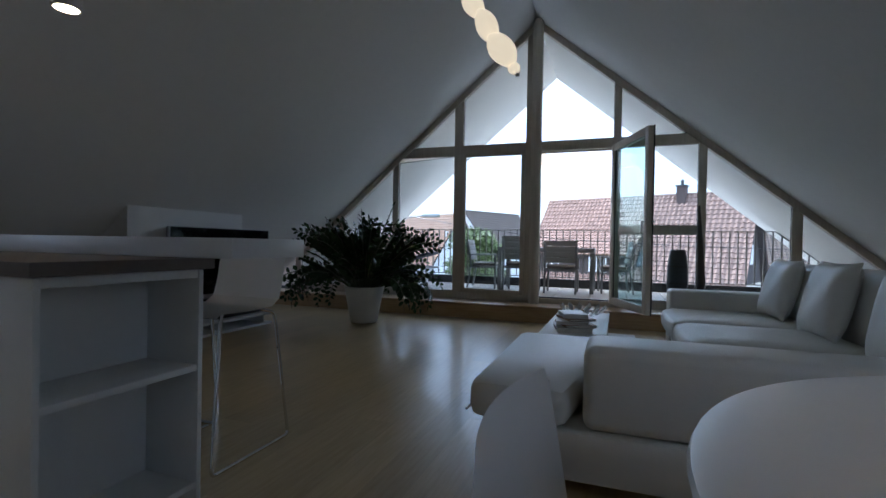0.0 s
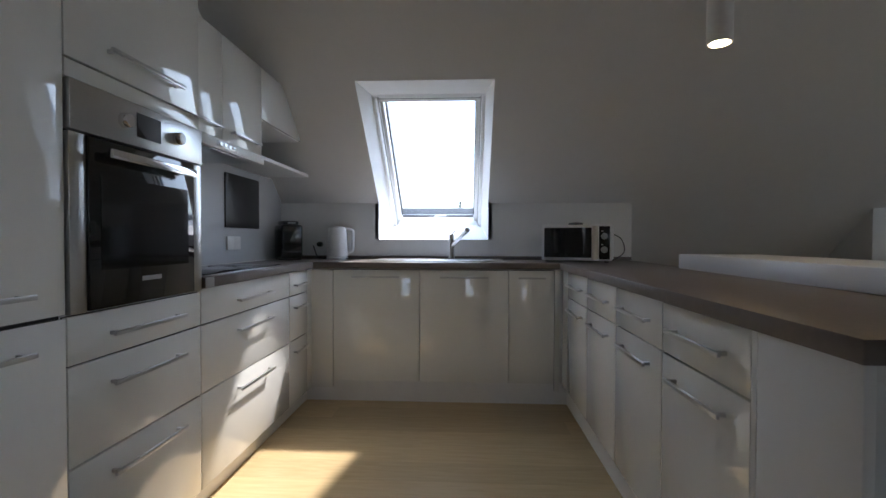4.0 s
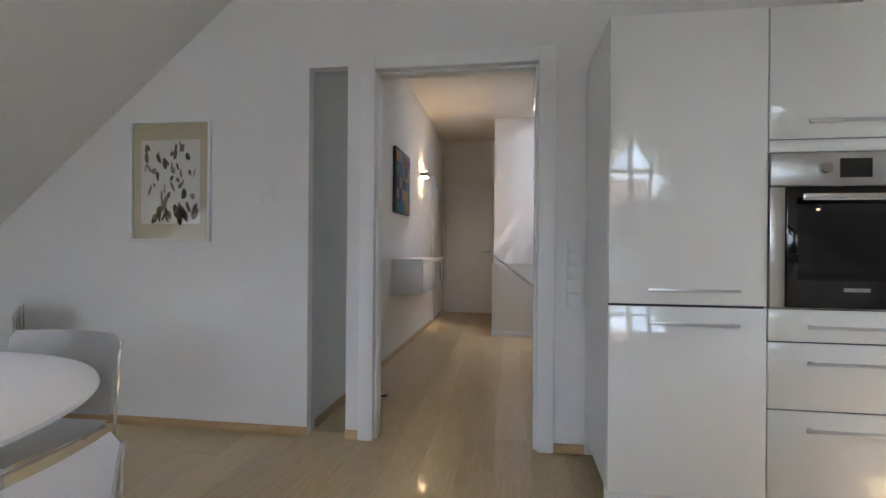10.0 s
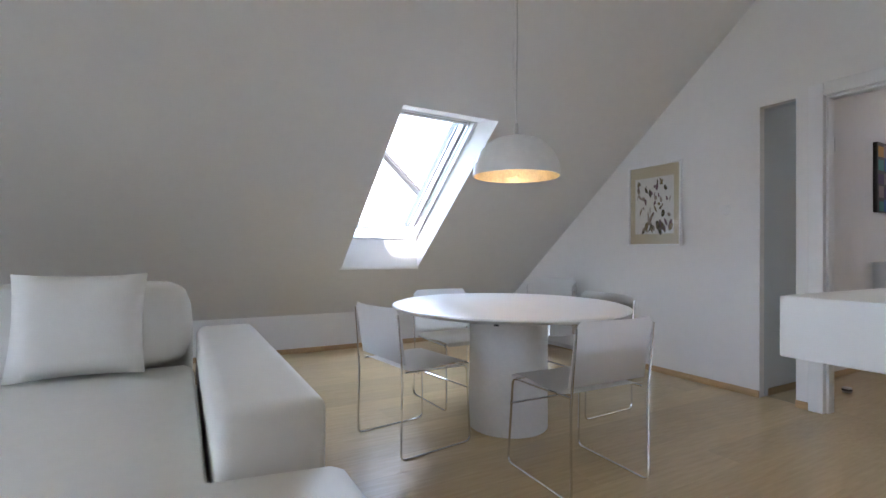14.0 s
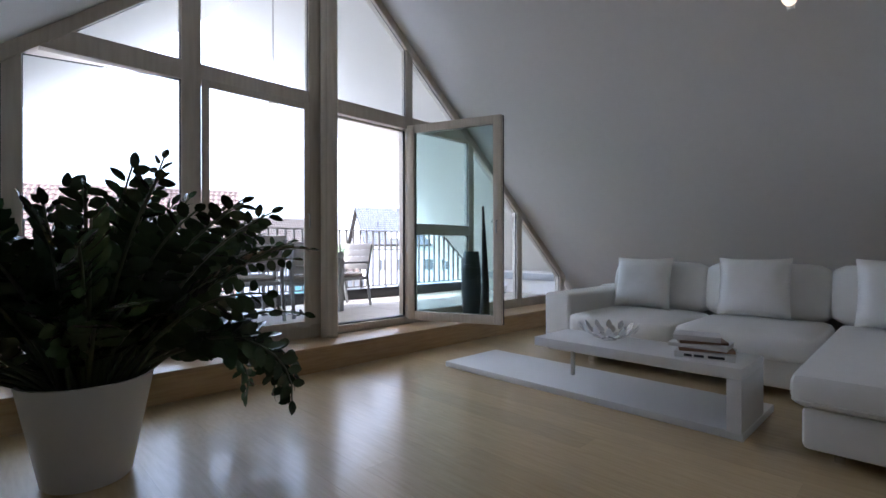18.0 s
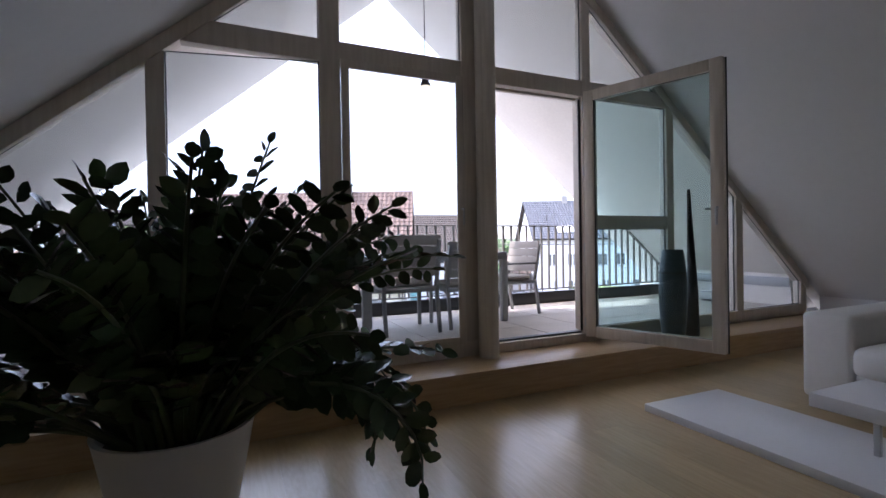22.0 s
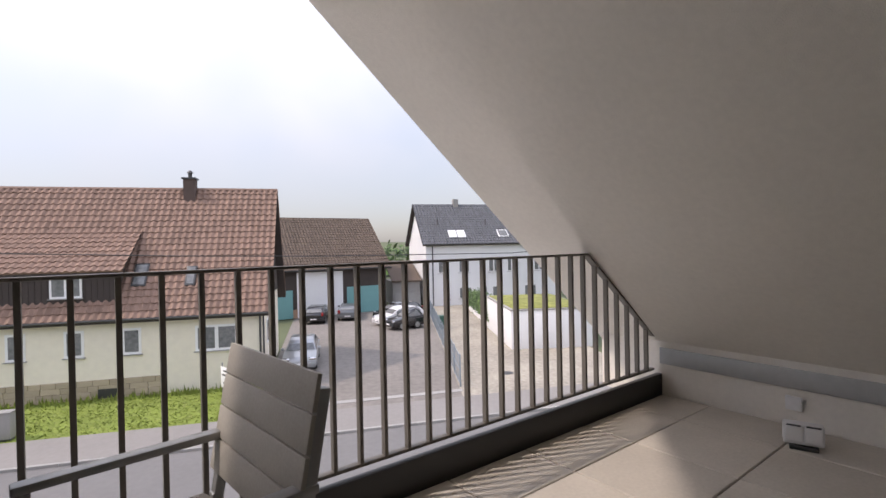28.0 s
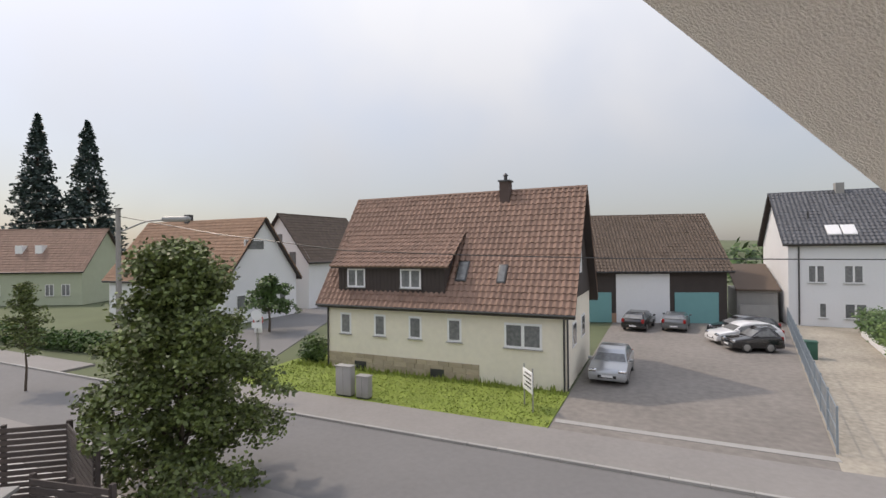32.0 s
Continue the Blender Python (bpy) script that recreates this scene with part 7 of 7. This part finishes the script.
# left of the street: neighbour houses
n1 = gable_house("orange_roofed_house", "white house with an old orange tiled roof", 0, 0, 16.0, 9.0, 3.7, 9.7, M_WHITEWALL, M_TILEOLD, course=0.4)
n1.matrix_basis = pose(-29.8, 55.5, Z0, 0, 0, -22)
for a, b in ((7.6, 9.2), (3.6, 5.0)):
    w = part("dormer", prism([(a, 4.6), (b, 4.6), ((a + b) / 2, 5.6)], "y", 0.4, 2.6), M_DARKBOARD, n1)
for bx, pn in (((15.96, 2.2, 6.6, 16.06, 4.6, 7.6), 1), ((15.96, 1.2, 1.2, 16.06, 2.3, 2.6), 1), ((15.96, 4.0, 1.0, 16.06, 5.2, 2.6), 1), ((15.96, 6.5, 1.2, 16.06, 7.4, 2.6), 1)):
    w = part("window", box(*bx), M_TRIM, n1)
    part("pane", box(bx[0] + 0.1, bx[1] + 0.1, bx[2] + 0.1, bx[3] + 0.01, bx[4] - 0.1, bx[5] - 0.1), M_PANE, w)
part("chimney", box(5.5, 4.2, 9.2, 6.1, 4.8, 10.4), M_GREYMETAL, n1)
n2 = gable_house("white_gabled_house", "white gabled house with a brown roof", 0, 0, 11, 9.0, 5.2, 10.9, M_WHITEWALL, M_TILEBARN, course=0.45, waves=False)
n2.matrix_basis = pose(-11.4, 61.5, Z0, 0, 0, 62)
for bx in ((-0.06, 2.0, 4.0, 0.05, 3.0, 6.4), (-0.06, 3.8, 4.6, 0.05, 5.4, 6.0), (-0.06, 3.8, 1.6, 0.05, 5.4, 3.4), (-0.06, 4.2, 7.6, 0.05, 4.9, 8.5)):
    w = part("window", box(*bx), M_PANE, n2)
n3 = gable_house("green_walled_house", "pale green house with a red tiled roof", 0, 0, 15, 9.0, 4.2, 9.8, material("pale_green_render", (0.42, 0.45, 0.33), 0.9, vary=0.05), M_TILE, course=0.45, waves=False)
n3.matrix_basis = pose(-57, 66, Z0, 0, 0, 4)
for a in (1.5, 4.0, 10.5, 12.5):
    window(n3, a, a + 1.0, 1.2, 2.6, bars=1)
for a in (5.5, 8.0):
    rw = part("roof_window", box(a, 1.6, 6.5, a + 0.9, 2.4, 7.6), M_TRIM, n3)

n4 = gable_house("white_gable_neighbour", "white gabled house with an orange tiled verge", 0, 0, 10, 9.0, 6.35, 10.85, M_WHITEWALL, M_TILEOLD, course=0.45, waves=False)
n4.matrix_basis = pose(22.5, -9.3, Z0, 0, 0, 0)

# street furniture
for s, w, h in ((8.5, 0.8, 1.35), (7.6, 0.62, 1.0)):
    cb = street("cable_cabinet", "pale grey cable cabinet on the lawn edge", "cabinet", s, -4.4, group="cable cabinets")
    part("body", box(0, 0, 0.12, w, 0.35, h, 0.015), M_KERB, cb)
    part("plinth", box(0.03, 0.03, 0, w - 0.03, 0.32, 0.12), M_GREYMETAL, cb)
    part("lid", box(-0.03, -0.03, h, w + 0.03, 0.38, h + 0.05, 0.01), M_KERB, cb)
    part("door_joint", box(w / 2 - 0.004, -0.004, 0.16, w / 2 + 0.004, 0, h - 0.04), M_GREYMETAL, cb)
sg = street("sign_board", "white sign board on two posts in the lawn", "sign", 0.75, -3.2, turn=55)
part("board", box(0, -0.015, 0.75, 1.05, 0.015, 1.6, 0.005), M_WHITEWALL, sg)
for x in (0.05, 1.0):
    part("post", tube([(x, 0.03, 0), (x, 0.03, 1.75)], 0.03, 8), M_ALU, sg)
for i, (z, w) in enumerate(((1.42, 0.7), (1.25, 0.85), (1.08, 0.6), (0.92, 0.75))):
    part("text_bar", box(0.1, -0.018, z, 0.1 + w, -0.0155, z + 0.07), M_GREYMETAL, sg)
rsn = thing("traffic_sign", "round white and black traffic sign on a post", "traffic sign", (-5.7, 34.6, Z0))
part("post", tube([(0, 0, 0), (0, 0, 3.4)], 0.035, 8), M_ALU, rsn)
part("disc", lathe([(0, 0), (0.3, 0), (0.3, 0.02), (0, 0.02)], 28), M_WHITEWALL, rsn).matrix_basis = pose(0, -0.05, 3.0, 90)
part("plate", box(-0.28, -0.06, 2.3, 0.28, -0.04, 2.6), M_WHITEWALL, rsn)
lp = thing("street_lamp", "grey wooden pole with a street lamp arm", "street lamp", (-11.0, 31.3, Z0))
part("pole", tube([(0, 0, 0), (0, 0, 8.6)], 0.15, 14, taper=0.7), material("weathered_pole", (0.28, 0.27, 0.25), 0.9, vary=0.15), lp)
part("arm", tube(rounded([(0.1, 0, 7.5), (1.4, 0, 8.0), (2.4, 0, 8.05)], 0.3), 0.04, 8), M_ALU, lp)
part("lamp_head", soft_box(2.2, -0.18, 7.95, 3.5, 0.18, 8.2, 0.1), M_ALU, lp, smooth=70)
part("cap", lathe([(0, 8.64), (0.2, 8.64), (0.2, 8.6), (0, 8.6)], 14), M_GREYMETAL, lp)
solid("overhead_cable", tube([(-11.0, 31.3, 3.2), (-5, 29.0, 2.2), (1, 27.2, 1.42), (6, 26.0, 1.2), (11, 25.0, 1.05), (20, 23.6, 0.95), (40, 20.5, 1.9)], 0.018, 6), M_BLACKPLASTIC, "dark overhead cable across the street", "cable")
solid("overhead_cable", tube([(-11.0, 31.3, 3.3), (-30, 35, 2.2), (-60, 40, 2.4)], 0.018, 6), M_BLACKPLASTIC, "dark overhead cable across the street", "cable")
fc = street("yard_fence", "grey-blue steel mesh fence along the yard", "fence", -8.75, -3.1, turn=9.1)
M_FENCE = material("fence_grey", (0.28, 0.33, 0.37), 0.5, metal=0.3)
for i in range(15):
    part("post", box(-0.03, i * 2.3 - 0.03, 0, 0.03, i * 2.3 + 0.03, 1.5), M_FENCE, fc)
for z in (0.1, 0.75, 1.4):
    part("rail", box(-0.012, 0, z, 0.012, 32.2, z + 0.03), M_FENCE, fc)
wm = mesh("wire", box(-0.006, -0.006, 0.08, 0.006, 0.006, 1.45), M_FENCE)
for i in range(160):
    o = new("wire", wm)
    o.parent = fc
    o.location = (0, 0.1 + i * 0.2, 0)
bin_ = street("green_bin", "dark green waste bin beside the fence", "bin", -11.9, 11.5, turn=9)
part("body", box(0, 0, 0, 0.6, 0.7, 0.95, 0.04), material("bin_green", (0.02, 0.09, 0.06), 0.5), bin_)
part("lid", box(-0.03, -0.03, 0.95, 0.63, 0.73, 1.02, 0.03), material("bin_green", (0.02, 0.09, 0.06), 0.5), bin_)


def car(name, label, at, turn, paint, length=4.2, width=1.74, height=1.46, rear=0.35):
    """A parked hatchback: its nose along -y. Body, cabin glass, wheels, lamps, bumpers, plate."""
    c = street(name, label, "car", at[0], at[1], 0.0, turn, group="parked cars")
    L, W, H = length / 2, width / 2, height
    low = [(-L, 0.28), (-L, 0.6), (-L + 0.12, 0.76), (-L + 1.05, 0.92), (L - 0.15, 0.98), (L, 0.75), (L, 0.4), (L - 0.1, 0.25)]
    part("body", prism(low, "x", -W, W, 0.07), paint, c)
    bm = bmesh.new()
    ring = [(-L + 1.0, 0.90, W - 0.06), (-L + 1.8, H - 0.07, W - 0.22), (-L + 2.35, H, W - 0.25), (L - 0.95, H - 0.03, W - 0.25), (L - 0.45, H - 0.16, W - 0.24), (L - 0.1, 0.96, W - 0.08)]
    a = [bm.verts.new((-w, y, z)) for y, z, w in ring]
    b = [bm.verts.new((w, y, z)) for y, z, w in ring]
    bm.faces.new(a)
    bm.faces.new(b[::-1])
    for i in range(6):
        j = (i + 1) % 6
        bm.faces.new((a[i], b[i], b[j], a[j]))
    bmesh.ops.bevel(bm, geom=bm.edges[:], offset=0.05, segments=2, affect="EDGES", profile=0.5)
    cab = part("cabin", bm, paint, c)
    gl = M_PANE
    def quad(name, pts, off):
        q = bmesh.new()
        n = (Vector(pts[1]) - Vector(pts[0])).cross(Vector(pts[2]) - Vector(pts[0])).normalized()
        vs = [q.verts.new(Vector(p) + n * off) for p in pts]
        ws = [q.verts.new(Vector(p) - n * 0.03) for p in pts]
        q.faces.new(vs)
        q.faces.new(ws[::-1])
        for i in range(len(pts)):
            j = (i + 1) % len(pts)
            q.faces.new((vs[i], ws[i], ws[j], vs[j]))
        part(name, q, gl, cab, "dark car glass")
    quad("windscreen", [(-(W - 0.14), -L + 1.08, 0.96), (W - 0.14, -L + 1.08, 0.96), (W - 0.28, -L + 1.76, H - 0.12), (-(W - 0.28), -L + 1.76, H - 0.12)], 0.012)
    quad("rear_window", [(W - 0.18, L - 0.14, 1.0), (-(W - 0.18), L - 0.14, 1.0), (-(W - 0.28), L - 0.42, H - 0.2), (W - 0.28, L - 0.42, H - 0.2)], 0.012)
    for s in (-1, 1):
        pts = [(s * (W - 0.07), -L + 1.15, 0.96), (s * (W - 0.075), L - 0.4, 1.0), (s * (W - 0.235), L - 0.75, H - 0.1), (s * (W - 0.23), -L + 1.85, H - 0.12)]
        quad("side_window", pts if s > 0 else pts[::-1], 0.012)
        for y in (-L + 0.78, L - 0.78):
            w = part("wheel", lathe([(0, -0.1), (0.25, -0.1), (0.305, -0.08), (0.315, 0), (0.305, 0.08), (0.25, 0.1), (0, 0.1)], 26), M_BLACKPLASTIC, c)
            w.matrix_basis = pose(s * (W - 0.09), y, 0.315, 0, 90 * s, 0)
            part("rim", lathe([(0, 0.106), (0.17, 0.108), (0.2, 0.1)], 20), M_ALU, w)
        part("headlight", soft_box(s * (W - 0.2) - 0.19, -L - 0.012, 0.6, s * (W - 0.2) + 0.19, -L + 0.16, 0.76, 0.05), M_CHROME, c, smooth=70)
        part("tail_light", soft_box(s * (W - 0.14) - 0.1, L - 0.1, 0.68, s * (W - 0.14) + 0.1, L + 0.012, 0.98, 0.04), material("tail_red", (0.3, 0.01, 0.01), 0.2), c, smooth=70)
        part("mirror", soft_box(s * (W + 0.09) - 0.09, -L + 1.22, 0.94, s * (W + 0.09) + 0.09, -L + 1.34, 1.07, 0.04), paint, c, smooth=70)
    part("bumper", box(-W + 0.05, -L - 0.05, 0.25, W - 0.05, -L + 0.05, 0.52, 0.03), paint, c)
    part("grille", box(-0.42, -L - 0.056, 0.36, 0.42, -L - 0.04, 0.5, 0.01), M_BLACKPLASTIC, c)
    part("bumper", box(-W + 0.05, L - 0.05, 0.28, W - 0.05, L + 0.05, 0.55, 0.03), paint, c)
    for y in (-L - 0.062, L + 0.052):
        part("number_plate", box(-0.26, y, 0.4, 0.26, y + 0.01, 0.5), M_WHITEWALL, c)
    return c


P_SILVER = material("silver_paint", (0.42, 0.43, 0.44), 0.3, metal=0.6, coat=0.6)
P_BLACK = material("black_paint", (0.012, 0.012, 0.014), 0.25, coat=0.8)
P_GREY = material("grey_paint", (0.14, 0.15, 0.155), 0.3, metal=0.5, coat=0.6)
P_WHITE = material("white_paint", (0.7, 0.7, 0.7), 0.3, coat=0.6)
car("silver_hatchback", "silver hatchback parked beside the house", (-1.6, 3.95), 2, P_SILVER)
car("dark_estate_car", "dark estate car parked before the barn", (-2.3, 19.7), 190, P_BLACK, 4.4)
car("grey_coupe", "grey car parked before the barn", (-5.0, 20.5), 186, P_GREY, 4.3, 1.76, 1.36)
car("black_car", "black car parked in the yard", (-9.3, 18.6), 66, P_BLACK, 4.3)
car("white_car", "pale silver car parked in the yard", (-8.9, 15.6), 70, P_WHITE, 4.2)
car("small_black_car", "small tall black car parked in the yard", (-9.0, 13.2), 72, P_BLACK, 2.9, 1.6, 1.54)
wc = car("white_parked_car", "white car parked by the street", (22, -11.5), 90, P_WHITE)
wc.matrix_basis = pose(-11.6, 23.0, Z0, 0, 0, 80)

rs = thing("road_sign", "round white road sign on a thin grey pole", "road sign", (-5.67, 34.74, Z0), -5)
part("pole", tube([(0, 0, 0), (0, 0, 3.05)], 0.03, 8), M_ALU, rs)
disc = part("disc", lathe([(0, 0), (0.3, 0), (0.3, 0.012), (0, 0.012)], 28), M_WHITEPLASTIC, rs, "round white disc with a red rim")
disc.matrix_basis = pose(0, -0.045, 2.72, 90, 0, 0)
part("rim", lathe([(0.235, 0.0125), (0.298, 0.0125), (0.298, 0.016), (0.235, 0.016), (0.235, 0.0125)], 28), material("sign_red", (0.5, 0.04, 0.03), 0.5), disc)
part("symbol", box(-0.07, -0.11, 0.0125, 0.07, 0.11, 0.0145), M_BLACKPLASTIC, disc)
part("plate", box(-0.22, -0.055, 2.02, 0.22, -0.043, 2.32, 0.003), M_WHITEPLASTIC, rs, "small white plate below the disc")

# slatted fence and flat annexe at the foot of our building
an = thing("flat_annexe", "small white flat-roofed annexe", "annexe", (-3.3, 17.9, Z0), 12)
part("wall", box(-4.6, -5.2, 0, 0, 0, 1.9, 0.02), M_WHITEWALL, an)
part("roof_edge", box(-4.7, -5.3, 1.9, 0.1, 0.1, 1.98, 0.01), M_KERB, an)
screen_m = mesh("slat", box(0, -0.02, 0, 1, 0.02, 0.115, 0.003), M_DARKBOARD)
post_m = mesh("post", box(-0.045, -0.045, 0, 0.045, 0.045, 2.15), M_DARKBOARD)
for (xa, ya), (xb, yb) in (((-7.6, 20.3), (-4.8, 21.0)), ((-4.8, 21.0), (-2.6, 19.1)), ((-3.1, 18.1), (-1.2, 17.7))):
    sf = thing("slatted_screen", "dark slatted timber screen fence", "fence", (xa, ya, Z0), math.degrees(math.atan2(yb - ya, xb - xa)), group="slatted screens")
    ln = math.hypot(xb - xa, yb - ya)
    for i in range(13):
        o = new("slat", screen_m)
        o.parent = sf
        o.matrix_basis = Matrix.Translation((0, 0, 0.1 + i * 0.155)) @ Matrix.Diagonal((ln, 1, 1, 1))
    for x in (0.0, ln / 2, ln):
        o = new("post", post_m)
        o.parent = sf
        o.location = (x, 0.06, 0)

# grass blades on the lawns and weeds at the foot of the wall
rg = random.Random(41)
bm = bmesh.new()
for i in range(9000):
    sx, dy = rg.uniform(-0.05, 15.5), rg.uniform(-4.5, 0.0)
    wall_side = dy > -0.7
    hgt = rg.uniform(0.10, 0.38) if wall_side and rg.random() < 0.4 else rg.uniform(0.025, 0.075)
    p = STREET @ Vector((sx, dy, 0.04))
    a = rg.uniform(0, 6.283)
    w = Vector((math.cos(a), math.sin(a), 0)) * rg.uniform(0.03, 0.07)
    tip = p + Vector((rg.uniform(-0.08, 0.08), rg.uniform(-0.08, 0.08), hgt))
    bm.faces.new([bm.verts.new(p - w), bm.verts.new(p + w), bm.verts.new(tip)])
solid("grass_blades", bm, islands(material("grass_blade", (0.21, 0.26, 0.045), 0.6, vary=0.3, scale=0.8), 0.75, 1.3), "uneven grass and weeds on the lawn", "grass", kind="stuff")

# ---- floor pieces last ----
floor = solid("floor", box(KNEE_L, HALL_END, -0.3, KNEE_R + 0.1, GABLE, -0.012), M_GREYMETAL, "warm beech strip floor", "floor", kind="structure")
PLW, PLL = 0.18, 2.4
pm = mesh("plank", box(0.0002, 0.0002, -0.0118, PLL - 0.0002, PLW - 0.0002, 0), M_FLOOR)
rf = random.Random(9)
x = KNEE_L
col = 0
while x < KNEE_R - 0.01:
    y = BACK - 0.13 - rf.uniform(0, PLL)
    end = GABLE
    while y < end:
        a, b = max(y, BACK - 0.13), min(y + PLL, 6.96)
        if b - a > 0.05:
            o = new("plank", pm)
            o.parent = floor
            o.matrix_basis = Matrix.Translation((x + PLW, a, 0)) @ pose(0, 0, 0, 0, 0, 90) @ Matrix.Diagonal(((b - a) / PLL, 1, 1, 1))
        y += PLL
    x += PLW
x = HALL_W
while x < HALL_E:
    for a, b in ((HALL_END, -3.2), (-3.2, BACK - 0.13)):
        o = new("plank", pm)
        o.parent = floor
        o.matrix_basis = Matrix.Translation((x + PLW, a, 0)) @ pose(0, 0, 0, 0, 0, 90) @ Matrix.Diagonal(((b - a) / PLL, 1, 1, 1))
    x += PLW
deck = thing("terrace_floor", "beige concrete slabs on the terrace", "terrace floor", kind="structure")
SP = 0.503
sm = mesh("slab", box(0.003, 0.003, -0.04, SP - 0.003, SP - 0.003, 0, 0.004, seg=1), M_STONE)
for i in range(-9, 11):
    for j in range(5):
        x0, y0 = 2.412 + SP * i, 7.368 + SP * (j - 1)
        a, b = max(x0, -1.5), min(x0 + SP, 6.815)
        c, d = max(y0, GABLE + 0.135), min(y0 + SP, 9.19)
        if b - a > 0.05 and d - c > 0.05:
            o = new("slab", sm)
            o.parent = deck
            o.matrix_basis = Matrix.Translation((a, c, DECK - rf.uniform(0, 0.002))) @ Matrix.Diagonal(((b - a) / SP, (d - c) / SP, 1, 1))
